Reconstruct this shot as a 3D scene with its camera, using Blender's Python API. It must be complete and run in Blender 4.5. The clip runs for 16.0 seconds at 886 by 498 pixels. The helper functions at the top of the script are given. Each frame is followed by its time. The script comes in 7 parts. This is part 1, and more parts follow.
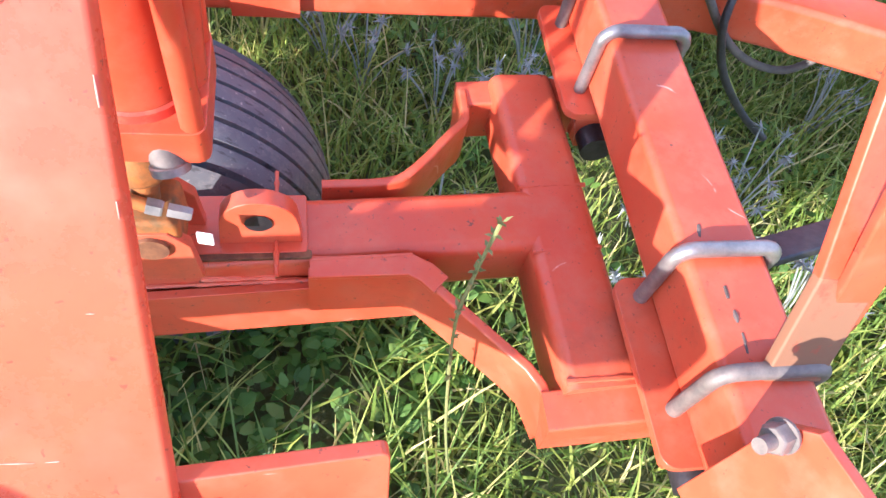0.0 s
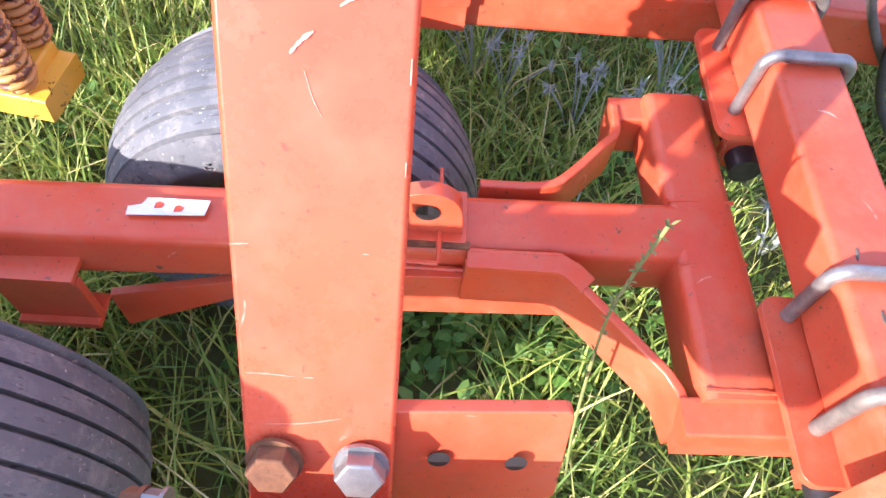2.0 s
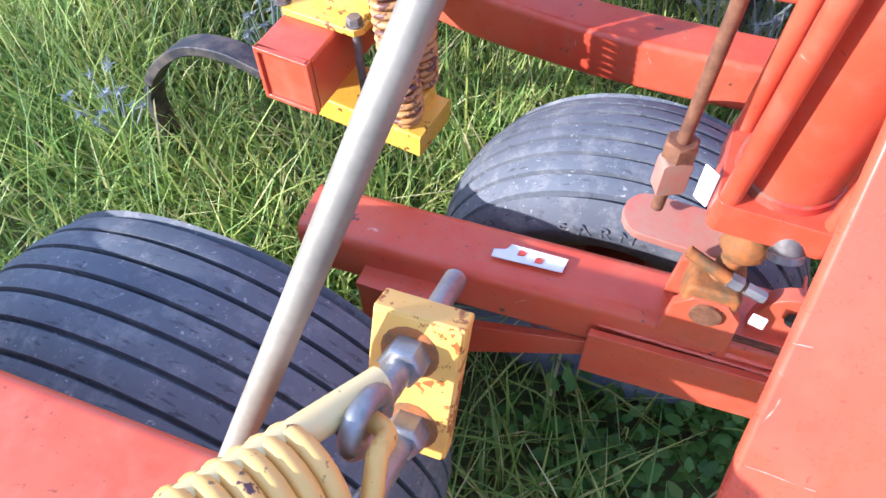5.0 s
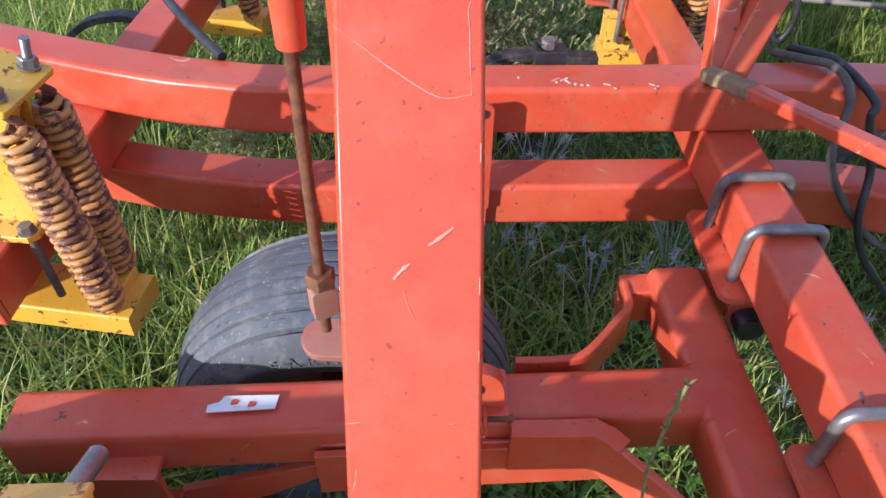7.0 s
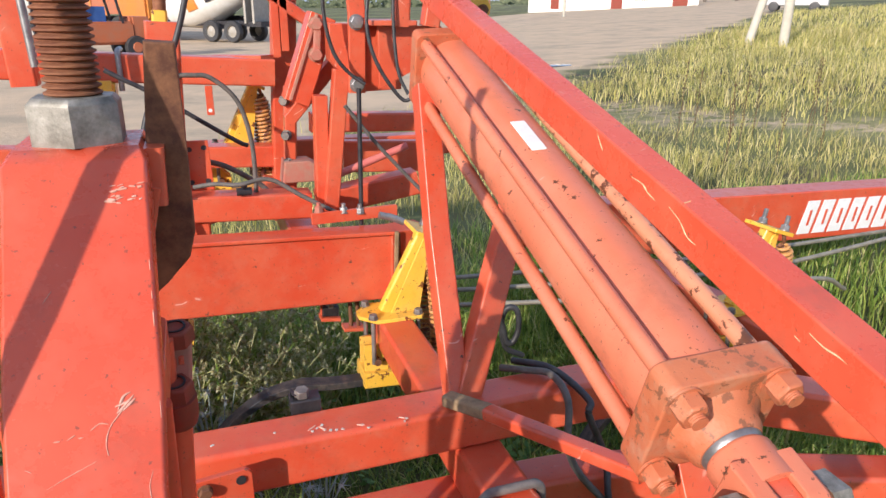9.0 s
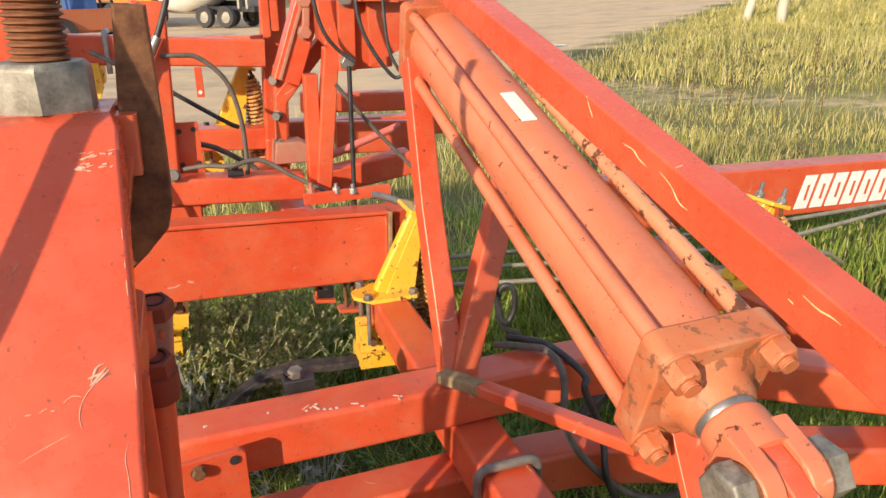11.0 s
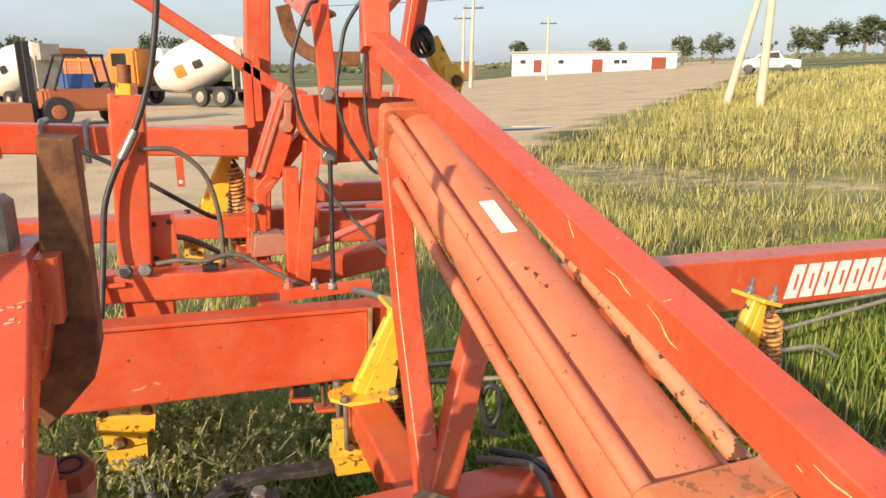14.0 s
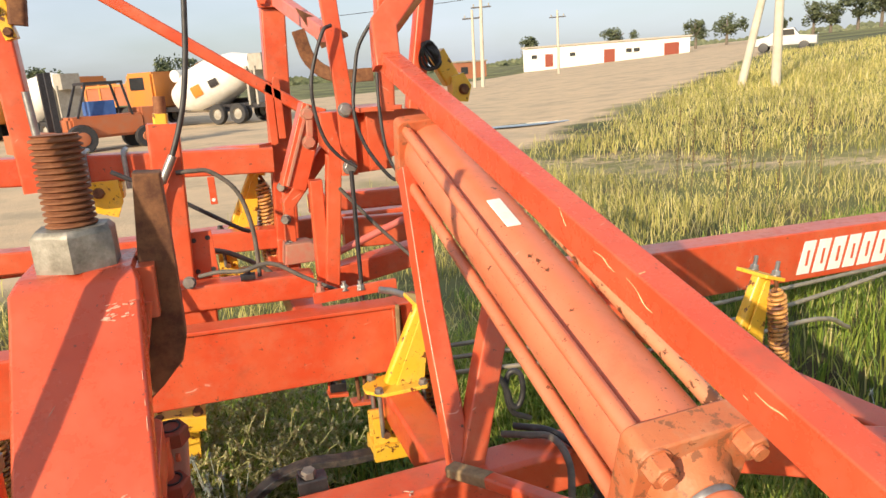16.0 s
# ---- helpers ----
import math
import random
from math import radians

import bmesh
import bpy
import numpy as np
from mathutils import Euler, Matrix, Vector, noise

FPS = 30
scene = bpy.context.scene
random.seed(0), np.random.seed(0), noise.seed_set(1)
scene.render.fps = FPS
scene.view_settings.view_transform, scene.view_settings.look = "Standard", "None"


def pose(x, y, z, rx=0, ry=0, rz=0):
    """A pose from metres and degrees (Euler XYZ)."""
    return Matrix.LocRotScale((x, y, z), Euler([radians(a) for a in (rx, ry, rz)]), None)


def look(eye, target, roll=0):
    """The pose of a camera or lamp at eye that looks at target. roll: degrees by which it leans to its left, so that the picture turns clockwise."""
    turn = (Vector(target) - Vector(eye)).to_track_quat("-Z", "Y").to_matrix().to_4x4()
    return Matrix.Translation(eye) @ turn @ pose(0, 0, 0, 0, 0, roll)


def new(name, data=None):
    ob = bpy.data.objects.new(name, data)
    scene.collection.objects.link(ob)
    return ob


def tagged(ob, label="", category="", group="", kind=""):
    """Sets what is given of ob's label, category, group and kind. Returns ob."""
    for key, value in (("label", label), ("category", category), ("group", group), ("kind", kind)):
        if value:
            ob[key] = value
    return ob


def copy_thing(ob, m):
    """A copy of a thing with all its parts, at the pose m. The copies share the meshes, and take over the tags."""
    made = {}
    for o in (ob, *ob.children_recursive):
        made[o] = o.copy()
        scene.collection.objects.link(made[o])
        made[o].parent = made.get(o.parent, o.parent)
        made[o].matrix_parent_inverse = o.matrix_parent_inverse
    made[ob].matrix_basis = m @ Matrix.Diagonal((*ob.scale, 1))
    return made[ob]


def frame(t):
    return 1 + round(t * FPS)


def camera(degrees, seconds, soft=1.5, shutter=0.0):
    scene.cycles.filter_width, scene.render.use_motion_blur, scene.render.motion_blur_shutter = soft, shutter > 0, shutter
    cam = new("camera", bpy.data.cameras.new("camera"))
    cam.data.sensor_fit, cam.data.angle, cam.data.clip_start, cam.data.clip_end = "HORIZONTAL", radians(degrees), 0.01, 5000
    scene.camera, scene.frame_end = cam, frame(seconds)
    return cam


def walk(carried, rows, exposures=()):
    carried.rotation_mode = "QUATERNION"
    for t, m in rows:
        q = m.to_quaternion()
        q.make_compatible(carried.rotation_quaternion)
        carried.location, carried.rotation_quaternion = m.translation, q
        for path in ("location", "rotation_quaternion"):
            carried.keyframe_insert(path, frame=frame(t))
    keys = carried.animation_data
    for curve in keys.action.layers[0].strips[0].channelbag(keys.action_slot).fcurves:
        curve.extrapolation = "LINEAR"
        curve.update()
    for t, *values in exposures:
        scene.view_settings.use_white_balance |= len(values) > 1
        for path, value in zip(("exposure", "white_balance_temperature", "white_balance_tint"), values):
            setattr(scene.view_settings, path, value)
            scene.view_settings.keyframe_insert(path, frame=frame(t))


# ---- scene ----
cam = camera(65.4, 16.0)
PATH = [
    (0, (0.067, 0.179, 1.285), (0.436, 1.188, -0.403), 15.7),
    (0.5, (0.061, 0.166, 1.299), (0.375, 1.251, -0.352), 13.1),
    (1, (0.051, 0.153, 1.307), (0.332, 1.264, -0.332), 12.4),
    (1.5, (0.033, 0.145, 1.306), (0.274, 1.226, -0.36), 11.8),
    (2, (-0.011, 0.127, 1.314), (0.077, 1.191, -0.377), 7.8),
    (2.5, (-0.075, 0.109, 1.31), (-0.03, 1.145, -0.401), 8.8),
    (3, (-0.169, 0.096, 1.303), (-0.377, 1.042, -0.447), 3.9),
    (3.2, (-0.201, 0.092, 1.307), (-0.53, 1.028, -0.429), 1.1),
    (5.3, (-0.232, 0.084, 1.346), (-0.709, 1.22, -0.23), -2.2),
    (5.5, (-0.223, 0.084, 1.359), (-0.7, 1.263, -0.184), -3.0),
    (6, (-0.182, 0.073, 1.386), (-0.572, 1.404, -0.055), -0.5),
    (6.5, (-0.118, 0.058, 1.404), (-0.293, 1.481, 0.009), 1.8),
    (7, (-0.05, 0.049, 1.418), (-0.024, 1.51, 0.052), 0.4),
    (7.5, (0.008, 0.059, 1.456), (0.325, 1.621, 0.247), 0.4),
    (8, (0.024, 0.052, 1.499), (0.482, 1.711, 0.48), 0.3),
    (8.5, (0.037, 0.043, 1.536), (0.639, 1.793, 0.777), 0.3),
    (8.7, (0.034, 0.039, 1.547), (0.665, 1.818, 0.885), 0.5),
    (10.8, (0.041, 0.039, 1.523), (0.66, 1.804, 0.816), 0.0),
    (11, (0.05, 0.044, 1.525), (0.678, 1.806, 0.818), -0.4),
    (11.5, (0.082, 0.063, 1.514), (0.752, 1.788, 0.757), -1.1),
    (12, (0.118, 0.086, 1.497), (0.855, 1.763, 0.696), -0.8),
    (12.5, (0.126, 0.107, 1.507), (0.864, 1.803, 0.746), -0.4),
    (13, (0.115, 0.114, 1.53), (0.82, 1.876, 0.898), 0.2),
    (13.5, (0.107, 0.115, 1.549), (0.789, 1.916, 1.012), 0.5),
    (14, (0.1, 0.115, 1.564), (0.778, 1.928, 1.063), 0.1),
    (14.5, (0.091, 0.102, 1.586), (0.713, 1.953, 1.154), -1.6),
    (15, (0.087, 0.079, 1.591), (0.575, 1.969, 1.155), -2.2),
    (15.5, (0.073, 0.028, 1.594), (0.586, 1.913, 1.162), -2.0),
    (16, (0.064, -0.026, 1.591), (0.68, 1.812, 1.095), -4.0),
]
SUN_AZ, SUN_EL = 229.5, 21.0   # compass-like: degrees from +y towards +x that the sun stands at
EXPOSURES = [(0, 1.6, 5250, 19), (2.0, 1.66, 5350, 19), (3.0, 1.33, 4550, 21), (5.5, 1.2, 4900, 12), (6.0, 1.18, 5650, 10), (6.5, 0.6, 5700, 10), (7.0, 0.4, 5000, 13), (7.5, 0.24, 5500, 12), (8.5, 0.25, 5400, 13), (11.0, 0.33, 6600, 9), (12.5, 0.33, 6700, 8), (16, 0.39, 6800, 8)]
walk(cam, [(t, look(eye, target, roll)) for t, eye, target, roll in PATH], exposures=EXPOSURES)

# ---- light ----
world = bpy.data.worlds.new("sky")
scene.world = world
world.use_nodes = True
wn = world.node_tree.nodes
sky = wn.new("ShaderNodeTexSky")
sky.sky_type, sky.sun_disc = "NISHITA", False
sky.sun_elevation, sky.sun_rotation = radians(SUN_EL), radians(SUN_AZ)
sky.dust_density, sky.ozone_density = 2.0, 1.5
# thin high cloud over the blue
veil_noise = wn.new("ShaderNodeTexNoise")
veil_noise.inputs["Scale"].default_value, veil_noise.inputs["Detail"].default_value = 2.2, 6.0
veil_map = wn.new("ShaderNodeMapping")
veil_map.inputs["Scale"].default_value = (1.0, 1.0, 4.0)
veil_coord = wn.new("ShaderNodeTexCoord")
world.node_tree.links.new(veil_coord.outputs["Generated"], veil_map.inputs[0])
world.node_tree.links.new(veil_map.outputs[0], veil_noise.inputs["Vector"])
veil_range = wn.new("ShaderNodeMapRange")
veil_range.inputs[1].default_value, veil_range.inputs[2].default_value, veil_range.inputs[3].default_value, veil_range.inputs[4].default_value = 0.35, 0.7, 0.35, 0.8
world.node_tree.links.new(veil_noise.outputs[0], veil_range.inputs[0])
veil = wn.new("ShaderNodeMix")
veil.data_type = "RGBA"
veil.inputs[7].default_value = (5.7, 6.3, 7.6, 1)
world.node_tree.links.new(veil_range.outputs[0], veil.inputs[0])
world.node_tree.links.new(sky.outputs[0], veil.inputs[6])
world.node_tree.links.new(veil.outputs[2], wn["Background"].inputs[0])
wn["Background"].inputs[1].default_value = 0.112
sun_data = bpy.data.lights.new("sun", "SUN")
sun_data.energy, sun_data.angle, sun_data.color = 5.0, radians(0.6), (1.0, 0.82, 0.60)
sun_ob = new("sun", sun_data)
sun_dir = Vector((math.sin(radians(SUN_AZ)) * math.cos(radians(SUN_EL)), math.cos(radians(SUN_AZ)) * math.cos(radians(SUN_EL)), math.sin(radians(SUN_EL))))
sun_ob.matrix_world = look(sun_dir * 50, (0, 0, 0))


# ---- materials ----
def nodes_of(name):
    m = bpy.data.materials.new(name)
    m.use_nodes = True
    nt = m.node_tree
    b = nt.nodes["Principled BSDF"]
    return m, nt, b


def add(nt, kind, **kw):
    n = nt.nodes.new(kind)
    for k, v in kw.items():
        n.inputs[k].default_value = v
    return n


def mix(nt, fac, a, b):
    n = nt.nodes.new("ShaderNodeMix")
    n.data_type = "RGBA"
    for sock, v in ((0, fac), (6, a), (7, b)):
        if isinstance(v, (tuple, float, int)):
            n.inputs[sock].default_value = (*v, 1) if isinstance(v, tuple) else v
        else:
            nt.links.new(v, n.inputs[sock])
    return n.outputs[2]


def ramp(nt, src, lo, hi):
    n = nt.nodes.new("ShaderNodeMapRange")
    n.inputs[1].default_value, n.inputs[2].default_value = lo, hi
    nt.links.new(src, n.inputs[0])
    return n.outputs[0]


def noise_tex(nt, scale, detail=4.0, rough=0.6, stretch=None):
    c = nt.nodes.new("ShaderNodeTexCoord")
    n = add(nt, "ShaderNodeTexNoise", Scale=scale, Detail=detail, Roughness=rough)
    if stretch:
        mp = nt.nodes.new("ShaderNodeMapping")
        mp.inputs["Scale"].default_value = stretch
        nt.links.new(c.outputs["Object"], mp.inputs[0])
        nt.links.new(mp.outputs[0], n.inputs["Vector"])
    else:
        nt.links.new(c.outputs["Object"], n.inputs["Vector"])
    return n.outputs["Fac"]


def times(nt, src, k):
    n = nt.nodes.new("ShaderNodeMath")
    n.operation = "MULTIPLY"
    n.inputs[1].default_value = k
    nt.links.new(src, n.inputs[0])
    return n.outputs[0]


def bump(nt, b, src, strength, dist=0.002):
    n = add(nt, "ShaderNodeBump", Strength=strength, Distance=dist)
    nt.links.new(src, n.inputs["Height"])
    nt.links.new(n.outputs[0], b.inputs["Normal"])


def painted(name, base, faded, chip, rough=0.38, chip_at=0.70, dust=(0.42, 0.30, 0.2), dusty=0.25, scratch=(0.70, 0.34, 0.26), scratched=0.61, relief=0.06):
    """Old farm paint: faded patches, dust film, scratches, specks of dirt, small chips down to rust or steel."""
    m, nt, b = nodes_of(name)
    fade = ramp(nt, noise_tex(nt, 5.0, 5.0), 0.35, 0.75)
    col = mix(nt, fade, base, faded)
    film = ramp(nt, noise_tex(nt, 22.0, 6.0, 0.7), 0.48, 0.85)
    col = mix(nt, times(nt, film, dusty), col, dust)
    # runs of grime, longer than wide
    grime = ramp(nt, noise_tex(nt, 7.0, 8.0, 0.75), 0.54, 0.76)
    col = mix(nt, times(nt, grime, 0.45), col, (0.16, 0.07, 0.045))
    # hair scratches where something rubbed
    c = nt.nodes.new("ShaderNodeTexCoord")
    warp = add(nt, "ShaderNodeTexNoise", Scale=3.0, Detail=2.0)
    nt.links.new(c.outputs["Object"], warp.inputs["Vector"])
    bend = nt.nodes.new("ShaderNodeVectorMath")
    bend.operation = "MULTIPLY_ADD"
    bend.inputs[1].default_value = (0.25, 0.25, 0.25)
    nt.links.new(warp.outputs["Color"], bend.inputs[0])
    nt.links.new(c.outputs["Object"], bend.inputs[2])
    mark = add(nt, "ShaderNodeTexNoise", Scale=4.5, Detail=1.5)
    nt.links.new(bend.outputs[0], mark.inputs["Vector"])
    off = nt.nodes.new("ShaderNodeMath")
    off.operation = "SUBTRACT"
    off.inputs[1].default_value = 0.5
    nt.links.new(mark.outputs["Fac"], off.inputs[0])
    flat = nt.nodes.new("ShaderNodeMath")
    flat.operation = "ABSOLUTE"
    nt.links.new(off.outputs[0], flat.inputs[0])
    line = ramp(nt, flat.outputs[0], 0.0035, 0.001)
    where = ramp(nt, noise_tex(nt, 11.0, 4.0), scratched, scratched + 0.04)
    sm = nt.nodes.new("ShaderNodeMath")
    sm.operation = "MULTIPLY"
    nt.links.new(line, sm.inputs[0])
    nt.links.new(where, sm.inputs[1])
    col = mix(nt, sm.outputs[0], col, scratch)
    specks = ramp(nt, noise_tex(nt, 150.0, 4.0, 0.6), 0.655, 0.69)
    col = mix(nt, times(nt, specks, 0.7), col, (0.10, 0.05, 0.035))
    spots = noise_tex(nt, 38.0, 8.0, 0.65)
    ch = ramp(nt, spots, chip_at, chip_at + 0.02)
    col = mix(nt, ch, col, chip)
    nt.links.new(col, b.inputs["Base Color"])
    rg = nt.nodes.new("ShaderNodeMath")
    rg.operation = "MULTIPLY_ADD"
    rg.inputs[1].default_value, rg.inputs[2].default_value = 0.35, rough - 0.1
    nt.links.new(film, rg.inputs[0])
    nt.links.new(rg.outputs[0], b.inputs["Roughness"])
    b.inputs["Specular IOR Level"].default_value = 0.5
    bump(nt, b, noise_tex(nt, 160.0 if relief < 0.2 else 70.0, 4.0), relief, 0.001 if relief < 0.2 else 0.003)
    return m


def mottled(name, a, b_, scale, rough, metal=0.0, bump_s=0.3, lo=0.35, hi=0.65, bscale=None):
    m, nt, b = nodes_of(name)
    n = noise_tex(nt, scale, 6.0, 0.7)
    nt.links.new(mix(nt, ramp(nt, n, lo, hi), a, b_), b.inputs["Base Color"])
    b.inputs["Roughness"].default_value, b.inputs["Metallic"].default_value = rough, metal
    bump(nt, b, noise_tex(nt, bscale or scale * 3, 5.0), bump_s)
    return m


RED = painted("red_paint", (0.55, 0.068, 0.026), (0.60, 0.13, 0.06), (0.13, 0.06, 0.04), chip_at=0.665)
CYL_RED = painted("cylinder_paint", (0.60, 0.165, 0.082), (0.64, 0.225, 0.125), (0.12, 0.045, 0.022), rough=0.5, chip_at=0.635)
CAPRED = painted("cast_cap_paint", (0.47, 0.12, 0.048), (0.52, 0.19, 0.085), (0.25, 0.10, 0.05), rough=0.65, chip_at=0.575, dusty=0.75, relief=0.5)
YELLOW = painted("yellow_paint", (0.75, 0.42, 0.02), (0.8, 0.5, 0.08), (0.16, 0.06, 0.02), chip_at=0.60, scratch=(0.85, 0.7, 0.3))
SPRING = painted("spring_paint", (0.50, 0.23, 0.05), (0.58, 0.32, 0.12), (0.14, 0.055, 0.035), rough=0.55, chip_at=0.52)
def dusty_rubber(name):
    """Weathered tyre rubber: blue-black, with a dust film, pale scuffs and fine cracks."""
    m, nt, b = nodes_of(name)
    col = mix(nt, ramp(nt, noise_tex(nt, 5.0, 5.0), 0.3, 0.7), (0.078, 0.087, 0.106), (0.14, 0.148, 0.165))
    col = mix(nt, times(nt, ramp(nt, noise_tex(nt, 26.0, 8.0, 0.75), 0.50, 0.72), 0.7), col, (0.27, 0.265, 0.255))
    col = mix(nt, times(nt, ramp(nt, noise_tex(nt, 90.0, 5.0, 0.7), 0.62, 0.68), 0.8), col, (0.42, 0.40, 0.37))
    col = mix(nt, times(nt, ramp(nt, noise_tex(nt, 40.0, 6.0, 0.6, (1, 4, 1)), 0.60, 0.66), 0.6), col, (0.025, 0.025, 0.028))
    nt.links.new(col, b.inputs["Base Color"])
    b.inputs["Roughness"].default_value = 0.72
    bump(nt, b, noise_tex(nt, 120.0, 6.0, 0.7), 0.4, 0.002)
    return m


RUBBER = dusty_rubber("tyre_rubber")
STEEL = mottled("zinc_steel", (0.22, 0.22, 0.23), (0.38, 0.37, 0.36), 30.0, 0.42, 0.7)
RUST = mottled("rusty_steel", (0.10, 0.04, 0.022), (0.24, 0.11, 0.05), 40.0, 0.8, 0.2)
BLACK = mottled("black_hose", (0.02, 0.02, 0.022), (0.05, 0.05, 0.055), 30.0, 0.5)
DARKSTEEL = mottled("dark_steel", (0.03, 0.03, 0.036), (0.07, 0.065, 0.07), 25.0, 0.45, 0.5)
WHITE = mottled("white_sticker", (0.7, 0.7, 0.68), (0.8, 0.8, 0.8), 30.0, 0.5)

# ---- mesh helpers ----
def thing(name, base, label, category, group="", kind=""):
    e = new(name)
    e.location = base
    e.empty_display_size = 0.05
    return tagged(e, label, category, group, kind)


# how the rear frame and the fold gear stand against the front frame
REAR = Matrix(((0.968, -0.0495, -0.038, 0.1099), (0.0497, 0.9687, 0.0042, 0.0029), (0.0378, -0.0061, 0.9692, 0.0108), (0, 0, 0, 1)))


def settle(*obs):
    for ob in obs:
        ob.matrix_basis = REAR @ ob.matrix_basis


def origin_of(o):
    return Matrix.Identity(4) if o.type == "MESH" else Matrix.Translation(o.location)


def link_mesh(name, me, mat, parent=None, label=""):
    """A mesh in world places, under its parent."""
    me.materials.append(mat)
    ob = new(name, me)
    if parent is not None:
        ob.parent = parent
        ob.matrix_parent_inverse = origin_of(parent).inverted()
    return tagged(ob, label)


def even_normals(me):
    """Corner normals weighed by face area, so that flat faces stay flat beside rounded edges."""
    if len(me.polygons) > 9000:
        return
    around = [[] for _ in me.vertices]
    faces = [(p.normal.copy(), p.area) for p in me.polygons]
    for p in me.polygons:
        for v in p.vertices:
            around[v].append(p.index)
    out = []
    for p in me.polygons:
        n0 = faces[p.index][0]
        for v in p.vertices:
            s = Vector((0, 0, 0))
            for k in around[v]:
                n, a = faces[k]
                if n.dot(n0) > 0.67:
                    s += n * a
            out.append(s.normalized() if s.length > 1e-12 else n0)
    me.normals_split_custom_set(out)


def part(name, bm, mat, parent=None, label="", smooth=True):
    bmesh.ops.recalc_face_normals(bm, faces=bm.faces)
    me = bpy.data.meshes.new(name)
    bm.to_mesh(me)
    bm.free()
    if smooth:
        me.shade_smooth()
        me.set_sharp_from_angle(angle=radians(48))
        even_normals(me)
    return link_mesh(name, me, mat, parent, label)


def rect_profile(w, h, r=0.008, n=3):
    pts = []
    for cx, cy, a0 in ((w / 2 - r, h / 2 - r, 0), (-w / 2 + r, h / 2 - r, 90), (-w / 2 + r, -h / 2 + r, 180), (w / 2 - r, -h / 2 + r, 270)):
        for i in range(n + 1):
            a = radians(a0 + 90 * i / n)
            pts.append((cx + r * math.cos(a), cy + r * math.sin(a)))
    return pts


def round_profile(r, n=12):
    return [(r * math.cos(2 * math.pi * i / n), r * math.sin(2 * math.pi * i / n)) for i in range(n)]


def sweep(bm, profile, path, up=(0, 0, 1), closed=False, caps=True, scales=None):
    """Sweep a profile (side, up) along a path, mitred at the bends."""
    path = [Vector(p) for p in path]
    n = len(path)
    rings = []
    upv = Vector(up)
    for i, p in enumerate(path):
        a = path[(i - 1) % n] if (i > 0 or closed) else None
        b = path[(i + 1) % n] if (i < n - 1 or closed) else None
        d0 = (p - a).normalized() if a is not None else None
        d1 = (b - p).normalized() if b is not None else None
        d = ((d0 or d1) + (d1 or d0)).normalized()
        ref = d0 or d1
        stretch = 1.0 / max(0.35, d.dot(ref))
        side = d.cross(upv)
        if side.length < 1e-4:
            side = d.cross(Vector((0, 1, 0.01)))
        side.normalize()
        u = side.cross(d).normalized()
        # widen across the bend
        axis = (d0.cross(d1) if (d0 is not None and d1 is not None) else Vector((0, 0, 0)))
        k = scales[i] if scales else 1.0
        ring = []
        for x, y in profile:
            off = side * x * k + u * y * k
            if axis.length > 1e-5:
                w = axis.normalized().cross(d).normalized()
                off += w * (off.dot(w) * (stretch - 1))
            ring.append(bm.verts.new(p + off))
        rings.append(ring)
    m = len(profile)
    last = n if closed else n - 1
    for i in range(last):
        r0, r1 = rings[i], rings[(i + 1) % n]
        for j in range(m):
            bm.faces.new((r0[j], r0[(j + 1) % m], r1[(j + 1) % m], r1[j]))
    if caps and not closed:
        bm.faces.new(rings[0])
        bm.faces.new(rings[-1])
    return bm


def tube(name, path, w, h, mat, parent, label="", up=(0, 0, 1), r=0.008):
    return part(name, sweep(bmesh.new(), rect_profile(w, h, r), path, up), mat, parent, label)


def rod(name, path, r, mat, parent, label="", n=12):
    return part(name, sweep(bmesh.new(), round_profile(r, n), path, (0.03, 0.05, 1)), mat, parent, label)


def smooth_path(pts, n=8):
    """Catmull-Rom through the points."""
    pts = [Vector(p) for p in pts]
    P = [pts[0] * 2 - pts[1]] + pts + [pts[-1] * 2 - pts[-2]]
    out = []
    for i in range(1, len(P) - 2):
        for k in range(n):
            t = k / n
            a, b, c, d = P[i - 1], P[i], P[i + 1], P[i + 2]
            out.append(0.5 * ((2 * b) + (c - a) * t + (2 * a - 5 * b + 4 * c - d) * t * t + (3 * b - a - 3 * c + d) * t ** 3))
    out.append(pts[-1])
    return out


def frame_of(axis, ref=(0, 0, 1)):
    z = Vector(axis).normalized()
    x = Vector(ref).cross(z)
    if x.length < 1e-3:
        x = Vector((1, 0, 0)).cross(z)
        if x.length < 1e-3:
            x = Vector((0, 1, 0)).cross(z)
    x.normalize()
    y = z.cross(x)
    return Matrix((x, y, z)).transposed()


def prism(bm, outline, m3, origin, thick, bevel=0.0):
    """A plate: outline (u, v) in the plane of m3, thick along its third axis, centred."""
    o = Vector(origin)
    lo = [bm.verts.new(o + m3 @ Vector((u, v, -thick / 2))) for u, v in outline]
    hi = [bm.verts.new(o + m3 @ Vector((u, v, thick / 2))) for u, v in outline]
    n = len(outline)
    es = [bm.faces.new(lo[::-1]), bm.faces.new(hi)]
    for i in range(n):
        bm.faces.new((lo[i], lo[(i + 1) % n], hi[(i + 1) % n], hi[i]))
    if bevel:
        edges = list({e for f in es for e in f.edges})
        bmesh.ops.bevel(bm, geom=edges, offset=bevel, segments=2, affect="EDGES", profile=0.5)
    return bm


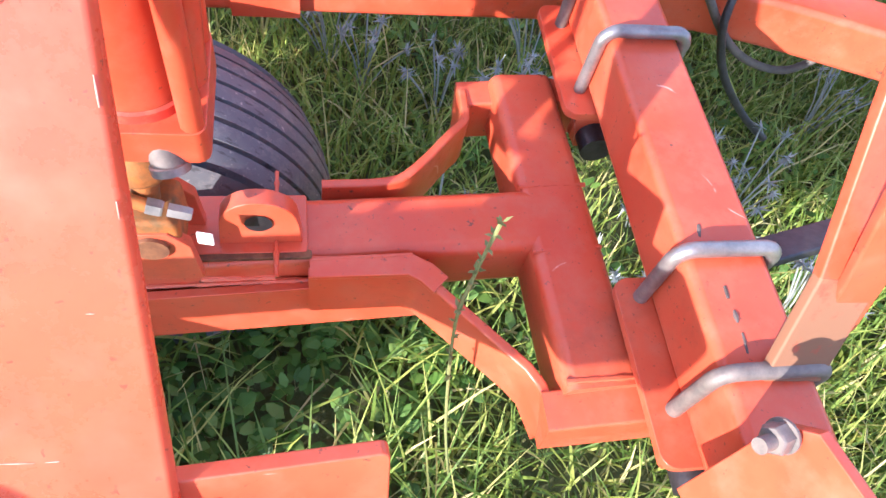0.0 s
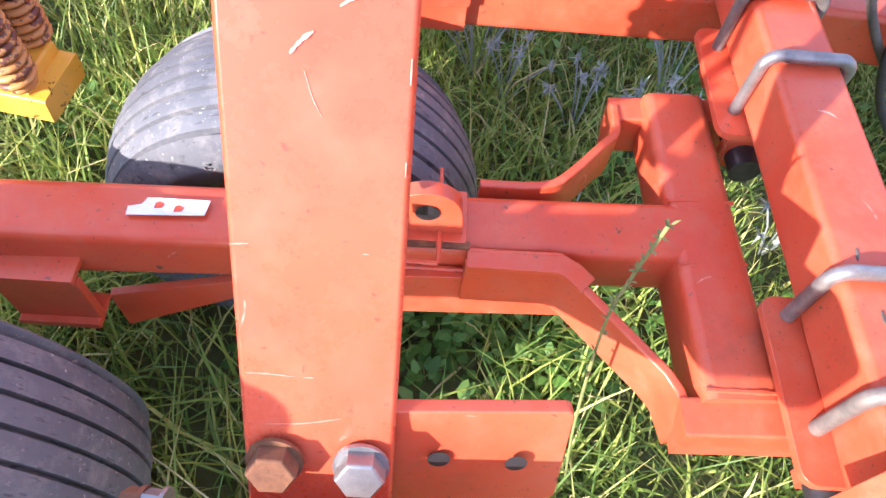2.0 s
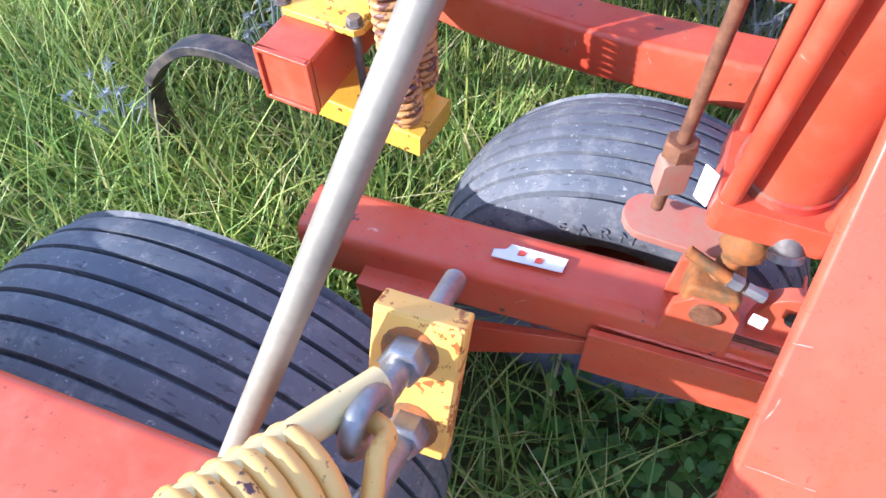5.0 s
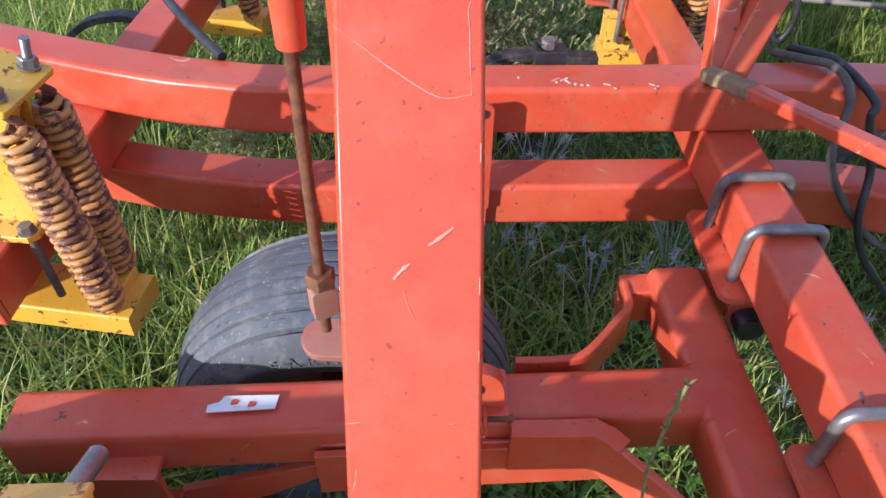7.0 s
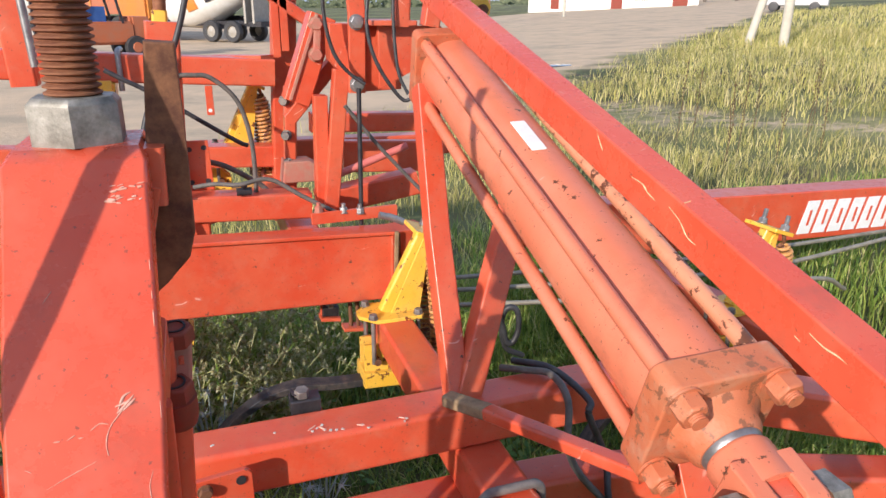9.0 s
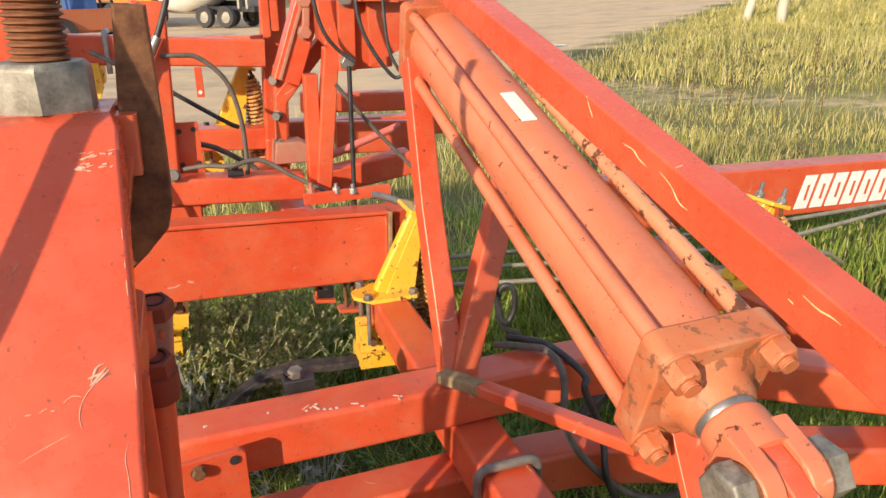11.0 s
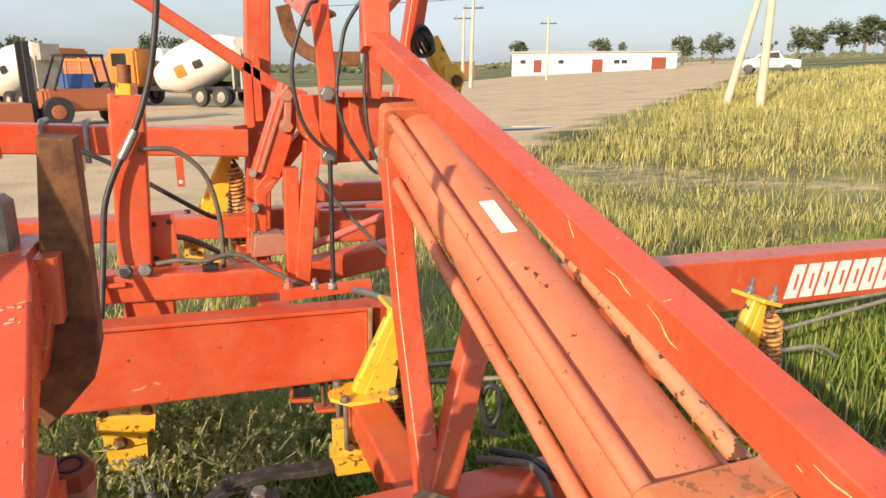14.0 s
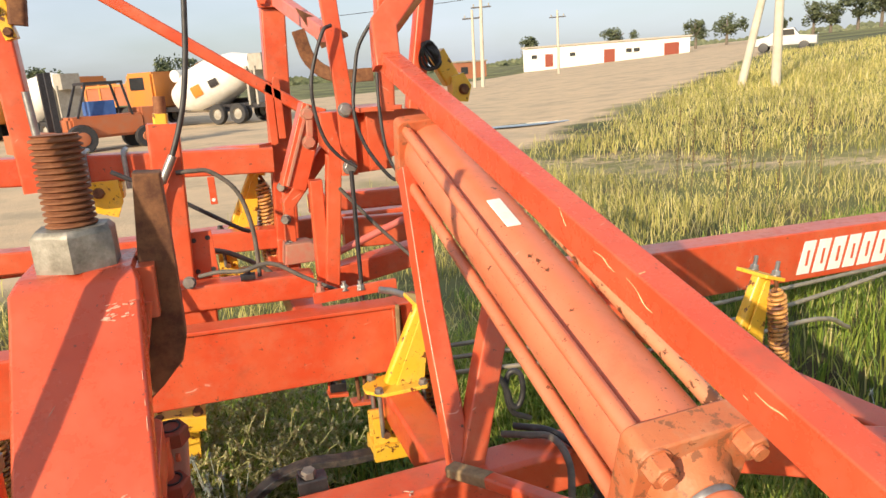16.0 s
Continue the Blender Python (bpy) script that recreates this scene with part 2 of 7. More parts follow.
def plate(name, outline, m3, origin, thick, mat, parent, label="", bevel=0.0015):
    return part(name, prism(bmesh.new(), outline, m3, origin, thick, bevel), mat, parent, label)


def oblong(w, h, n=8):
    """A slot-shaped outline w long, h high."""
    r = h / 2
    out = []
    for cx, a0 in ((w / 2 - r, -90), (-w / 2 + r, 90)):
        for i in range(n + 1):
            a = radians(a0 + 180 * i / n)
            out.append((cx + r * math.cos(a), r * math.sin(a)))
    return out


def lathe(bm, prof, m3, origin, n=32):
    """Spin (radius, height) about m3's third axis."""
    o = Vector(origin)
    rings = []
    for r, z in prof:
        if r < 1e-5:
            rings.append([bm.verts.new(o + m3 @ Vector((0, 0, z)))])
        else:
            rings.append([bm.verts.new(o + m3 @ Vector((r * math.cos(2 * math.pi * i / n), r * math.sin(2 * math.pi * i / n), z))) for i in range(n)])
    for a, b in zip(rings, rings[1:]):
        for i in range(n):
            j = (i + 1) % n
            if len(a) == 1 and len(b) == 1:
                continue
            if len(a) == 1:
                bm.faces.new((a[0], b[j], b[i]))
            elif len(b) == 1:
                bm.faces.new((a[i], a[j], b[0]))
            else:
                bm.faces.new((a[i], a[j], b[j], b[i]))
    return bm


def hex_bolt(name, p, axis, across, height, mat, parent, label="", shank=0.0, washer=True):
    """A hexagon head standing on p along axis, with a washer and if wanted a threaded end."""
    bm = bmesh.new()
    m3 = frame_of(axis)
    r = across / math.sqrt(3)
    prof = [(r * math.cos(radians(60 * i)), r * math.sin(radians(60 * i))) for i in range(6)]
    z0 = 0.0
    if washer:
        lathe(bm, [(0, 0), (across * 0.66, 0), (across * 0.66, 0.003), (0, 0.003)], m3, p, 20)
        z0 = 0.003
    o = Vector(p)
    lo = [bm.verts.new(o + m3 @ Vector((x, y, z0))) for x, y in prof]
    mid = [bm.verts.new(o + m3 @ Vector((x, y, z0 + height * 0.85))) for x, y in prof]
    top = [bm.verts.new(o + m3 @ Vector((x * 0.86, y * 0.86, z0 + height))) for x, y in prof]
    for a, b in ((lo, mid), (mid, top)):
        for i in range(6):
            bm.faces.new((a[i], a[(i + 1) % 6], b[(i + 1) % 6], b[i]))
    bm.faces.new(top)
    bm.faces.new(lo[::-1])
    if shank:
        rs, z = across * 0.3, z0 + height
        prof2 = [(rs, z0)]
        k = max(3, int(shank / 0.003))
        for i in range(k):
            zz = z + shank * i / k
            prof2 += [(rs, zz), (rs * 0.9, zz + shank / k / 2)]
        prof2 += [(rs, z + shank), (0, z + shank)]
        lathe(bm, prof2, m3, p, 16)
    return part(name, bm, mat, parent, label)


def spring_coil(name, p0, p1, R, r, turns, mat, parent, label="", hooks=True):
    p0, p1 = Vector(p0), Vector(p1)
    m3 = frame_of(p1 - p0)
    L = (p1 - p0).length
    pts = []
    n = int(turns * 16)
    for i in range(n + 1):
        a = 2 * math.pi * i / 16
        taper = 1.0
        e = min(i, n - i) / 16
        if e < 1.5:
            taper = 0.45 + 0.55 * e / 1.5
        pts.append(p0 + m3 @ Vector((R * taper * math.cos(a), R * taper * math.sin(a), L * i / n)))
    bm = sweep(bmesh.new(), round_profile(r, 8), pts, (p1 - p0).normalized())
    return part(name, bm, mat, parent, label)
DARKZINC = mottled("dark_zinc", (0.13, 0.12, 0.115), (0.25, 0.215, 0.19), 30.0, 0.6, 0.35)
SHANKSTEEL = mottled("shank_steel", (0.035, 0.034, 0.04), (0.15, 0.12, 0.095), 22.0, 0.6, 0.3, lo=0.42, hi=0.68)
RIMRED = mottled("rim_red", (0.28, 0.035, 0.02), (0.16, 0.05, 0.025), 14.0, 0.7)
ARMRED = painted("arm_red", (0.57, 0.068, 0.028), (0.62, 0.115, 0.055), (0.70, 0.45, 0.38), rough=0.36, chip_at=0.735, dusty=0.12, scratched=0.60)
NUTSTEEL = mottled("nut_steel", (0.15, 0.14, 0.115), (0.36, 0.34, 0.30), 45.0, 0.55, 0.4)
SCREWRUST = mottled("screw_rust", (0.16, 0.055, 0.028), (0.30, 0.13, 0.06), 30.0, 0.75, 0.2)
RUSTORANGE = mottled("orange_rust", (0.42, 0.13, 0.02), (0.13, 0.085, 0.035), 28.0, 0.8, 0.1, 0.8, bscale=90)
DUSTYRED = mottled("dusty_red", (0.42, 0.12, 0.085), (0.34, 0.20, 0.14), 18.0, 0.75)
RUSTRED = mottled("rusted_red", (0.50, 0.05, 0.025), (0.22, 0.11, 0.06), 9.0, 0.65, lo=0.42, hi=0.5)
CYL_RUST = painted("tie_rod_paint", (0.58, 0.22, 0.11), (0.62, 0.32, 0.19), (0.12, 0.045, 0.022), rough=0.55, chip_at=0.56)
OLDWOOD = mottled("old_wood", (0.16, 0.11, 0.06), (0.34, 0.24, 0.13), 20.0, 0.85, bump_s=0.5)
PINKRED = painted("faded_pink_red", (0.55, 0.13, 0.11), (0.6, 0.22, 0.19), (0.12, 0.06, 0.05), rough=0.5)
PIPESTEEL = mottled("pipe_steel", (0.23, 0.21, 0.17), (0.36, 0.32, 0.25), 18.0, 0.55, 0.4, 0.2)
HOSEGREY = mottled("dusty_hose", (0.075, 0.07, 0.062), (0.14, 0.12, 0.105), 30.0, 0.7)
RUSTYELLOW = painted("rusted_yellow_paint", (0.74, 0.38, 0.03), (0.80, 0.52, 0.16), (0.34, 0.11, 0.02), rough=0.5, chip_at=0.535, dusty=0.3, scratch=(0.85, 0.7, 0.4), relief=0.2)
SPRING2 = painted("dusty_spring_paint", (0.72, 0.42, 0.10), (0.74, 0.50, 0.20), (0.10, 0.045, 0.05), rough=0.5, chip_at=0.60)
# yellow paint lightened to cream: strong sunlight put into the colour
SUNLITYELLOW = painted("sunlit_cream_yellow", (0.72, 0.55, 0.22), (0.78, 0.64, 0.34), (0.30, 0.17, 0.06), rough=0.5, chip_at=0.70)
WEED = mottled("weed_green", (0.16, 0.20, 0.06), (0.26, 0.27, 0.10), 40.0, 0.7)
SEED = mottled("seed_brown", (0.10, 0.06, 0.03), (0.16, 0.11, 0.05), 20.0, 0.9)
ORANGE = mottled("orange_cab_paint", (0.62, 0.22, 0.03), (0.55, 0.20, 0.05), 2.0, 0.45)
FORKORANGE = mottled("faded_forklift_paint", (0.45, 0.12, 0.04), (0.38, 0.14, 0.07), 3.0, 0.6)
BLUEPAINT = mottled("blue_vinyl", (0.03, 0.09, 0.30), (0.05, 0.12, 0.34), 5.0, 0.6)
WHITEPAINT = mottled("white_paint", (0.66, 0.64, 0.58), (0.76, 0.75, 0.72), 1.5, 0.55)
DUSTYGREY = mottled("dusty_grey_steel", (0.30, 0.28, 0.24), (0.40, 0.37, 0.32), 4.0, 0.7)
CONCRETE = mottled("pole_concrete", (0.46, 0.42, 0.34), (0.56, 0.52, 0.43), 3.0, 0.85)
BRICK = mottled("orange_brick", (0.42, 0.16, 0.08), (0.35, 0.14, 0.08), 3.0, 0.85)
SILVER = mottled("silver_car_paint", (0.42, 0.43, 0.45), (0.48, 0.48, 0.50), 2.0, 0.35, 0.3)
DARKGLASS = mottled("dark_window_glass", (0.02, 0.025, 0.03), (0.03, 0.035, 0.04), 3.0, 0.08, 0.0, 0.0)
BARK = mottled("bark", (0.10, 0.08, 0.06), (0.2, 0.17, 0.14), 6.0, 0.9)
WATER = mottled("puddle_water", (0.05, 0.05, 0.045), (0.07, 0.06, 0.05), 3.0, 0.03, 0.0, 0.0)

# ---- ground ----
def ground_z(x, y):
    """Nearly level round the machine, rising slowly towards the field beside the track."""
    rise = min(4.4, max(0.0, 0.052 * (x - 0.35 * y - 3.0)))
    return rise + (0.03 * noise.noise((x * 0.9, y * 0.9, 0.0)) - 0.01 if abs(x) < 12 and -8 < y < 16 else 0.0)


def track_mask(nt):
    """Pale worn track where vehicles drive, by place on the plan."""
    c = nt.nodes.new("ShaderNodeTexCoord")
    wob = noise_tex(nt, 0.35, 4.0)
    sep = nt.nodes.new("ShaderNodeSeparateXYZ")
    nt.links.new(c.outputs["Object"], sep.inputs[0])
    def lin(a, b, k):
        n1 = nt.nodes.new("ShaderNodeMath"); n1.operation = "MULTIPLY_ADD"
        n1.inputs[1].default_value, n1.inputs[2].default_value = a, k
        nt.links.new(sep.outputs[0], n1.inputs[0])
        n2 = nt.nodes.new("ShaderNodeMath"); n2.operation = "MULTIPLY_ADD"
        n2.inputs[1].default_value = b
        nt.links.new(sep.outputs[1], n2.inputs[0]); nt.links.new(n1.outputs[0], n2.inputs[2])
        n3 = nt.nodes.new("ShaderNodeMath"); n3.operation = "MULTIPLY_ADD"
        n3.inputs[1].default_value = 5.0
        nt.links.new(wob, n3.inputs[0]); nt.links.new(n2.outputs[0], n3.inputs[2])
        return n3.outputs[0]
    def band(d, lo, hi, soft=0.8):
        a = ramp(nt, d, lo, lo + soft)
        b = ramp(nt, d, hi, hi - soft)
        n = nt.nodes.new("ShaderNodeMath"); n.operation = "MULTIPLY"
        nt.links.new(a, n.inputs[0]); nt.links.new(b, n.inputs[1])
        return n.outputs[0]
    # d grows away from the machine across the track
    far = band(lin(-0.659, 0.747, 0.0), 7.6, 46.0)
    beyond = ramp(nt, sep.outputs[1], 5.6, 7.0)
    fm = nt.nodes.new("ShaderNodeMath"); fm.operation = "MULTIPLY"
    nt.links.new(far, fm.inputs[0]); nt.links.new(beyond, fm.inputs[1])
    far = fm.outputs[0]
    strip = band(lin(0.836, 0.55, 0.0), 11.6, 13.6, 1.0)
    rag = ramp(nt, noise_tex(nt, 2.4, 6.0, 0.75, (1, 1.6, 1)), 0.44, 0.56)
    sm = nt.nodes.new("ShaderNodeMath"); sm.operation = "MULTIPLY"
    nt.links.new(strip, sm.inputs[0]); nt.links.new(rag, sm.inputs[1])
    strip = sm.outputs[0]
    n = nt.nodes.new("ShaderNodeMath"); n.operation = "MAXIMUM"
    nt.links.new(far, n.inputs[0]); nt.links.new(strip, n.inputs[1])
    return n.outputs[0]


m, nt, b = nodes_of("field_ground")
earth = mix(nt, ramp(nt, noise_tex(nt, 2.5, 6.0), 0.35, 0.65), (0.035, 0.045, 0.014), (0.085, 0.10, 0.03))
soil = ramp(nt, noise_tex(nt, 1.3, 4.0), 0.52, 0.6)
earth = mix(nt, soil, earth, (0.05, 0.032, 0.02))
dry = ramp(nt, noise_tex(nt, 0.12, 4.0), 0.40, 0.62)
earth = mix(nt, dry, earth, (0.21, 0.21, 0.07))
sand = mix(nt, ramp(nt, noise_tex(nt, 1.2, 6.0), 0.35, 0.7), (0.58, 0.43, 0.27), (0.46, 0.35, 0.23))
sand = mix(nt, times(nt, ramp(nt, noise_tex(nt, 0.5, 5.0, 0.7), 0.48, 0.62), 0.6), sand, (0.30, 0.25, 0.17))
nt.links.new(mix(nt, track_mask(nt), earth, sand), b.inputs["Base Color"])
b.inputs["Roughness"].default_value = 0.95
bump(nt, b, noise_tex(nt, 14.0, 6.0), 0.7, 0.02)
FIELD = m
bm = bmesh.new()
xs = sorted({round(-6 + 0.2 * i, 3) for i in range(61)} | {-3000, -800, -200, -60, -20, -10, 7, 8, 9, 10, 12, 15, 18, 22, 26, 30, 36, 43, 50, 60, 75, 90, 110, 140, 200, 300, 800, 3000})
ys = sorted({round(-3 + 0.2 * i, 3) for i in range(61)} | {-3000, -800, -200, -60, -20, -8, 11, 14, 17, 20, 25, 30, 36, 43, 50, 60, 75, 90, 110, 130, 160, 250, 800, 3000})
grid = [[bm.verts.new((x, y, ground_z(x, y))) for x in xs] for y in ys]
for j in range(len(ys) - 1):
    for i in range(len(xs) - 1):
        bm.faces.new((grid[j][i], grid[j][i + 1], grid[j + 1][i + 1], grid[j + 1][i]))
tagged(part("ground", bm, FIELD), "grassy field earth with a pale sandy vehicle track", "ground", kind="structure")

# ---- cultivator frame ----
frame_root = thing("cultivator_frame", (0.5, 1.2, 0.0), "red painted steel cultivator frame of welded square tubes, scratched and faded", "farm implement")
F = frame_root
main_tube = tube("main_tube", [(0.527, -0.6, 0.617), (0.527, 1.95, 0.617)], 0.104, 0.1, RED, F, r=0.012)
c1 = smooth_path([(-1.9, 1.80, 0.717), (-1.2, 1.50, 0.717), (-0.66, 1.295, 0.717), (-0.45, 1.242, 0.717), (-0.28, 1.225, 0.717), (0.3, 1.225, 0.717), (0.9, 1.222, 0.717), (1.15, 1.13, 0.70), (1.4, 1.0, 0.68), (1.8, 0.78, 0.66)], 4)
c2 = smooth_path([(-1.6, 1.62, 0.517), (-1.0, 1.36, 0.517), (-0.66, 1.25, 0.517), (-0.5, 1.215, 0.517), (-0.3, 1.192, 0.517), (0.1, 1.19, 0.517), (0.62, 1.19, 0.517), (0.85, 1.16, 0.517), (1.15, 1.05, 0.517), (1.7, 0.84, 0.517)], 4)
upper_cross = tube("upper_cross_tube", c1, 0.1, 0.1, RED, F, r=0.012)
lower_cross = tube("lower_cross_tube", c2, 0.1, 0.1, RED, F, r=0.012)
left_tube = tube("left_tube", [(-0.785, 0.80, 0.617), (-0.705, 2.3, 0.617)], 0.104, 0.1, RED, F, r=0.006)
# recessed end of the left tube
plate("end_plate", rect_profile(0.088, 0.084, 0.004), frame_of((-0.12, -1, 0)), (-0.7855, 0.7975, 0.617), 0.004, RED, left_tube)
for dx, dz, w, h in ((-0.047, 0, 0.008, 0.1), (0.047, 0, 0.008, 0.1), (0, 0.046, 0.1, 0.008), (0, -0.046, 0.1, 0.008)):
    plate("end_rim", rect_profile(w, h, 0.002), frame_of((-0.12, -1, 0)), (-0.785 + dx, 0.796 - dx * 0.12, 0.617 + dz), 0.012, RED, left_tube)
near_tube = tube("near_tube", [(-1.6, 0.13, 0.757), (0.10, 0.150, 0.795)], 0.1, 0.1, RED, F, r=0.012)
wide = tube("wide_beam", [(-0.55, 2.04, 0.895), (0.62, 2.04, 0.79)], 0.1, 0.225, RED, F, r=0.008)
tube("beam_cap", [(0.575, 2.03, 0.79), (0.71, 2.06, 0.782)], 0.106, 0.232, RED, wide, r=0.004)
tube("weld_strip", [(0.612, 1.984, 0.90), (0.612, 1.984, 0.70)], 0.012, 0.008, RUST, wide, up=(0, 1, 0), r=0.002)
tube("top_strip", [(-0.2, 2.0, 1.005 - 0.025), (0.6, 2.0, 0.905)], 0.05, 0.012, RED, wide, r=0.003)
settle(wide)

# bracket plate between the two cross tubes
bp = plate("bracket_plate", [(-0.055, -0.17), (0.055, -0.17), (0.055, 0.06), (0.045, 0.07), (-0.055, 0.07)], frame_of((0.15, -1, 0)), (0.005, 1.115, 0.70), 0.012, RED, F)
tube("bracket_rib", [(0.0, 1.12, 0.52), (0.0, 1.16, 0.52)], 0.11, 0.09, RED, bp, r=0.003)
for dx in (-0.03, 0.035):
    part("bolt_hole", lathe(bmesh.new(), [(0, 0), (0.009, 0), (0.009, 0.002), (0, 0.002)], frame_of((0.15, -1, 0)), (0.005 + dx, 1.108 + dx * 0.15, 0.752), 14), DARKSTEEL, bp, "dark round bolt hole")

hex_bolt("plate_bolt", (-0.021, 1.100, 0.753), (0.15, -1, 0), 0.020, 0.010, RUST, bp, "rusty bolt head")

# ---- wheel carrier: axle beam, rocker and braces ----
carrier = thing("wheel_carrier", (0.1, 0.65, 0.44), "red welded axle beam with rocker tube and bent brace plates", "wheel carrier")
axle_beam = tube("axle_beam", [(-0.675, 0.632, 0.495), (0.43, 0.682, 0.482)], 0.096, 0.1, RED, carrier, r=0.018)
# flat skirt on the near lower side of the beam
plate("lower_plate", rect_profile(0.46, 0.105, 0.003), frame_of((0.04, -1, 0.0)), (0.0, 0.601, 0.4425), 0.012, RED, carrier)
plate("weld_pad", rect_profile(0.085, 0.16, 0.004), frame_of((0, 0, 1)), (-0.02, 0.662, 0.546), 0.008, RED, carrier)
plate("weld_seam", rect_profile(0.012, 0.17, 0.004), frame_of((0, 0, 1)), (-0.02, 0.618, 0.546), 0.006, RUST, carrier)
lug_shape = [(-0.05, -0.05)] + [(0.05, -0.05)] + [(0.045 * math.cos(radians(a)), 0.042 * math.sin(radians(a))) for a in range(0, 181, 15)]
lug = plate("pivot_lug", lug_shape, frame_of((0, -1, 0)), (0.005, 0.645, 0.590), 0.022, RED, carrier)
part("lug_hole", lathe(bmesh.new(), [(0, 0), (0.013, 0), (0.016, 0.0015), (0, 0.0015)][::-1], frame_of((0, -1, 0)), (0.005, 0.6335, 0.594), 18), DARKSTEEL, lug, "dark pin hole")
rocker = tube("rocker_tube", [(0.407, 0.43, 0.487), (0.395, 0.945, 0.482)], 0.1, 0.096, RED, carrier, r=0.016)
near_brace = tube("near_brace", [(0.06, 0.598, 0.49), (0.185, 0.598, 0.49), (0.203, 0.588, 0.488), (0.318, 0.474, 0.468), (0.334, 0.452, 0.464), (0.345, 0.405, 0.46)], 0.014, 0.095, RED, carrier, r=0.004)
tube("brace_lip", [(0.062, 0.603, 0.5385), (0.185, 0.603, 0.5385), (0.205, 0.592, 0.5365), (0.222, 0.575, 0.5335)], 0.030, 0.008, RED, near_brace, r=0.002)
far_brace = tube("far_brace", smooth_path([(0.08, 0.738, 0.485), (0.17, 0.742, 0.485), (0.21, 0.765, 0.485), (0.27, 0.838, 0.472), (0.298, 0.875, 0.465), (0.302, 0.932, 0.462)], 3), 0.014, 0.09, RED, carrier, r=0.004)
tube("near_flange", [(0.335, 0.413, 0.475), (0.50, 0.413, 0.49)], 0.05, 0.08, RED, carrier, r=0.004)
tube("far_flange", [(0.298, 0.932, 0.462), (0.50, 0.932, 0.477)], 0.05, 0.08, RED, carrier, r=0.004)
# weld beads where the tubes meet


def weld(a, c, parent, r=0.0035):
    a, c = Vector(a), Vector(c)
    n = max(6, int((c - a).length / 0.006))
    rr = random.Random(int(a.x * 977 + a.y * 5101 + c.z * 311))
    pts = [a.lerp(c, i / n) for i in range(n + 1)]
    return part("weld_bead", sweep(bmesh.new(), round_profile(r, 6), pts, (0.03, 0.05, 1), scales=[rr.uniform(0.7, 1.25) for _ in pts]), RED, parent, "lumpy weld bead")


weld((0.352, 0.622, 0.530), (0.450, 0.628, 0.529), carrier)
weld((0.352, 0.728, 0.530), (0.450, 0.732, 0.529), carrier)
weld((0.358, 0.440, 0.533), (0.458, 0.440, 0.535), carrier)
weld((0.062, 0.613, 0.541), (0.19, 0.616, 0.541), carrier, 0.003)
weld((-0.22, 0.607, 0.497), (0.06, 0.611, 0.495), carrier, 0.004)
weld((-0.062, 0.584, 0.552), (0.022, 0.584, 0.552), carrier, 0.003)
weld((0.023, 0.584, 0.552), (0.023, 0.740, 0.552), carrier, 0.003)
# pads under the beam
for x0 in (-0.512,):
    pad = tube("axle_clamp", [(x0, 0.60, 0.485), (x0, 0.555, 0.485)], 0.115, 0.012, RED, carrier, r=0.003)
    plate("clamp_face", [(-0.058, -0.11), (0.058, -0.11), (0.058, 0.0), (-0.058, 0.0)], frame_of((0, -1, 0.0)), (x0, 0.566, 0.478), 0.014, RED, pad)
    tube("clamp_foot", [(x0, 0.60, 0.372), (x0, 0.548, 0.372)], 0.115, 0.012, RED, pad, r=0.003)
    plate("side_gusset", [(0, 0), (0.26, 0.09), (0.26, 0.06), (0.0, -0.10)], frame_of((0, -1, 0)), (x0 + 0.05, 0.612, 0.36), 0.014, RED, pad)

# ---- clamps holding the rocker under the main tube ----
def u_bolt(y, mat):
    z0, zt, xl, xr, k = 0.535, 0.679, 0.4645, 0.5895, 0.022
    pts = [(xl, y, z0), (xl, y, zt - k)]
    for a in range(15, 91, 15):
        pts.append((xl + k - k * math.cos(radians(a)), y, zt - k + k * math.sin(radians(a))))
    for a in range(90, -1, -15):
        pts.append((xr - k + k * math.cos(radians(a)), y, zt - k + k * math.sin(radians(a))))
    pts.append((xr, y, z0))
    return sweep(bmesh.new(), round_profile(0.0095, 12), pts, (0, 1, 0.02))


for y0, y1, ub in ((0.832, 1.068, (1.022, 0.881)), (0.322, 0.560, (0.532, 0.388))):
    cl = thing("tube_clamp", (0.527, (y0 + y1) / 2, 0.55), "red clamp plate with two zinc u-bolts round the tube", "clamp", "tube clamps")
    w, h = 0.178, y1 - y0
    plate("clamp_plate", [(x * 1.0, y) for x, y in rect_profile(w, h, 0.02, 4)], frame_of((0, 0, 1), (0, 1, 0)), (0.523, (y0 + y1) / 2, 0.5595), 0.013, RED, cl)
    for i, yb in enumerate(ub):
        ubo = part("u_bolt", u_bolt(yb, STEEL), STEEL if yb not in (1.022, 0.388) else DARKZINC, cl, "dull zinc-plated u-bolt")
        for xl in (0.4645, 0.5895):
            hex_bolt("nut", (xl, yb, 0.5525), (0, 0, -1), 0.026, 0.016, STEEL, ubo)
    ym = (y0 + y1) / 2
    for yy in (y0 + 0.03, y1 - 0.03):
        plate("hinge_lug", [(-0.035, 0.0), (0.035, 0.0), (0.035, -0.06), (0.02, -0.085), (-0.02, -0.085), (-0.035, -0.06)], frame_of((0, -1, 0)), (0.50, yy, 0.552), 0.016, RED, cl)
    rod("hinge_pin", [(0.50, y0 - 0.012, 0.497), (0.50, y1 + 0.01, 0.497)], 0.025, DARKSTEEL, cl, "dark hinge pin", 18)

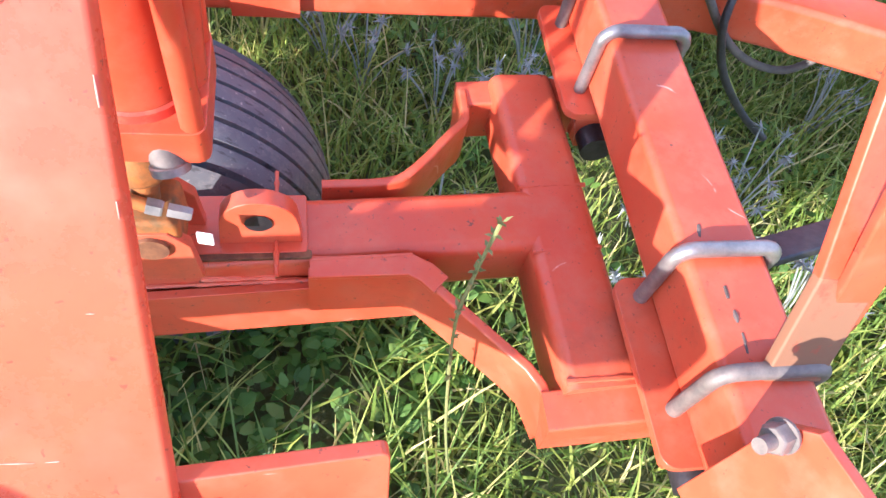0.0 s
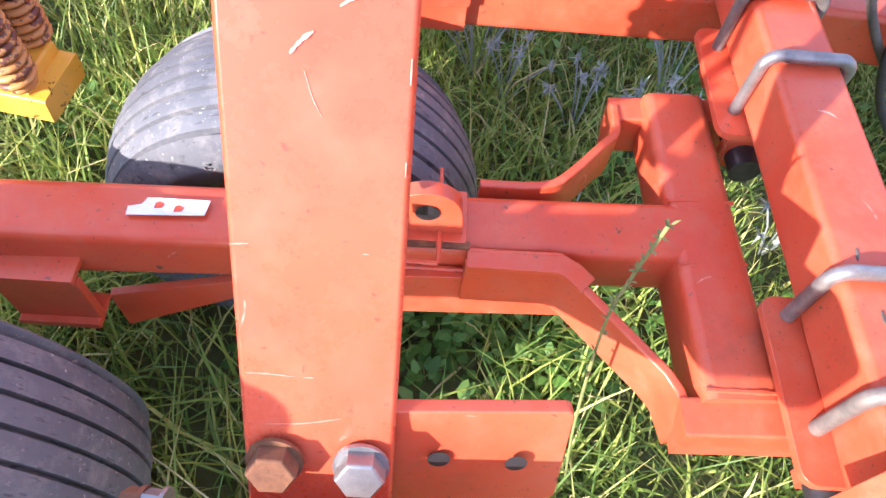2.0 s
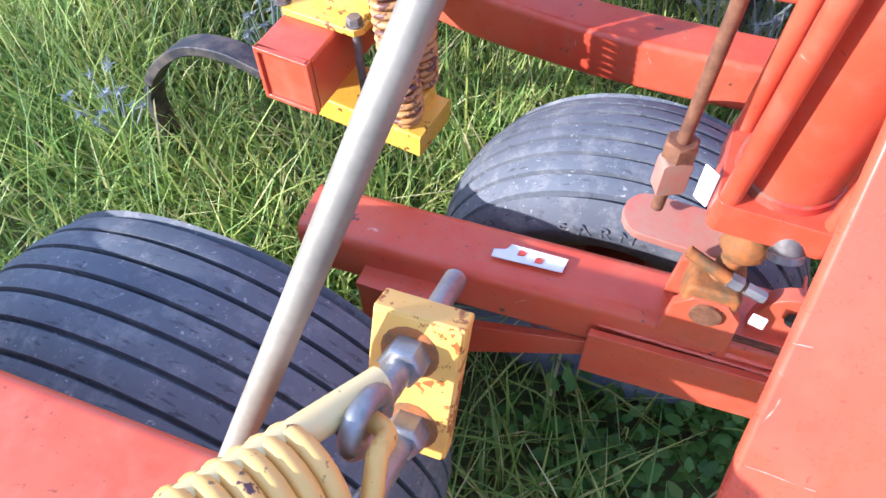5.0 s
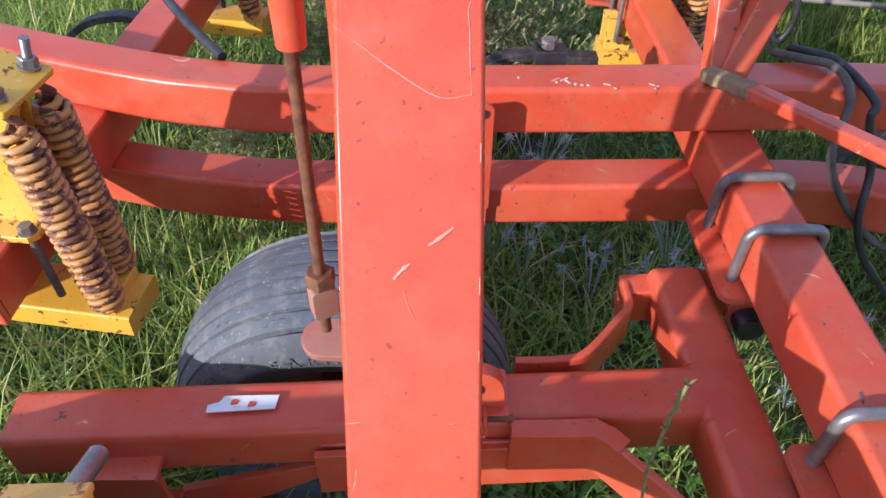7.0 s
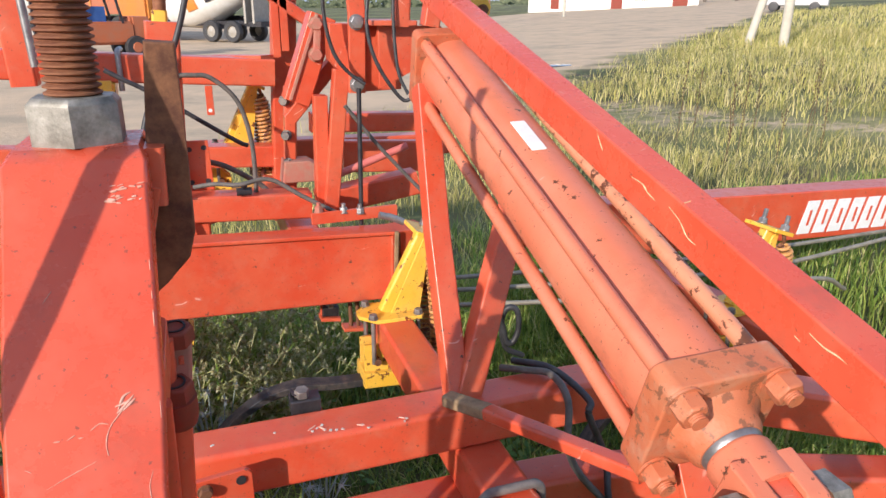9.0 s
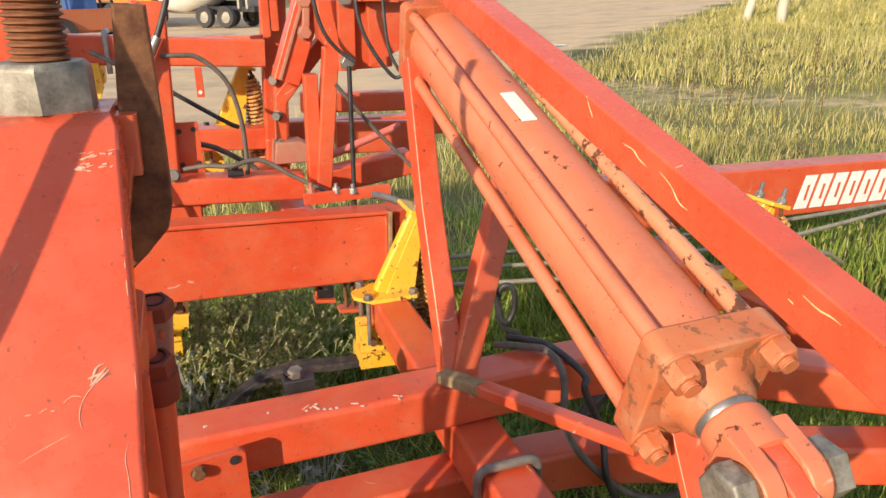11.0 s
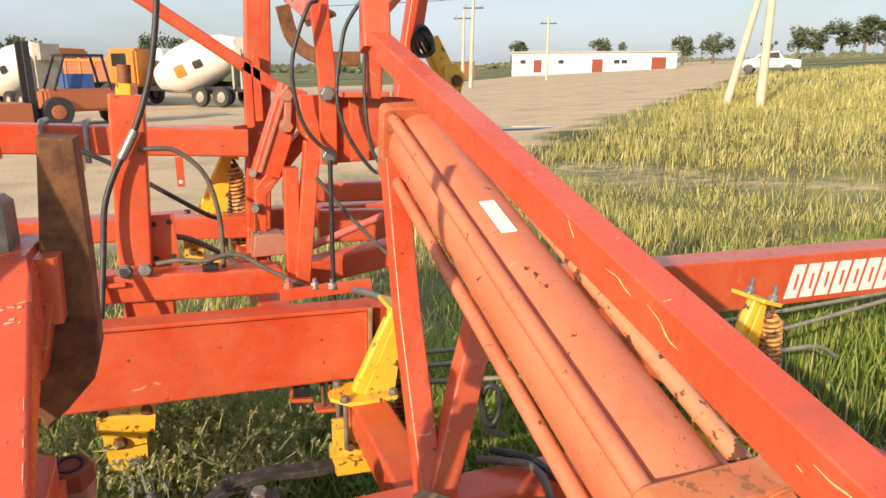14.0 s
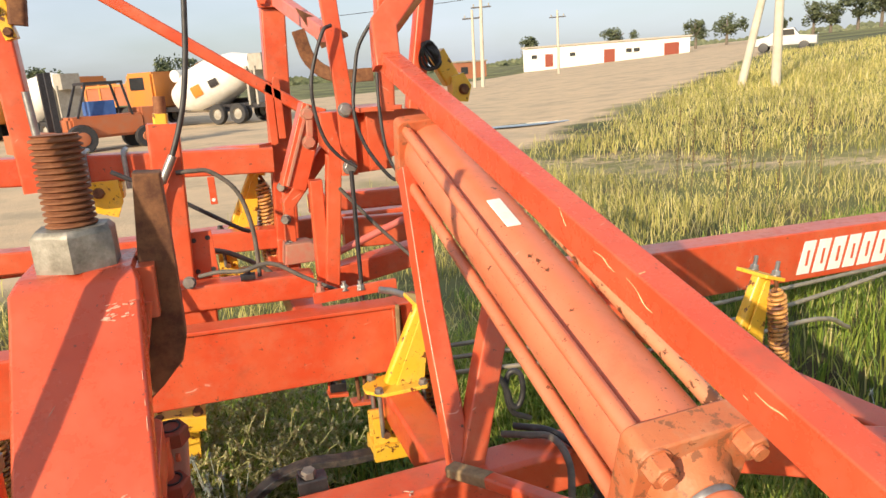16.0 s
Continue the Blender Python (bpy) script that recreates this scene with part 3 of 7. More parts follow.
# ---- wheels ----
def tyre_profile(R, w, rim):
    """Half-round carcass with seven ribs parted by grooves."""
    prof = [(rim - 0.012, -w * 0.34), (rim + 0.004, -w * 0.37), (rim + 0.03, -w * 0.455), (rim + 0.07, -w * 0.5), (R - 0.075, -w * 0.497), (R - 0.045, -w * 0.47), (R - 0.026, -w * 0.435)]
    ribs = 7
    half = w * 0.405
    def crown(z):
        return R - 0.026 * (abs(z) / half) ** 2.2
    step = 2 * half / ribs
    for i in range(ribs):
        z0 = -half + i * step
        for z, d in ((z0, 0.014), (z0 + 0.0022, 0.013), (z0 + 0.0036, 0.0006), (z0 + step * 0.5, -0.0012), (z0 + step - 0.0036, 0.0006), (z0 + step - 0.0022, 0.013), (z0 + step, 0.014)):
            if i < ribs - 1 or z < half - 1e-6:
                prof.append((crown(max(-half, min(half, z))) - d, z))
    prof += [(R - 0.026, w * 0.435), (R - 0.045, w * 0.47), (R - 0.075, w * 0.497), (rim + 0.07, w * 0.5), (rim + 0.03, w * 0.455), (rim + 0.004, w * 0.37), (rim - 0.012, w * 0.34)]
    return prof


def wheel(x, y, z, R, w, rim, label, hub_side, turn=0.0):
    wh = thing("gauge_wheel", (x, y, 0), label, "wheel", "gauge wheels")
    m3 = frame_of((turn, 1, 0))
    ty = part("tyre", lathe(bmesh.new(), tyre_profile(R, w, rim), m3, (x, y, z), 96), RUBBER, wh, "worn grey-black ribbed farm tyre")
    rm = part("rim", lathe(bmesh.new(), [(rim - 0.002, -w * 0.36), (rim + 0.012, -w * 0.385), (rim + 0.010, -w * 0.37), (rim - 0.02, -w * 0.30), (rim - 0.035, -w * 0.1), (rim - 0.04, 0.0), (0.055, 0.012), (0.05, 0.05 * hub_side), (0, 0.05 * hub_side)], m3, (x, y, z), 40), RIMRED, wh, "rusty red wheel rim")
    part("outer_rim", lathe(bmesh.new(), [(rim - 0.002, w * 0.36), (rim + 0.012, w * 0.385), (rim + 0.010, w * 0.37), (rim - 0.02, w * 0.30), (rim - 0.035, w * 0.1)], m3, (x, y, z), 40), YELLOW, wh, "yellow painted rim edge")
    for k in range(6):
        a = radians(60 * k + 15)
        hex_bolt("wheel_nut", Vector((x, y, z)) + m3 @ Vector((0.075 * math.cos(a), 0.075 * math.sin(a), 0.012)), m3 @ Vector((0, 0, 1)), 0.022, 0.014, RUST, rm)
    return wh, ty, m3


w1, ty1, m31 = wheel(-0.222, 0.877, 0.282, 0.322, 0.275, 0.17, "worn ribbed farm tyre half sunlit behind the axle beam", -1)
wheel(-0.710, 0.322, 0.355, 0.358, 0.30, 0.18, "worn ribbed farm tyre with dusty tread beside the near tube", 1)

# raised word on the sidewall
def word(name, text, size, m, depth, mat, parent, label):
    c = bpy.data.curves.new(name, "FONT")
    c.body, c.size, c.extrude, c.align_x, c.align_y = text, size, depth, "CENTER", "CENTER"
    tmp = new("tmp", c)
    bpy.context.view_layer.update()
    me = bpy.data.meshes.new_from_object(tmp)
    bpy.data.objects.remove(tmp)
    bpy.data.curves.remove(c)
    me.transform(m)
    me.name = name
    return link_mesh(name, me, mat, parent, label)


for i, ch in enumerate("FARM"):
    a = radians(111 - i * 7.5)
    rr = 0.245
    m = Matrix.Translation((-0.222 + rr * math.cos(a), 0.877 - 0.1375, 0.282 + rr * math.sin(a))) @ Matrix.Rotation(a - math.pi / 2, 4, (0, -1, 0)) @ Matrix.Rotation(math.pi / 2, 4, (1, 0, 0))
    word("raised_letter", ch, 0.032, m, 0.0012, RUBBER, ty1, "raised rubber letter")

# ---- lift arm ----
arm = thing("lifting_lever", (-0.07, 0.25, 0.78), "bent red steel lift arm with scratched paint and a screw top", "lift arm")
face = [(0.228, 0.775), (0.294, 0.890), (0.345, 0.981), (0.395, 1.071), (0.428, 1.124), (0.458, 1.170), (0.498, 1.219), (0.54, 1.268), (0.60, 1.339), (0.655, 1.405)]
bm = bmesh.new()
rings = []
xl, xr = -0.118, -0.0145
for i, (y, z) in enumerate(face):
    a = Vector((0, *face[max(0, i - 1)]))
    c = Vector((0, *face[min(len(face) - 1, i + 1)]))
    d = (c - a).normalized()
    back = Vector((0, d.z, -d.y))
    dp = 0.012 if z < 1.3 else 0.012 + 0.03 * (z - 1.3) / 0.1
    p = Vector((0, y, z))
    grow = 0.003 if z > 1.25 else 0.0
    ring = []
    for x, k, e in ((xl - grow, 0.004, 0), (xl - grow + 0.004, 0, 0), (xr + grow - 0.004, 0, 0), (xr + grow, 0.004, 0), (xr + grow, dp, 0), (xl - grow, dp, 0)):
        q = p + back * k
        ring.append(bm.verts.new((x, q.y, q.z)))
    rings.append(ring)
for (y, z, ins) in ((0.668, 1.420, 0.0), (0.686, 1.430, 0.006)):
    ring = []
    for x, yy in ((xl - 0.003 + ins, y + 0.002), (xl + ins, y), (xr - ins, y), (xr + 0.003 - ins, y + 0.002), (xr + 0.003 - ins, 0.77), (xl - 0.003 + ins, 0.77)):
        ring.append(bm.verts.new((x, yy, z)))
    rings.append(ring)
for a, c in zip(rings, rings[1:]):
    for j in range(6):
        bm.faces.new((a[j], a[(j + 1) % 6], c[(j + 1) % 6], c[j]))
bm.faces.new(rings[0])
bm.faces.new(rings[-1])
arm_body = part("arm_body", bm, ARMRED, arm)
ARM_N = (0, -0.87, 0.5)
hex_bolt("bolt", (-0.0955, 0.253, 0.829), ARM_N, 0.030, 0.014, RUST, arm, "rusty hexagon bolt head")
hex_bolt("bolt", (-0.0365, 0.253, 0.827), ARM_N, 0.030, 0.014, STEEL, arm, "bright hexagon bolt head")
hex_bolt("spindle_nut", (-0.066, 0.722, 1.430), (0, 0.0, 1), 0.071, 0.040, NUTSTEEL, arm, "large grey hexagon nut", washer=False)
prof = [(0.0, 0)]
zz = 0.03
while zz < 0.125:
    prof += [(0.0235, zz), (0.0235, zz + 0.0016), (0.0195, zz + 0.0036), (0.0195, zz + 0.0042)]
    zz += 0.0058
prof += [(0.022, zz), (0, zz)]
part("spindle", lathe(bmesh.new(), prof, frame_of((0, 0.0, 1)), (-0.066, 0.722, 1.430), 28), SCREWRUST, arm, "rusty coarse-threaded spindle")
# block and stop bar on the side of the arm
tube("side_block", [(-0.008, 0.712, 1.425), (-0.010, 0.712, 1.372)], 0.020, 0.036, RED, arm, up=(0, 1, 0), r=0.004)
tube("side_web", [(-0.010, 0.715, 1.39), (-0.024, 0.715, 1.33)], 0.012, 0.05, RED, arm, up=(0, 1, 0), r=0.003)
outline = [(-0.005, 1.515), (0.021, 1.513), (0.021, 1.44), (0.021, 1.411), (0.020, 1.337), (0.013, 1.312), (-0.010, 1.288), (-0.027, 1.272), (-0.034, 1.29), (-0.026, 1.332), (-0.016, 1.40), (-0.012, 1.44)]
plate("stop_bar", [(x, z - 1.4) for x, z in outline], frame_of((0.0, -1, 0.0)), (0, 0.735, 1.4), 0.035, RUST, arm, "rusty bent flat stop bar", bevel=0.003)

# holed plate bolted under the arm, with a loose pin
hp = plate("holed_plate", rect_profile(0.155, 0.105, 0.006), frame_of((0.05, -0.92, 0.35)), (0.035, 0.274, 0.798), 0.012, RED, arm)
for dx in (-0.012, 0.045):
    part("bolt_hole", lathe(bmesh.new(), [(0, 0), (0.0070, 0), (0.0085, 0.001), (0, 0.001)], frame_of((0.05, -0.92, 0.35)), Vector((0.03 + dx, 0.272, 0.802)) + Vector((0.05, -0.92, 0.35)).normalized() * 0.006, 16), DARKSTEEL, hp, "dark round bolt hole")
pin = thing("loose_pin", (-0.15, 0.215, 0.80), "rusty round pin with a nut lying on the near tube", "pin")
rod("pin_shaft", [(-0.175, 0.218, 0.823), (0.03, 0.196, 0.832)], 0.0075, RUST, pin)
hex_bolt("pin_nut", (-0.162, 0.2165, 0.824), (-1, 0.1, 0), 0.024, 0.014, STEEL, pin)
hex_bolt("pin_head", (-0.177, 0.2185, 0.823), (-1, 0.1, 0), 0.022, 0.012, RUST, pin)

# ---- lift cylinder behind the arm ----
lc = thing("lift_cylinder", (-0.08, 0.65, 0.62), "red upright hydraulic cylinder pinned to the axle beam", "hydraulic cylinder")
L0, L1 = Vector((-0.085, 0.655, 0.80)), Vector((-0.07, 0.615, 1.25))
LD = (L1 - L0).normalized()
ml = frame_of(LD, (0, 1, 0))
part("barrel", lathe(bmesh.new(), [(0, 0), (0.05, 0), (0.05, 0.45), (0, 0.45)], ml, L0, 32), RED, lc)
plate("foot_cap", rect_profile(0.125, 0.125, 0.012), ml, L0 - LD * 0.018, 0.045, RED, lc)
plate("top_cap", rect_profile(0.115, 0.115, 0.012), ml, L1 + LD * 0.0, 0.045, RED, lc)
for sx in (-0.05, 0.05):
    for sy in (-0.05, 0.05):
        off = ml @ Vector((sx, sy, 0))
        rod("tie_rod", [L0 + off, L1 + off], 0.011, RED, lc)
part("foot_ring", lathe(bmesh.new(), [(0.0505, 0.0), (0.0535, 0.0), (0.0535, 0.012), (0.0505, 0.014)], ml, L0 + LD * 0.004, 32), RUSTRED, lc, "chipped rusty seal ring")
rod("piston_rod", [L0 - LD * 0.03, L0 - LD * 0.13], 0.022, STEEL, lc)
cb = plate("rod_eye", rect_profile(0.065, 0.07, 0.012), frame_of((0, -1, 0)), (-0.105, 0.627, 0.617), 0.062, RUSTORANGE, lc, "orange rusted rod end block", bevel=0.006)
rod("pivot_pin", [(-0.105, 0.588, 0.612), (-0.105, 0.69, 0.612)], 0.019, RUST, cb, "rusty pivot pin", 18)
for yy in (0.668, 0.60):
    plate("pin_lug", [(-0.045, -0.06), (0.045, -0.06), (0.04, 0.01), (0.02, 0.035), (-0.02, 0.035), (-0.04, 0.01)], frame_of((0, -1, 0)), (-0.105, yy, 0.60), 0.014, RED, lc)
rr = random.Random(4)
bm = lathe(bmesh.new(), [(0, -0.028), (0.016, -0.024), (0.025, -0.010), (0.027, 0.003), (0.021, 0.019), (0.010, 0.026), (0, 0.028)], frame_of((0.2, -0.3, 1)), (-0.096, 0.622, 0.722), 22)
for v in bm.verts:
    v.co += Vector((rr.uniform(-1, 1), rr.uniform(-1, 1), rr.uniform(-1, 1))) * 0.0016
part("grease_knob", bm, RUSTORANGE, lc, "dirty rust-caked ball joint")
rod("joint_stem", [(-0.098, 0.625, 0.70), (-0.105, 0.627, 0.645)], 0.014, RUSTORANGE, lc, "rust-caked joint stem")
elbow = rod("hose_elbow", [(-0.070, 0.622, 0.792), (-0.062, 0.598, 0.748)], 0.0165, DARKZINC, lc, "grey steel elbow fitting", 16)
rod("elbow_collar", [(-0.074, 0.634, 0.806), (-0.070, 0.622, 0.790)], 0.0195, DARKSTEEL, elbow, "", 8)
part("elbow_mouth", lathe(bmesh.new(), [(0.0165, 0.0), (0.0185, 0.001), (0.0185, 0.009), (0.0125, 0.009), (0.0115, 0.001), (0, 0.0005)], frame_of((0.008, -0.024, -0.044)), (-0.0625, 0.5995, 0.7508), 20), STEEL, elbow, "bright open fitting end")
nip = rod("grease_line", [(-0.150, 0.612, 0.694), (-0.098, 0.603, 0.676)], 0.0075, RUSTORANGE, lc, "rusty grease line", 8)
hex_bolt("line_nut", (-0.098, 0.603, 0.676), (0.95, -0.1, -0.25), 0.017, 0.016, STEEL, nip, washer=False)
hex_bolt("line_nut", (-0.078, 0.601, 0.671), (0.95, -0.1, -0.25), 0.014, 0.024, STEEL, nip, washer=False)
plate("paper_scrap", rect_profile(0.018, 0.020, 0.002), frame_of((-0.2, -1, 0.1)), (-0.048, 0.596, 0.622), 0.002, WHITE, lc, "torn white sticker scrap")
# indicator lever and rod
lever = plate("lever", oblong(0.145, 0.058), frame_of((0.05, -0.25, 1), (0, 1, 0)), (-0.160, 0.660, 0.675), 0.016, DUSTYRED, lc, "dusty flat lever")
indicator = rod("indicator_rod", [(-0.196, 0.66, 0.70), (-0.184, 0.659, 1.15)], 0.0075, RUST, lc, "thin rusty indicator rod")
hex_bolt("rod_nut", (-0.193, 0.66, 0.79), (0, 0, 1), 0.034, 0.020, RUST, indicator, washer=False)
plate("rod_end", rect_profile(0.034, 0.05, 0.006), frame_of((0.5, -1, 0)), (-0.193, 0.658, 0.76), 0.022, DUSTYRED, indicator)
plate("white_tag", rect_profile(0.02, 0.05, 0.002), frame_of((-0.8, -1, 0)), (-0.158, 0.628, 0.785), 0.003, WHITE, lc, "torn white paper tag")
bm = bmesh.new()
mv = frame_of((0.02, 0, 1))
lathe(bm, [(0, 0), (0.015, 0), (0.0165, 0.07), (0.0175, 0.075), (0.024, 0.083), (0.025, 0.085), (0.025, 0.14), (0.022, 0.146), (0, 0.146)], mv, (-0.184, 0.66, 1.112), 28)
valve = part("valve_body", bm, RED, lc, "red valve body")
rr = random.Random(8)
for k in range(5):
    for side in (-1, 1):
        if rr.random() < 0.8:
            a = radians(-115 + 16 * side)
            n_ = Vector((math.cos(a), math.sin(a), 0))
            plate("cast_mark", rect_profile(0.006, 0.005, 0.001), frame_of(n_), Vector((-0.182, 0.66, 1.208 + 0.009 * k)) + n_ * 0.0248, 0.0018, RED, valve)
hex_bolt("union", (-0.181, 0.66, 1.257), (0.02, 0, 1), 0.050, 0.016, STEEL, valve, washer=False)
rod("union_sleeve", [(-0.181, 0.66, 1.272), (-0.180, 0.66, 1.292)], 0.020, STEEL, valve)
hex_bolt("union_top", (-0.180, 0.66, 1.290), (0.02, 0, 1), 0.044, 0.016, STEEL, valve, washer=False)
rod("elbow", smooth_path([(-0.180, 0.66, 1.300), (-0.180, 0.66, 1.338), (-0.194, 0.657, 1.354), (-0.24, 0.648, 1.357)], 4), 0.016, DARKZINC, valve, "grey pipe elbow")
# clamp with two capped bolts and the tie tube below it
cz = thing("bolt_clamp", (-0.045, 0.77, 1.16), "dusty red clamp block with two bolts on the cylinder", "clamp")
tube("clamp_block", [(-0.008, 0.695, 1.245), (-0.015, 0.688, 1.175)], 0.030, 0.034, DUSTYRED, cz, up=(0, 1, 0), r=0.004)
for k in range(3):
    plate("cast_mark", rect_profile(0.005, 0.009, 0.001), frame_of((0, -0.98, 0.17)), (-0.012 + 0.007 * (k - 1), 0.6755, 1.222 + 0.002 * (k - 1)), 0.002, RED, cz)
part("clamp_collar", lathe(bmesh.new(), [(0, -0.03), (0.017, -0.03), (0.0185, -0.02), (0.0185, 0.0), (0, 0.0)], frame_of((0, -0.15, 1)), (-0.013, 0.664, 1.192), 24), RIMRED, cz)
for px, py, pz in ((-0.008, 0.684, 1.240), (-0.013, 0.664, 1.192)):
    bolt = hex_bolt("bolt", (px, py, pz), (0, -0.15, 1), 0.030, 0.017, RIMRED, cz, "dark red capped bolt", washer=False)
    part("bolt_ring", lathe(bmesh.new(), [(0.0085, 0.0165), (0.0085, 0.0182), (0.0105, 0.0182), (0.0105, 0.0165)], frame_of((0, -0.15, 1)), (px, py, pz), 20), DARKSTEEL, bolt)
rod("tie_tube", [(-0.014, 0.668, 1.168), (-0.038, 0.655, 0.78)], 0.013, RED, cz)

# ---- fold cylinder ----
cyl = thing("fold_cylinder", (0.533, 0.565, 1.0), "faded orange-red tie-rod hydraulic cylinder with rust specks", "hydraulic cylinder")
AX0 = Vector((0.531, 0.560, 1.103))
AXD = Vector((0.073, 0.944, 0.330)).normalized()
m3 = frame_of(AXD)
CL = 1.02
barrel = part("barrel", lathe(bmesh.new(), [(0, 0.03), (0.071, 0.03), (0.071, CL), (0, CL)], m3, AX0, 48), CYL_RED, cyl)
part("head_ring", lathe(bmesh.new(), [(0, -0.036), (0.040, -0.036), (0.046, -0.028), (0.049, -0.014), (0.060, -0.005), (0.062, 0.0), (0, 0.0)], m3, AX0, 32), CAPRED, cyl)
part("gland", lathe(bmesh.new(), [(0, -0.044), (0.036, -0.044), (0.038, -0.040), (0.038, -0.034), (0, -0.034)], m3, AX0, 28), STEEL, cyl, "bright gland ring")
cap = plate("front_cap", rect_profile(0.168, 0.168, 0.016, 4), m3, AX0 + AXD * 0.02, 0.044, CAPRED, cyl, bevel=0.004)
rcap = plate("rear_cap", rect_profile(0.172, 0.172, 0.014, 4), m3, AX0 + AXD * CL, 0.04, CAPRED, cyl, bevel=0.004)
for sx in (-0.063, 0.063):
    for sy in (-0.063, 0.063):
        off = m3 @ Vector((sx, sy, 0))
        rod("tie_rod", [AX0 + off + AXD * 0.02, AX0 + off + AXD * CL], 0.0125, CYL_RUST if sx < 0 else CYL_RED, cyl, "rust-speckled tie rod" if sx < 0 else "")
        hex_bolt("tie_nut", AX0 + off - AXD * 0.002, -AXD, 0.034, 0.022, CAPRED, cyl, shank=0.008)
tagc = AX0 + AXD * 0.572 + m3 @ Vector((0.006, 0.0722, 0))
plate("maker_tag", rect_profile(0.028, 0.10, 0.002), Matrix((m3.col[0], AXD, m3.col[1])).transposed(), tagc, 0.003, WHITE, cyl, "small white maker's tag")
# rod and fork
bm = lathe(bmesh.new(), [(0, -0.04), (0.026, -0.04), (0.026, -0.075), (0, -0.075)], m3, AX0, 24)
part("piston_rod", bm, CYL_RED, cyl)
f0 = AX0 - AXD * 0.062
PINC = f0 - AXD * 0.06
side_dir = -Vector(m3.col[0])
fork = part("fork", lathe(bmesh.new(), [(0, -0.044), (0.036, -0.044), (0.0405, -0.050), (0.0415, -0.098), (0, -0.100)], m3, AX0, 28), CYL_RED, cyl)
mm = Matrix((AXD.cross(side_dir) * -1, -AXD, side_dir)).transposed()
outline = [(0.036, -0.052), (-0.036, -0.052)] + [(0.036 * math.cos(radians(a)), 0.036 * math.sin(radians(a))) for a in range(180, -1, -12)]
for s in (-1, 1):
    plate("fork_cheek", outline, mm, PINC + side_dir * s * 0.0285, 0.027, CYL_RED, fork, bevel=0.004)
    part("pin_washer", lathe(bmesh.new(), [(0, -0.002), (0.033, -0.002), (0.033, 0.002), (0, 0.002)], frame_of(side_dir), PINC + side_dir * s * 0.0435, 24), RUST, cyl)
rod("fork_pin", [PINC - side_dir * 0.070, PINC + side_dir * 0.070], 0.019, STEEL, cyl)
hex_bolt("pin_head", PINC - side_dir * 0.0455, -side_dir, 0.060, 0.026, NUTSTEEL, cyl, "large dull pin bolt head", washer=False)
hex_bolt("pin_head", PINC + side_dir * 0.0455, side_dir, 0.060, 0.028, NUTSTEEL, cyl, washer=False)
tube("link_bar", [tuple(PINC + AXD * 0.035), tuple(PINC), (0.53, 0.26, 0.93)], 0.03, 0.062, RED, cyl, r=0.004)

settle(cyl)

# ---- fold linkage ----
link = thing("fold_link", (0.54, 0.35, 0.62), "red fold lever plates and bolted lugs on the main tube", "linkage")
LEVER = [(0.474, 0.450, 1.040), (0.488, 0.450, 0.995), (0.514, 0.442, 0.93), (0.56, 0.43, 0.80), (0.60, 0.425, 0.69)]
side_lever = tube("side_lever", LEVER, 0.042, 0.012, RED, link, up=(0, 1, 0), r=0.003)
for c_, d_, ln in (((0.483, 0.4425, 1.012), (0.026, 0, -0.08), 0.050), ((0.501, 0.4395, 0.955), (0.026, 0, -0.065), 0.046)):
    plate("sticker", [(-0.012, -ln / 2), (0.010, -ln / 2 + 0.004), (0.012, ln * 0.1), (0.009, ln / 2), (-0.012, ln / 2 - 0.003)], frame_of((0, -1, 0), d_), c_, 0.002, WHITE, side_lever, "torn white sticker")
    plate("torn_hole", [(-0.006, -0.006), (0.004, -0.004), (0.006, 0.003), (-0.001, 0.007), (-0.007, 0.002)], frame_of((0, -1, 0), d_), Vector(c_) + Vector((0.002, -0.0013, -0.008)), 0.0008, RED, side_lever, "torn hole with red paint showing")
lug = plate("side_lug", [(-0.03, -0.13), (0.25, -0.13), (0.25, 0.07), (-0.02, 0.05), (-0.04, 0.02)], frame_of((-1, -0.25, 0.25), (0, 0, 1)), (0.462, 0.275, 0.735), 0.014, RED, link)
hex_bolt("lug_bolt", (0.447, 0.303, 0.762), (-1, -0.3, 0.3), 0.024, 0.015, DARKZINC, link, "weathered hexagon nut", shank=0.016)
tube("slanting_plate", [(0.548, 0.385, 0.665), (0.560, 0.44, 0.78)], 0.070, 0.014, RUSTRED, link, up=(0, -1, 0.4), r=0.003)
tube("slanting_plate", [(0.560, 0.44, 0.78), (0.565, 0.60, 1.03)], 0.070, 0.014, RED, link, up=(0, -1, 0.4), r=0.003)
tube("dark_bar", [(0.585, 0.56, 0.60), (1.05, 0.67, 0.60)], 0.05, 0.012, DARKSTEEL, link, up=(0, 0.5, 1), r=0.003)

# ---- fold arm above the cylinder ----
fold = thing("folding_boom", (0.6, 1.74, 1.6), "long red box-section fold arm with scraped paint", "fold arm")
fold_body = tube("arm_body", [(0.497, -0.30, 1.054), (0.612, 1.80, 1.663)], 0.047, 0.055, ARMRED, fold, r=0.003)

# ---- struts under the cylinder base ----
strut_a = tube("strut", [(0.485, 1.235, 0.765), (0.515, 1.40, 1.10), (0.545, 1.52, 1.40)], 0.05, 0.045, RED, F, up=(0, 1, 0), r=0.005)
strut_b = tube("strut", [(0.505, 1.235, 0.765), (0.605, 1.30, 0.98), (0.70, 1.38, 1.14)], 0.06, 0.045, RED, F, up=(0, 1, 0), r=0.005)

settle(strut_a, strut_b)

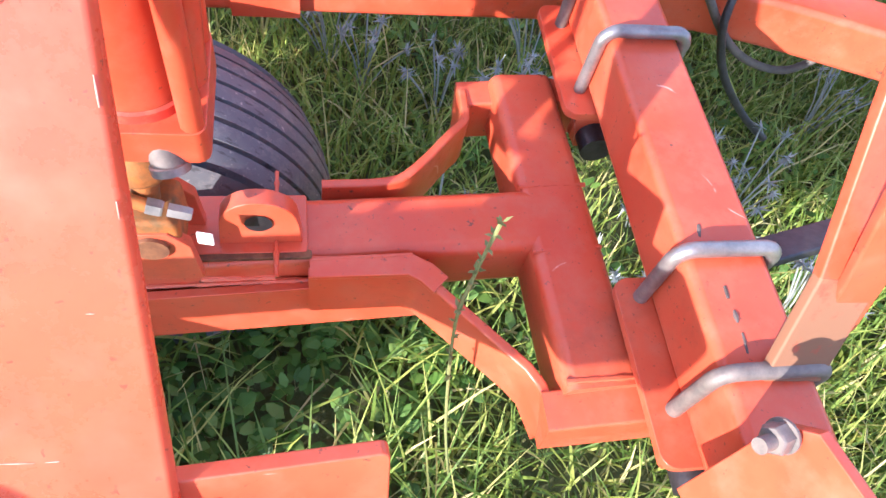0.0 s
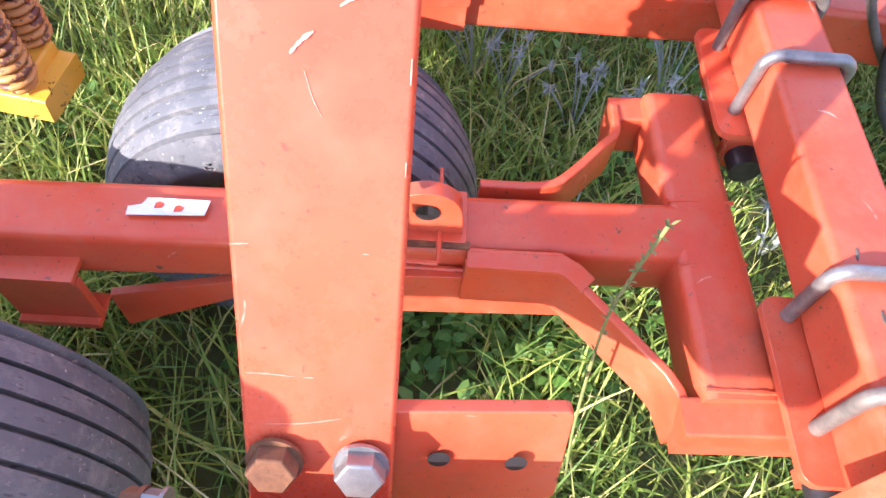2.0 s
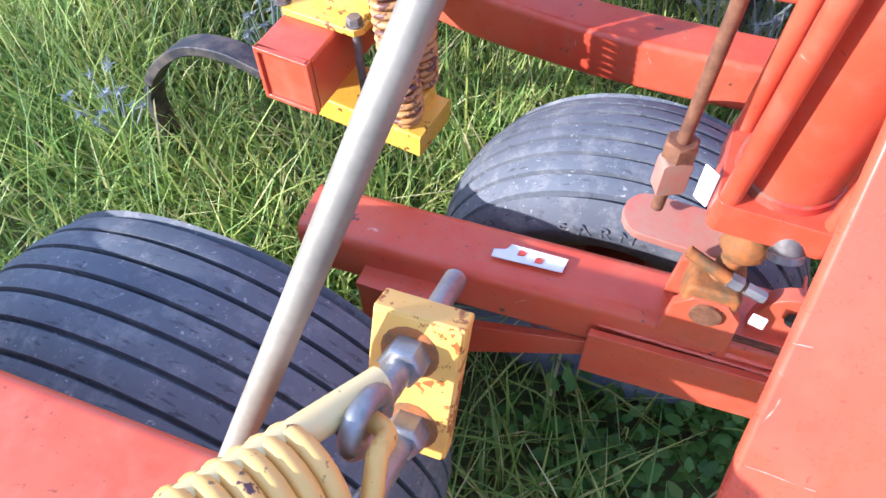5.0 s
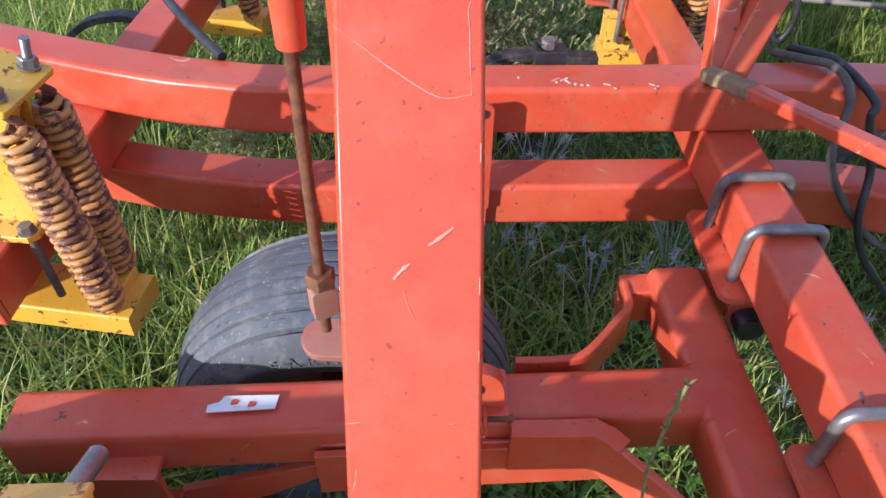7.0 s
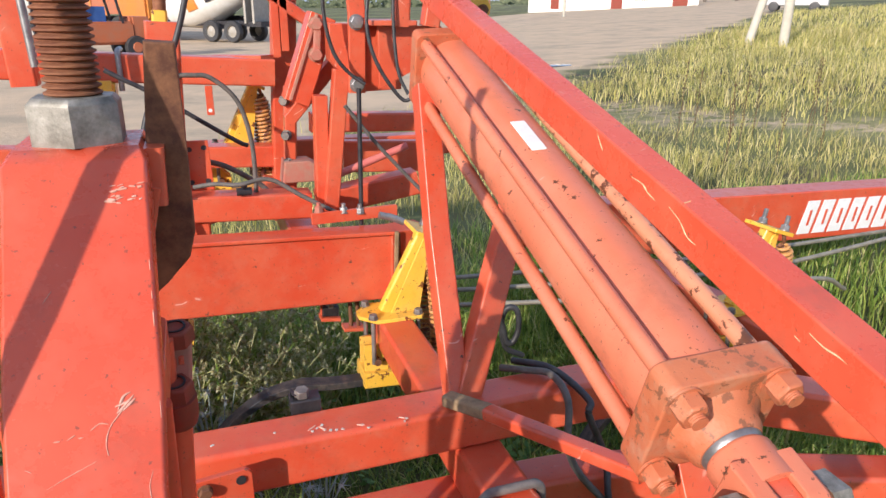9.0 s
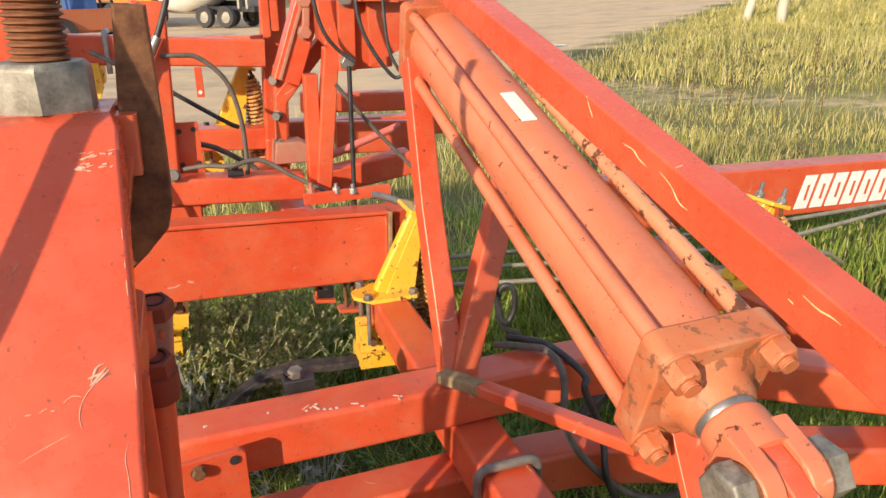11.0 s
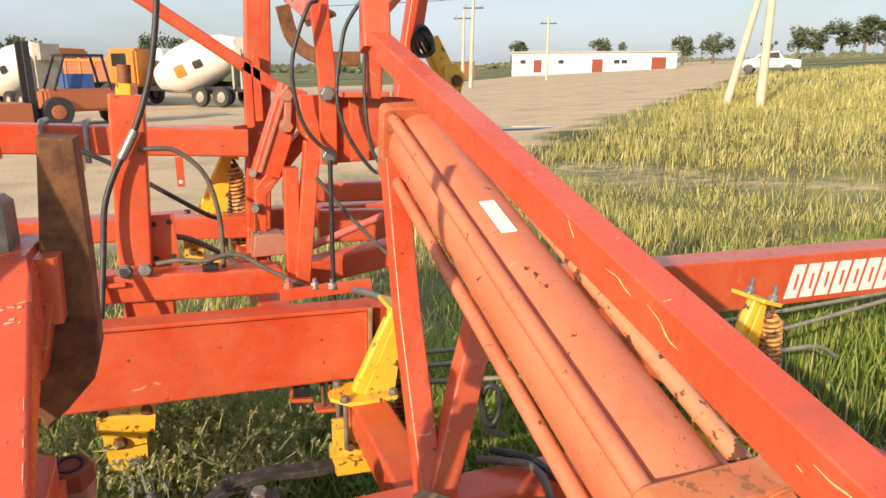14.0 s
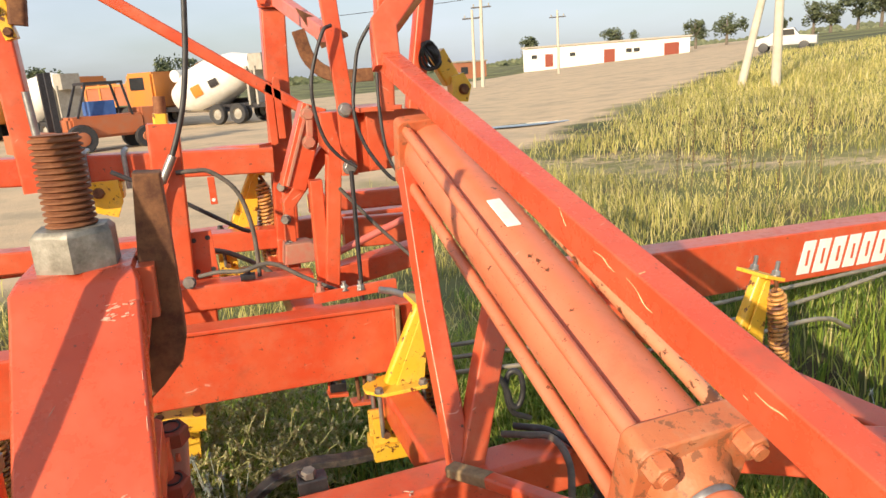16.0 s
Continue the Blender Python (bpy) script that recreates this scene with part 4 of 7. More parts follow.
wood = thing("worn_bar", (0.45, 1.2, 0.78), "worn wooden bar with red paint traces lying on the frame", "bar")
tube("bar_body", [(0.460, 1.203, 0.782), (0.508, 1.105, 0.80)], 0.034, 0.026, OLDWOOD, wood, r=0.006)
tube("painted_end", [(0.508, 1.105, 0.80), (0.648, 0.80, 0.842)], 0.033, 0.025, RED, wood, r=0.006)

# ---- yellow trip-shank assemblies ----
def trip_shank():
    """Built with its seat at the origin: tube along y, springs on the +x side, curved shank towards -x."""
    t = thing("trip_shank", (0, 0, 0), "chipped yellow spring-trip bracket with coil springs and curved shank", "cultivator shank", "trip shanks on the frame tubes")
    base = plate("base_plate", [(-0.105, -0.02), (-0.06, -0.068), (0.075, -0.068), (0.085, -0.055), (0.085, 0.055), (0.075, 0.068), (-0.06, 0.068), (-0.105, 0.02)], Matrix.Identity(3), (0, 0, 0.006), 0.012, YELLOW, t)
    for x, y in ((-0.07, -0.052), (0.068, -0.052), (-0.07, 0.052), (0.068, 0.052)):
        b_ = hex_bolt("bolt", (x, y, 0.012), (0, 0, 1), 0.022, 0.012, DARKZINC, base)
        rod("bolt_shank", [(x, y, 0.0), (x, y, -0.135)], 0.007, DARKZINC, base)
    tower = tube("tower", [(-0.02, 0, 0.010), (0.005, 0, 0.06), (0.098, 0, 0.245)], 0.036, 0.045, YELLOW, t, up=(-1, 0, 0.2), r=0.010)
    plate("gusset", [(-0.01, 0.0), (0.08, 0.0), (0.115, 0.235), (0.09, 0.22)], Matrix(((1, 0, 0), (0, 0, -1), (0, 1, 0))), (0, 0.026, 0.012), 0.008, YELLOW, tower)
    plate("gusset", [(-0.01, 0.0), (0.08, 0.0), (0.115, 0.235), (0.09, 0.22)], Matrix(((1, 0, 0), (0, 0, -1), (0, 1, 0))), (0, -0.026, 0.012), 0.008, YELLOW, tower)
    head = plate("head_plate", rect_profile(0.085, 0.13, 0.006), frame_of((0.35, 0, 1), (0, 1, 0)), (0.10, 0, 0.253), 0.012, YELLOW, t)
    for s in (-1, 1):
        y = 0.044 * s
        hex_bolt("eye_nut", (0.118, y, 0.255), (0.25, 0, 1), 0.024, 0.014, STEEL, head, shank=0.03)
        rod("eye_bolt", smooth_path([(0.118, y, 0.25), (0.122, y, 0.225), (0.132, y + 0.008, 0.210), (0.122, y + 0.012, 0.196), (0.112, y + 0.004, 0.205)], 3), 0.0065, RUST, head)
        spring_coil("spring", (0.123, y, 0.205), (0.135 - 0.012 * s, y * 1.05, -0.165), 0.026, 0.0062, 24, SPRING, t, "rust-streaked yellow coil spring")
    sb = tube("shank_bracket", [(-0.10, 0, -0.190), (0.175, 0, -0.205)], 0.115, 0.05, YELLOW, t, r=0.006)
    for s in (-1, 1):
        plate("bracket_cheek", [(-0.02, -0.03), (0.05, -0.035), (0.055, 0.03), (0.015, 0.07), (-0.02, 0.07)], Matrix(((1, 0, 0), (0, 0, -1), (0, 1, 0))), (-0.075, 0.03 * s, -0.15), 0.012, YELLOW, sb)
    rod("pivot_bolt", [(-0.06, -0.06, -0.13), (-0.06, 0.06, -0.13)], 0.011, RUST, sb)
    tube("spring_lug", [(0.135, -0.05, -0.17), (0.135, 0.05, -0.17)], 0.03, 0.03, YELLOW, sb, r=0.006)
    pts = smooth_path([(0.02, 0, -0.208), (-0.10, 0, -0.212), (-0.20, 0, -0.207), (-0.30, 0, -0.197), (-0.415, 0, -0.228), (-0.533, 0, -0.325), (-0.595, 0, -0.44), (-0.59, 0, -0.59), (-0.535, 0, -0.69)], 5)
    sh = tube("shank", pts, 0.05, 0.022, SHANKSTEEL, t, "dark rust-flecked curved spring-steel shank", up=(0.6, 0, 1), r=0.003)
    return t


trip = trip_shank()
trip.matrix_basis = pose(-0.762, 0.945, 0.667, 0, 0, -7)
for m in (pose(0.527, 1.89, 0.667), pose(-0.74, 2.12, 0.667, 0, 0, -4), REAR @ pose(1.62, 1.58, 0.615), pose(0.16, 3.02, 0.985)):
    copy_thing(trip, m)

# the near one, upside down against the near tube
nt_ = thing("spring_adjuster", (-0.33, 0.25, 0.8), "chipped yellow adjuster plate with eye bolts and stretched spring", "spring adjuster")
ma = frame_of((0.02, -0.91, 0.41))
PC = Vector((-0.335, 0.267, 0.893))
pl = plate("adjuster_plate", rect_profile(0.062, 0.116, 0.003), ma, PC, 0.009, RUSTYELLOW, nt_)
plate("plate_edge", rect_profile(0.064, 0.008, 0.002), ma, PC + ma @ Vector((0, 0.056, -0.008)), 0.022, RUSTYELLOW, pl)
for dx in (-0.030, 0.030):
    plate("plate_edge", rect_profile(0.005, 0.116, 0.002), ma, PC + ma @ Vector((dx, 0, -0.006)), 0.017, RUSTYELLOW, pl)
NA = ma @ Vector((0, 0, 1))
rings_at = []
for dv, du, ln in ((0.030, -0.003, 0.060), (-0.034, 0.004, 0.078)):
    c = PC + ma @ Vector((du, dv, 0))
    part("rust_stain", lathe(bmesh.new(), [(0, 0.0045), (0.021, 0.0045), (0.019, 0.0062), (0, 0.0062)], ma, c, 18), RUSTORANGE, pl, "rust stain round the bolt hole")
    hex_bolt("eye_nut", c + NA * 0.006, NA, 0.028, 0.018, STEEL, nt_, washer=False)
    shank_prof = [(0, -0.098), (0.008, -0.098)]
    for k in range(26):
        shank_prof += [(0.0095, -0.096 + k * 0.006), (0.0085, -0.093 + k * 0.006)]
    eb = part("eye_bolt", lathe(bmesh.new(), [(r_, z_) for r_, z_ in shank_prof if z_ < ln - 0.012] + [(0.009, ln - 0.012), (0.008, ln), (0, ln)], ma, c, 14), STEEL, nt_, "thick threaded zinc eye bolt")
    rc = c + NA * (ln + 0.014)
    rings_at.append(rc)
    pts = [rc + ma @ Vector((0.003 * math.cos(radians(a)), 0.017 * math.sin(radians(a)), -0.017 * math.cos(radians(a)))) for a in range(-20, 300, 16)]
    rod("eye_ring", pts, 0.0072, STEEL, eb)
AXS = Vector((-0.455, -0.845, 0.282)).normalized()
ms = frame_of(AXS)


def close_spring(start, ring, turns, R=0.030, r=0.0066):
    """A closely wound tension spring with a swan-neck hook through the eye."""
    ends = [start + ms @ Vector((R * math.cos(2 * math.pi * i / 18), R * math.sin(2 * math.pi * i / 18), i / 18 * 0.0127)) for i in range(int(turns * 18) + 1)]
    first = ends[0]
    side = ma @ Vector((1, 0, 0))
    neck = smooth_path([ring + side * -0.020 + NA * -0.002, ring + side * -0.004 + NA * -0.004, ring + side * 0.014 + NA * 0.004, ring + side * 0.016 + NA * 0.022, first + side * 0.004 - AXS * 0.012, first], 6)
    return part("spring", sweep(bmesh.new(), round_profile(r, 9), neck[:-1] + ends, AXS), SPRING2, nt_, "worn yellow close-wound coil spring")


close_spring(Vector((-0.352, 0.172, 0.950)), rings_at[0], 16)
close_spring(rings_at[1] + AXS * 0.050 + Vector((0.006, 0, -0.018)), rings_at[1], 14)
# the sloping yellow bar beside the spring, its cream tone standing for full sun
rod("tower_bar", [(-0.340, 0.238, 0.950), (-0.372, 0.170, 0.974), (-0.50, -0.07, 1.052)], 0.0105, SUNLITYELLOW, nt_, "yellow round bar coloured cream as in full sun", 16)
gr = thing("steel_pipe", (-0.42, 0.12, 0.84), "thin slightly bent galvanised steel pipe leaning across the frame", "pipe")
rod("pipe_body", smooth_path([(-0.459, 0.155, 0.80), (-0.442, 0.178, 0.85), (-0.391, 0.249, 1.0), (-0.323, 0.344, 1.2), (-0.254, 0.45, 1.4), (-0.15, 0.665, 1.75)], 4), 0.0098, PIPESTEEL, gr, "", 16)

# ---- far frame section and tower ----
far = thing("far_frame", (0.3, 2.8, 0.0), "red steel rear frame section with tower posts and braces", "farm implement")
FA = far
UPY = (0, 1, 0)
tower = tube("tower_post", [(0.408, 2.88, 2.0), (0.335, 2.88, 0.70)], 0.092, 0.092, RED, FA, up=UPY)
plate("post_cap", rect_profile(0.145, 0.045, 0.005), frame_of((0, -1, 0)), (0.400, 2.825, 1.950), 0.014, RED, tower)
plate("post_cap", rect_profile(0.118, 0.060, 0.005), frame_of((0, -1, 0)), (0.402, 2.822, 1.905), 0.020, RED, tower)
for sx in (-0.042, 0.044):
    hex_bolt("cap_bolt", (0.402 + sx, 2.812, 1.900), (0, -1, 0), 0.030, 0.014, RED, tower)
tube("cap_diagonal", [(0.415, 2.79, 1.900), (0.495, 2.30, 1.735)], 0.040, 0.050, PINKRED, FA, r=0.005)
tube("brace", [(-0.30, 2.80, 2.010), (0.470, 2.80, 1.484)], 0.045, 0.03, RED, FA, up=UPY)
# cross tube with its u-bolts
h1 = tube("cross_tube", [(-1.4, 2.78, 1.395), (0.32, 2.78, 1.305)], 0.105, 0.098, RED, FA)
for x in (-0.335, -0.205):
    z = 1.339 - (x + 0.335) * 0.052
    part("u_bolt", sweep(bmesh.new(), round_profile(0.0095, 8), [(x, 2.722, z - 0.075), (x, 2.722, z + 0.045), (x, 2.738, z + 0.060), (x, 2.84, z + 0.060)], (1, 0, 0.02)), STEEL, h1, "zinc u-bolt over the cross tube")
tube("tube_end", [(0.30, 2.77, 1.358), (0.10, 2.95, 1.350)], 0.08, 0.02, RED, h1, r=0.003)
hang = plate("hang_tag", rect_profile(0.026, 0.105, 0.003), frame_of((0, -1, 0)), (0.080, 2.72, 1.215), 0.010, RED, h1)
part("tag_hole", lathe(bmesh.new(), [(0, 0), (0.007, 0), (0.007, 0.001), (0, 0.001)], frame_of((0, -1, 0)), (0.079, 2.7148, 1.180), 12), WHITE, hang)
# near upright with its pin, foot plate and the beam it stands on
v1 = tube("upright", [(-0.036, 2.25, 1.498), (-0.060, 2.25, 1.020)], 0.092, 0.085, RED, FA, up=UPY)
rod("upright_pin", [(-0.038, 2.25, 1.525), (-0.035, 2.25, 1.578)], 0.018, SCREWRUST, v1, "rusty pin", 14)
tube("pin_seat", [(-0.041, 2.25, 1.498), (-0.039, 2.25, 1.528)], 0.042, 0.05, YELLOW, v1, "chipped yellow pin seat", up=UPY)
fp = plate("foot_plate", [(-0.038, -0.078), (0.042, -0.078), (0.036, 0.078), (-0.032, 0.078)], frame_of((0, -1, 0)), (0.018, 2.262, 1.075), 0.012, RED, FA)
for u_, v_ in ((-0.020, 0.052), (0.022, 0.056), (-0.022, -0.05), (0.026, -0.048)):
    part("bolt_hole", lathe(bmesh.new(), [(0, 0), (0.008, 0), (0.008, 0.0012), (0, 0.0012)], frame_of((0, -1, 0)), (0.018 + u_, 2.2555, 1.075 + v_), 12), DARKSTEEL, fp, "dark round bolt hole")
low = tube("low_beam", [(-0.50, 2.20, 0.985), (0.345, 2.20, 0.946)], 0.09, 0.082, RED, FA)
for x in (-0.083, -0.030):
    hex_bolt("beam_bolt", (x, 2.150, 1.020), (0, -1, 0.2), 0.030, 0.014, DARKZINC, low)
plate("beam_tab", rect_profile(0.06, 0.012, 0.002), frame_of((0, -1, 0)), (-0.115, 2.145, 0.985), 0.012, RED, low)
tube("beam_block", [(-0.030, 2.22, 0.93), (-0.035, 2.22, 0.70)], 0.135, 0.09, RED, low, up=UPY)
clip = tube("hose_clip", [(0.120, 2.148, 1.012), (0.165, 2.148, 1.012)], 0.02, 0.024, DARKSTEEL, low, "black hose clip")
hex_bolt("clip_bolt", (0.143, 2.148, 1.022), (0, 0, 1), 0.018, 0.012, DARKSTEEL, clip, washer=False)
# tubes further back
for a, c, w, h in (((-1.2, 2.92, 1.03), (0.36, 2.90, 0.965), 0.1, 0.085), ((-0.9, 3.25, 0.93), (1.2, 3.3, 0.90), 0.1, 0.1), ((0.575, 2.80, 0.965), (0.95, 2.80, 0.945), 0.05, 0.13), ((0.42, 2.60, 1.140), (0.90, 2.60, 1.125), 0.07, 0.07), ((0.40, 2.40, 0.888), (0.76, 2.40, 0.942), 0.09, 0.085), ((-0.06, 2.15, 0.80), (-0.09, 3.3, 0.86), 0.1, 0.09), ((0.33, 2.15, 0.80), (0.31, 3.3, 0.84), 0.1, 0.09), ((0.02, 2.45, 0.86), (0.30, 2.60, 0.90), 0.08, 0.05)):
    tube("low_tube", [a, c], w, h, RED, FA)
lb = tube("left_post", [(-0.475, 2.55, 1.83), (-0.462, 2.55, 1.30)], 0.075, 0.075, RED, FA, up=UPY)
rod("post_pipe", [(-0.430, 2.50, 1.62), (-0.420, 2.50, 1.36)], 0.012, STEEL, lb)
rod("tie_bar", [(0.492, 2.5, 0.959), (0.76, 2.5, 1.052)], 0.014, PINKRED, FA)
# link boxes leaning on the tower
rk = tube("rocker_box", [(0.418, 2.25, 1.515), (0.325, 2.25, 1.262)], 0.080, 0.085, RED, FA, up=UPY, r=0.005)
tube("box_rib", [(0.398, 2.205, 1.520), (0.305, 2.205, 1.272)], 0.010, 0.012, DUSTYRED, rk, up=UPY, r=0.002)
for x, z in ((0.392, 1.492), (0.388, 1.404)):
    hex_bolt("rocker_bolt", (x, 2.205, z), (0, -1, 0), 0.034, 0.020, DUSTYRED, rk)
tube("bolt_bar", [(0.396, 2.195, 1.478), (0.391, 2.195, 1.420)], 0.022, 0.018, DUSTYRED, rk, up=UPY, r=0.005)
tube("rocker_arm", [(0.47, 2.30, 1.385), (0.307, 2.30, 1.199)], 0.042, 0.06, RED, FA, up=UPY, r=0.004)
tube("rocker_post", [(0.318, 2.32, 1.30), (0.300, 2.32, 0.98)], 0.035, 0.05, RED, FA, up=UPY, r=0.004)
for z in (1.26, 1.15, 1.06):
    hex_bolt("post_bolt", (0.296, 2.29, z), (-0.4, -1, 0), 0.026, 0.016, DARKZINC, FA)
plate("rocker_foot", [(-0.06, -0.035), (0.06, -0.035), (0.055, 0.02), (0.03, 0.035), (-0.05, 0.035)], frame_of((0, -1, 0)), (0.330, 2.30, 1.035), 0.09, DUSTYRED, FA, bevel=0.006)
for x, z0, z1, dx in ((0.340, 1.60, 1.36, -0.012), (0.372, 1.60, 1.40, -0.010)):
    plate("tower_lug", [(-0.014, -0.12), (0.014, -0.12), (0.014, 0.10), (0.006, 0.118), (-0.006, 0.118), (-0.014, 0.10)], frame_of((0, -1, 0)), (x, 2.80, (z0 + z1) / 2), 0.03, RED, FA)
# mast, pivot block and the two narrow legs
mast = tube("mast", [(0.466, 2.10, 1.93), (0.494, 2.10, 1.522), (0.488, 2.10, 1.300)], 0.050, 0.022, RED, FA, up=UPY, r=0.004)
for p_ in ((0.489, 2.085, 1.500), (0.486, 2.085, 1.326)):
    hex_bolt("pivot_bolt", p_, (0, -1, 0), 0.034, 0.016, STEEL, mast, "bright pivot bolt")
plate("pivot_block", [(-0.10, 0.082), (0.115, 0.078), (0.115, -0.11), (-0.02, -0.115), (-0.10, -0.02)], frame_of((0, -1, 0)), (0.515, 2.15, 1.415), 0.08, RED, FA, bevel=0.004)
plate("block_top", rect_profile(0.25, 0.13, 0.006), frame_of((0, 0, 1)), (0.575, 2.10, 1.500), 0.014, RED, FA)
plate("block_wing", [(-0.06, 0.02), (0.13, 0.015), (0.13, -0.05), (0.06, -0.10), (-0.06, -0.16)], frame_of((0, -1, 0)), (0.600, 2.04, 1.475), 0.02, RED, FA)
tube("narrow_leg", [(0.385, 2.15, 1.290), (0.377, 2.15, 0.95)], 0.040, 0.05, RED, FA, up=UPY, r=0.004)
tube("narrow_leg", [(0.448, 2.13, 1.365), (0.398, 2.13, 0.94)], 0.045, 0.05, RED, FA, up=UPY, r=0.004)
rod("link_rod", [(0.483, 2.05, 1.318), (0.478, 2.05, 0.905)], 0.007, DARKSTEEL, FA, "thin dark link rod")
# boom knee and the posts behind it
tube("boom_knee", [(0.545, 1.765, 1.610), (0.551, 1.79, 1.712), (0.80, 1.95, 1.945)], 0.066, 0.066, RED, FA, up=(1, 0, 0.2), r=0.006)
tube("rear_post", [(0.622, 2.0, 2.0), (0.596, 2.0, 1.49)], 0.045, 0.05, RED, FA, up=UPY)
tube("rear_post", [(0.752, 2.0, 1.88), (0.682, 2.0, 1.49)], 0.050, 0.05, RED, FA, up=UPY)
tube("sweep_blade", smooth_path([(0.425, 2.42, 1.76), (0.455, 2.42, 1.66), (0.53, 2.40, 1.605), (0.66, 2.38, 1.60)], 4), 0.045, 0.012, RUST, FA, "rusty curved steel share", up=UPY, r=0.003)
plate("share_point", [(-0.09, 0.085), (0.085, 0.0), (0.088, -0.012), (-0.02, -0.05)], frame_of((0.3, -1, 0.2)), (0.515, 2.42, 1.745), 0.008, RUST, FA, "worn pointed share tip")
# bracket with fitting at the beam's end
endp = plate("end_bracket", rect_profile(0.27, 0.035, 0.004), frame_of((0.08, -1, 0)), (0.455, 2.03, 0.945), 0.012, RED, FA)
for x in (0.345, 0.42, 0.47):
    hex_bolt("bracket_bolt", (x, 2.03, 0.962 - (x - 0.345) * 0.12), (0, 0, 1), 0.022, 0.014, DUSTYRED if x < 0.4 else STEEL, endp, shank=0.012)
rod("line_fitting", [(0.522, 2.0, 0.945), (0.560, 2.0, 0.935), (0.598, 1.99, 0.918)], 0.011, STEEL, endp, "pale hose fitting")
tube("end_strip", [(0.562, 1.945, 0.905), (0.556, 1.945, 0.700)], 0.012, 0.010, OLDWOOD, endp, up=UPY, r=0.002)

# ---- wing beam with the painted lettering blocks ----
wing = thing("wing_beam", (2.6, 2.35, 0.0), "long red wing beam with a white painted emblem strip", "frame beam")
m2 = tube("beam_body", [(1.55, 2.36, 0.655), (4.6, 2.36, 0.405)], 0.10, 0.24, RED, wing)
tube("right_tube", [(1.62, 0.95, 0.565), (1.62, 2.32, 0.565)], 0.1, 0.1, RED, wing)
tube("second_beam", [(1.45, 2.75, 0.585), (4.6, 2.75, 0.335)], 0.10, 0.2, RED, wing)
sl = Vector((1, 0, -0.082)).normalized()
pos = 2.74
for w in (0.088, 0.088, 0.092, 0.088, 0.092, 0.098, 0.092, 0.07, 0.082):
    c = Vector((pos + w / 2, 2.308, 0.655 - (pos + w / 2 - 1.55) * 0.082 - 0.008))
    mm = Matrix((sl, (0, 0, 1), (0, -1, 0))).transposed()
    plate("emblem_block", [(-w / 2 - 0.025, -0.082), (w / 2 - 0.03, -0.082), (w / 2 + 0.022, 0.082), (-w / 2 + 0.03, 0.082)], mm, c, 0.003, WHITE, m2, "slanted white emblem block")
    plate("emblem_notch", [(-w * 0.10 - 0.006, -0.04), (w * 0.10 - 0.008, -0.04), (w * 0.10 + 0.01, 0.035), (-w * 0.10 + 0.012, 0.035)], mm, c + Vector((0, -0.0025, 0)), 0.002, RED, m2)
    pos += w + 0.014
plate("emblem_block", [(-0.06, -0.08), (0.10, -0.08), (0.13, 0.08), (-0.03, 0.08)], Matrix((sl, (0, 0, 1), (0, -1, 0))).transposed(), (3.86, 2.308, 0.655 - 2.31 * 0.082), 0.003, WHITE, m2, "slanted white emblem block")
for i, (y, z, a, bx) in enumerate(((2.05, 0.555, 2.0, 4.2), (1.95, 0.525, 2.0, 4.0), (1.8, 0.515, 1.95, 2.45))):
    pp = thing("steel_line", (2.5, y, 0.45), "bare steel hydraulic line along the wing", "pipe", "hydraulic lines")
    ends = [(a - 1.15, y + 0.25 + 0.05 * i, z + 0.03), (a - 0.2, y + 0.05, z + 0.01), (a + 0.3, y, z), (bx, y + 0.02, z - 0.02 + (0.07 if i == 1 else -0.07))]
    rod("line_body", smooth_path(ends, 5), 0.009, PIPESTEEL, pp)
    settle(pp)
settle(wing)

# ---- hoses ----
def hose(pts, r, label, mat=None):
    h = thing("hydraulic_hose", pts[0], label, "hose", "hydraulic hoses")
    rod("hose_body", smooth_path(pts, 7), r, mat or BLACK, h, "", 10)
    return h


hose([(0.62, 1.30, 0.775), (0.664, 1.26, 0.782), (0.707, 1.22, 0.785), (0.70, 1.13, 0.772), (0.695, 1.10, 0.663), (0.766, 1.10, 0.551), (0.874, 1.10, 0.446), (0.993, 1.10, 0.406), (1.057, 1.10, 0.451), (1.10, 1.12, 0.52)], 0.008, "grey rubber hydraulic hose looped over the cross tubes", HOSEGREY)
hose([(0.66, 1.32, 0.776), (0.72, 1.24, 0.786), (0.755, 1.14, 0.76), (0.748, 1.12, 0.732), (0.799, 1.12, 0.614), (0.795, 1.08, 0.523), (0.86, 1.08, 0.406), (0.974, 1.08, 0.286), (1.055, 1.08, 0.222)], 0.008, "black rubber hydraulic hose hanging below the cross tubes")
tower_hose = hose([(0.10, 2.18, 2.05), (0.079, 2.18, 1.858), (0.057, 2.18, 1.681), (0.025, 2.18, 1.53), (-0.028, 2.18, 1.391), (-0.079, 2.18, 1.299), (-0.115, 2.17, 1.206), (-0.132, 2.16, 1.08), (-0.15, 2.12, 0.925), (-0.16, 2.10, 0.84)], 0.0085, "black hydraulic hose hanging from the tower")
rod("hose_fitting", [(-0.020, 2.18, 1.405), (-0.062, 2.18, 1.330)], 0.013, STEEL, tower_hose, "bright hose fitting")
hose([(-0.02, 2.2, 1.352), (0.03, 2.2, 1.352), (0.08, 2.2, 1.343), (0.148, 2.2, 1.275), (0.179, 2.2, 1.156), (0.182, 2.2, 1.015), (0.180, 2.2, 0.99)], 0.0072, "grey hydraulic hose bent down to the low beam", HOSEGREY)
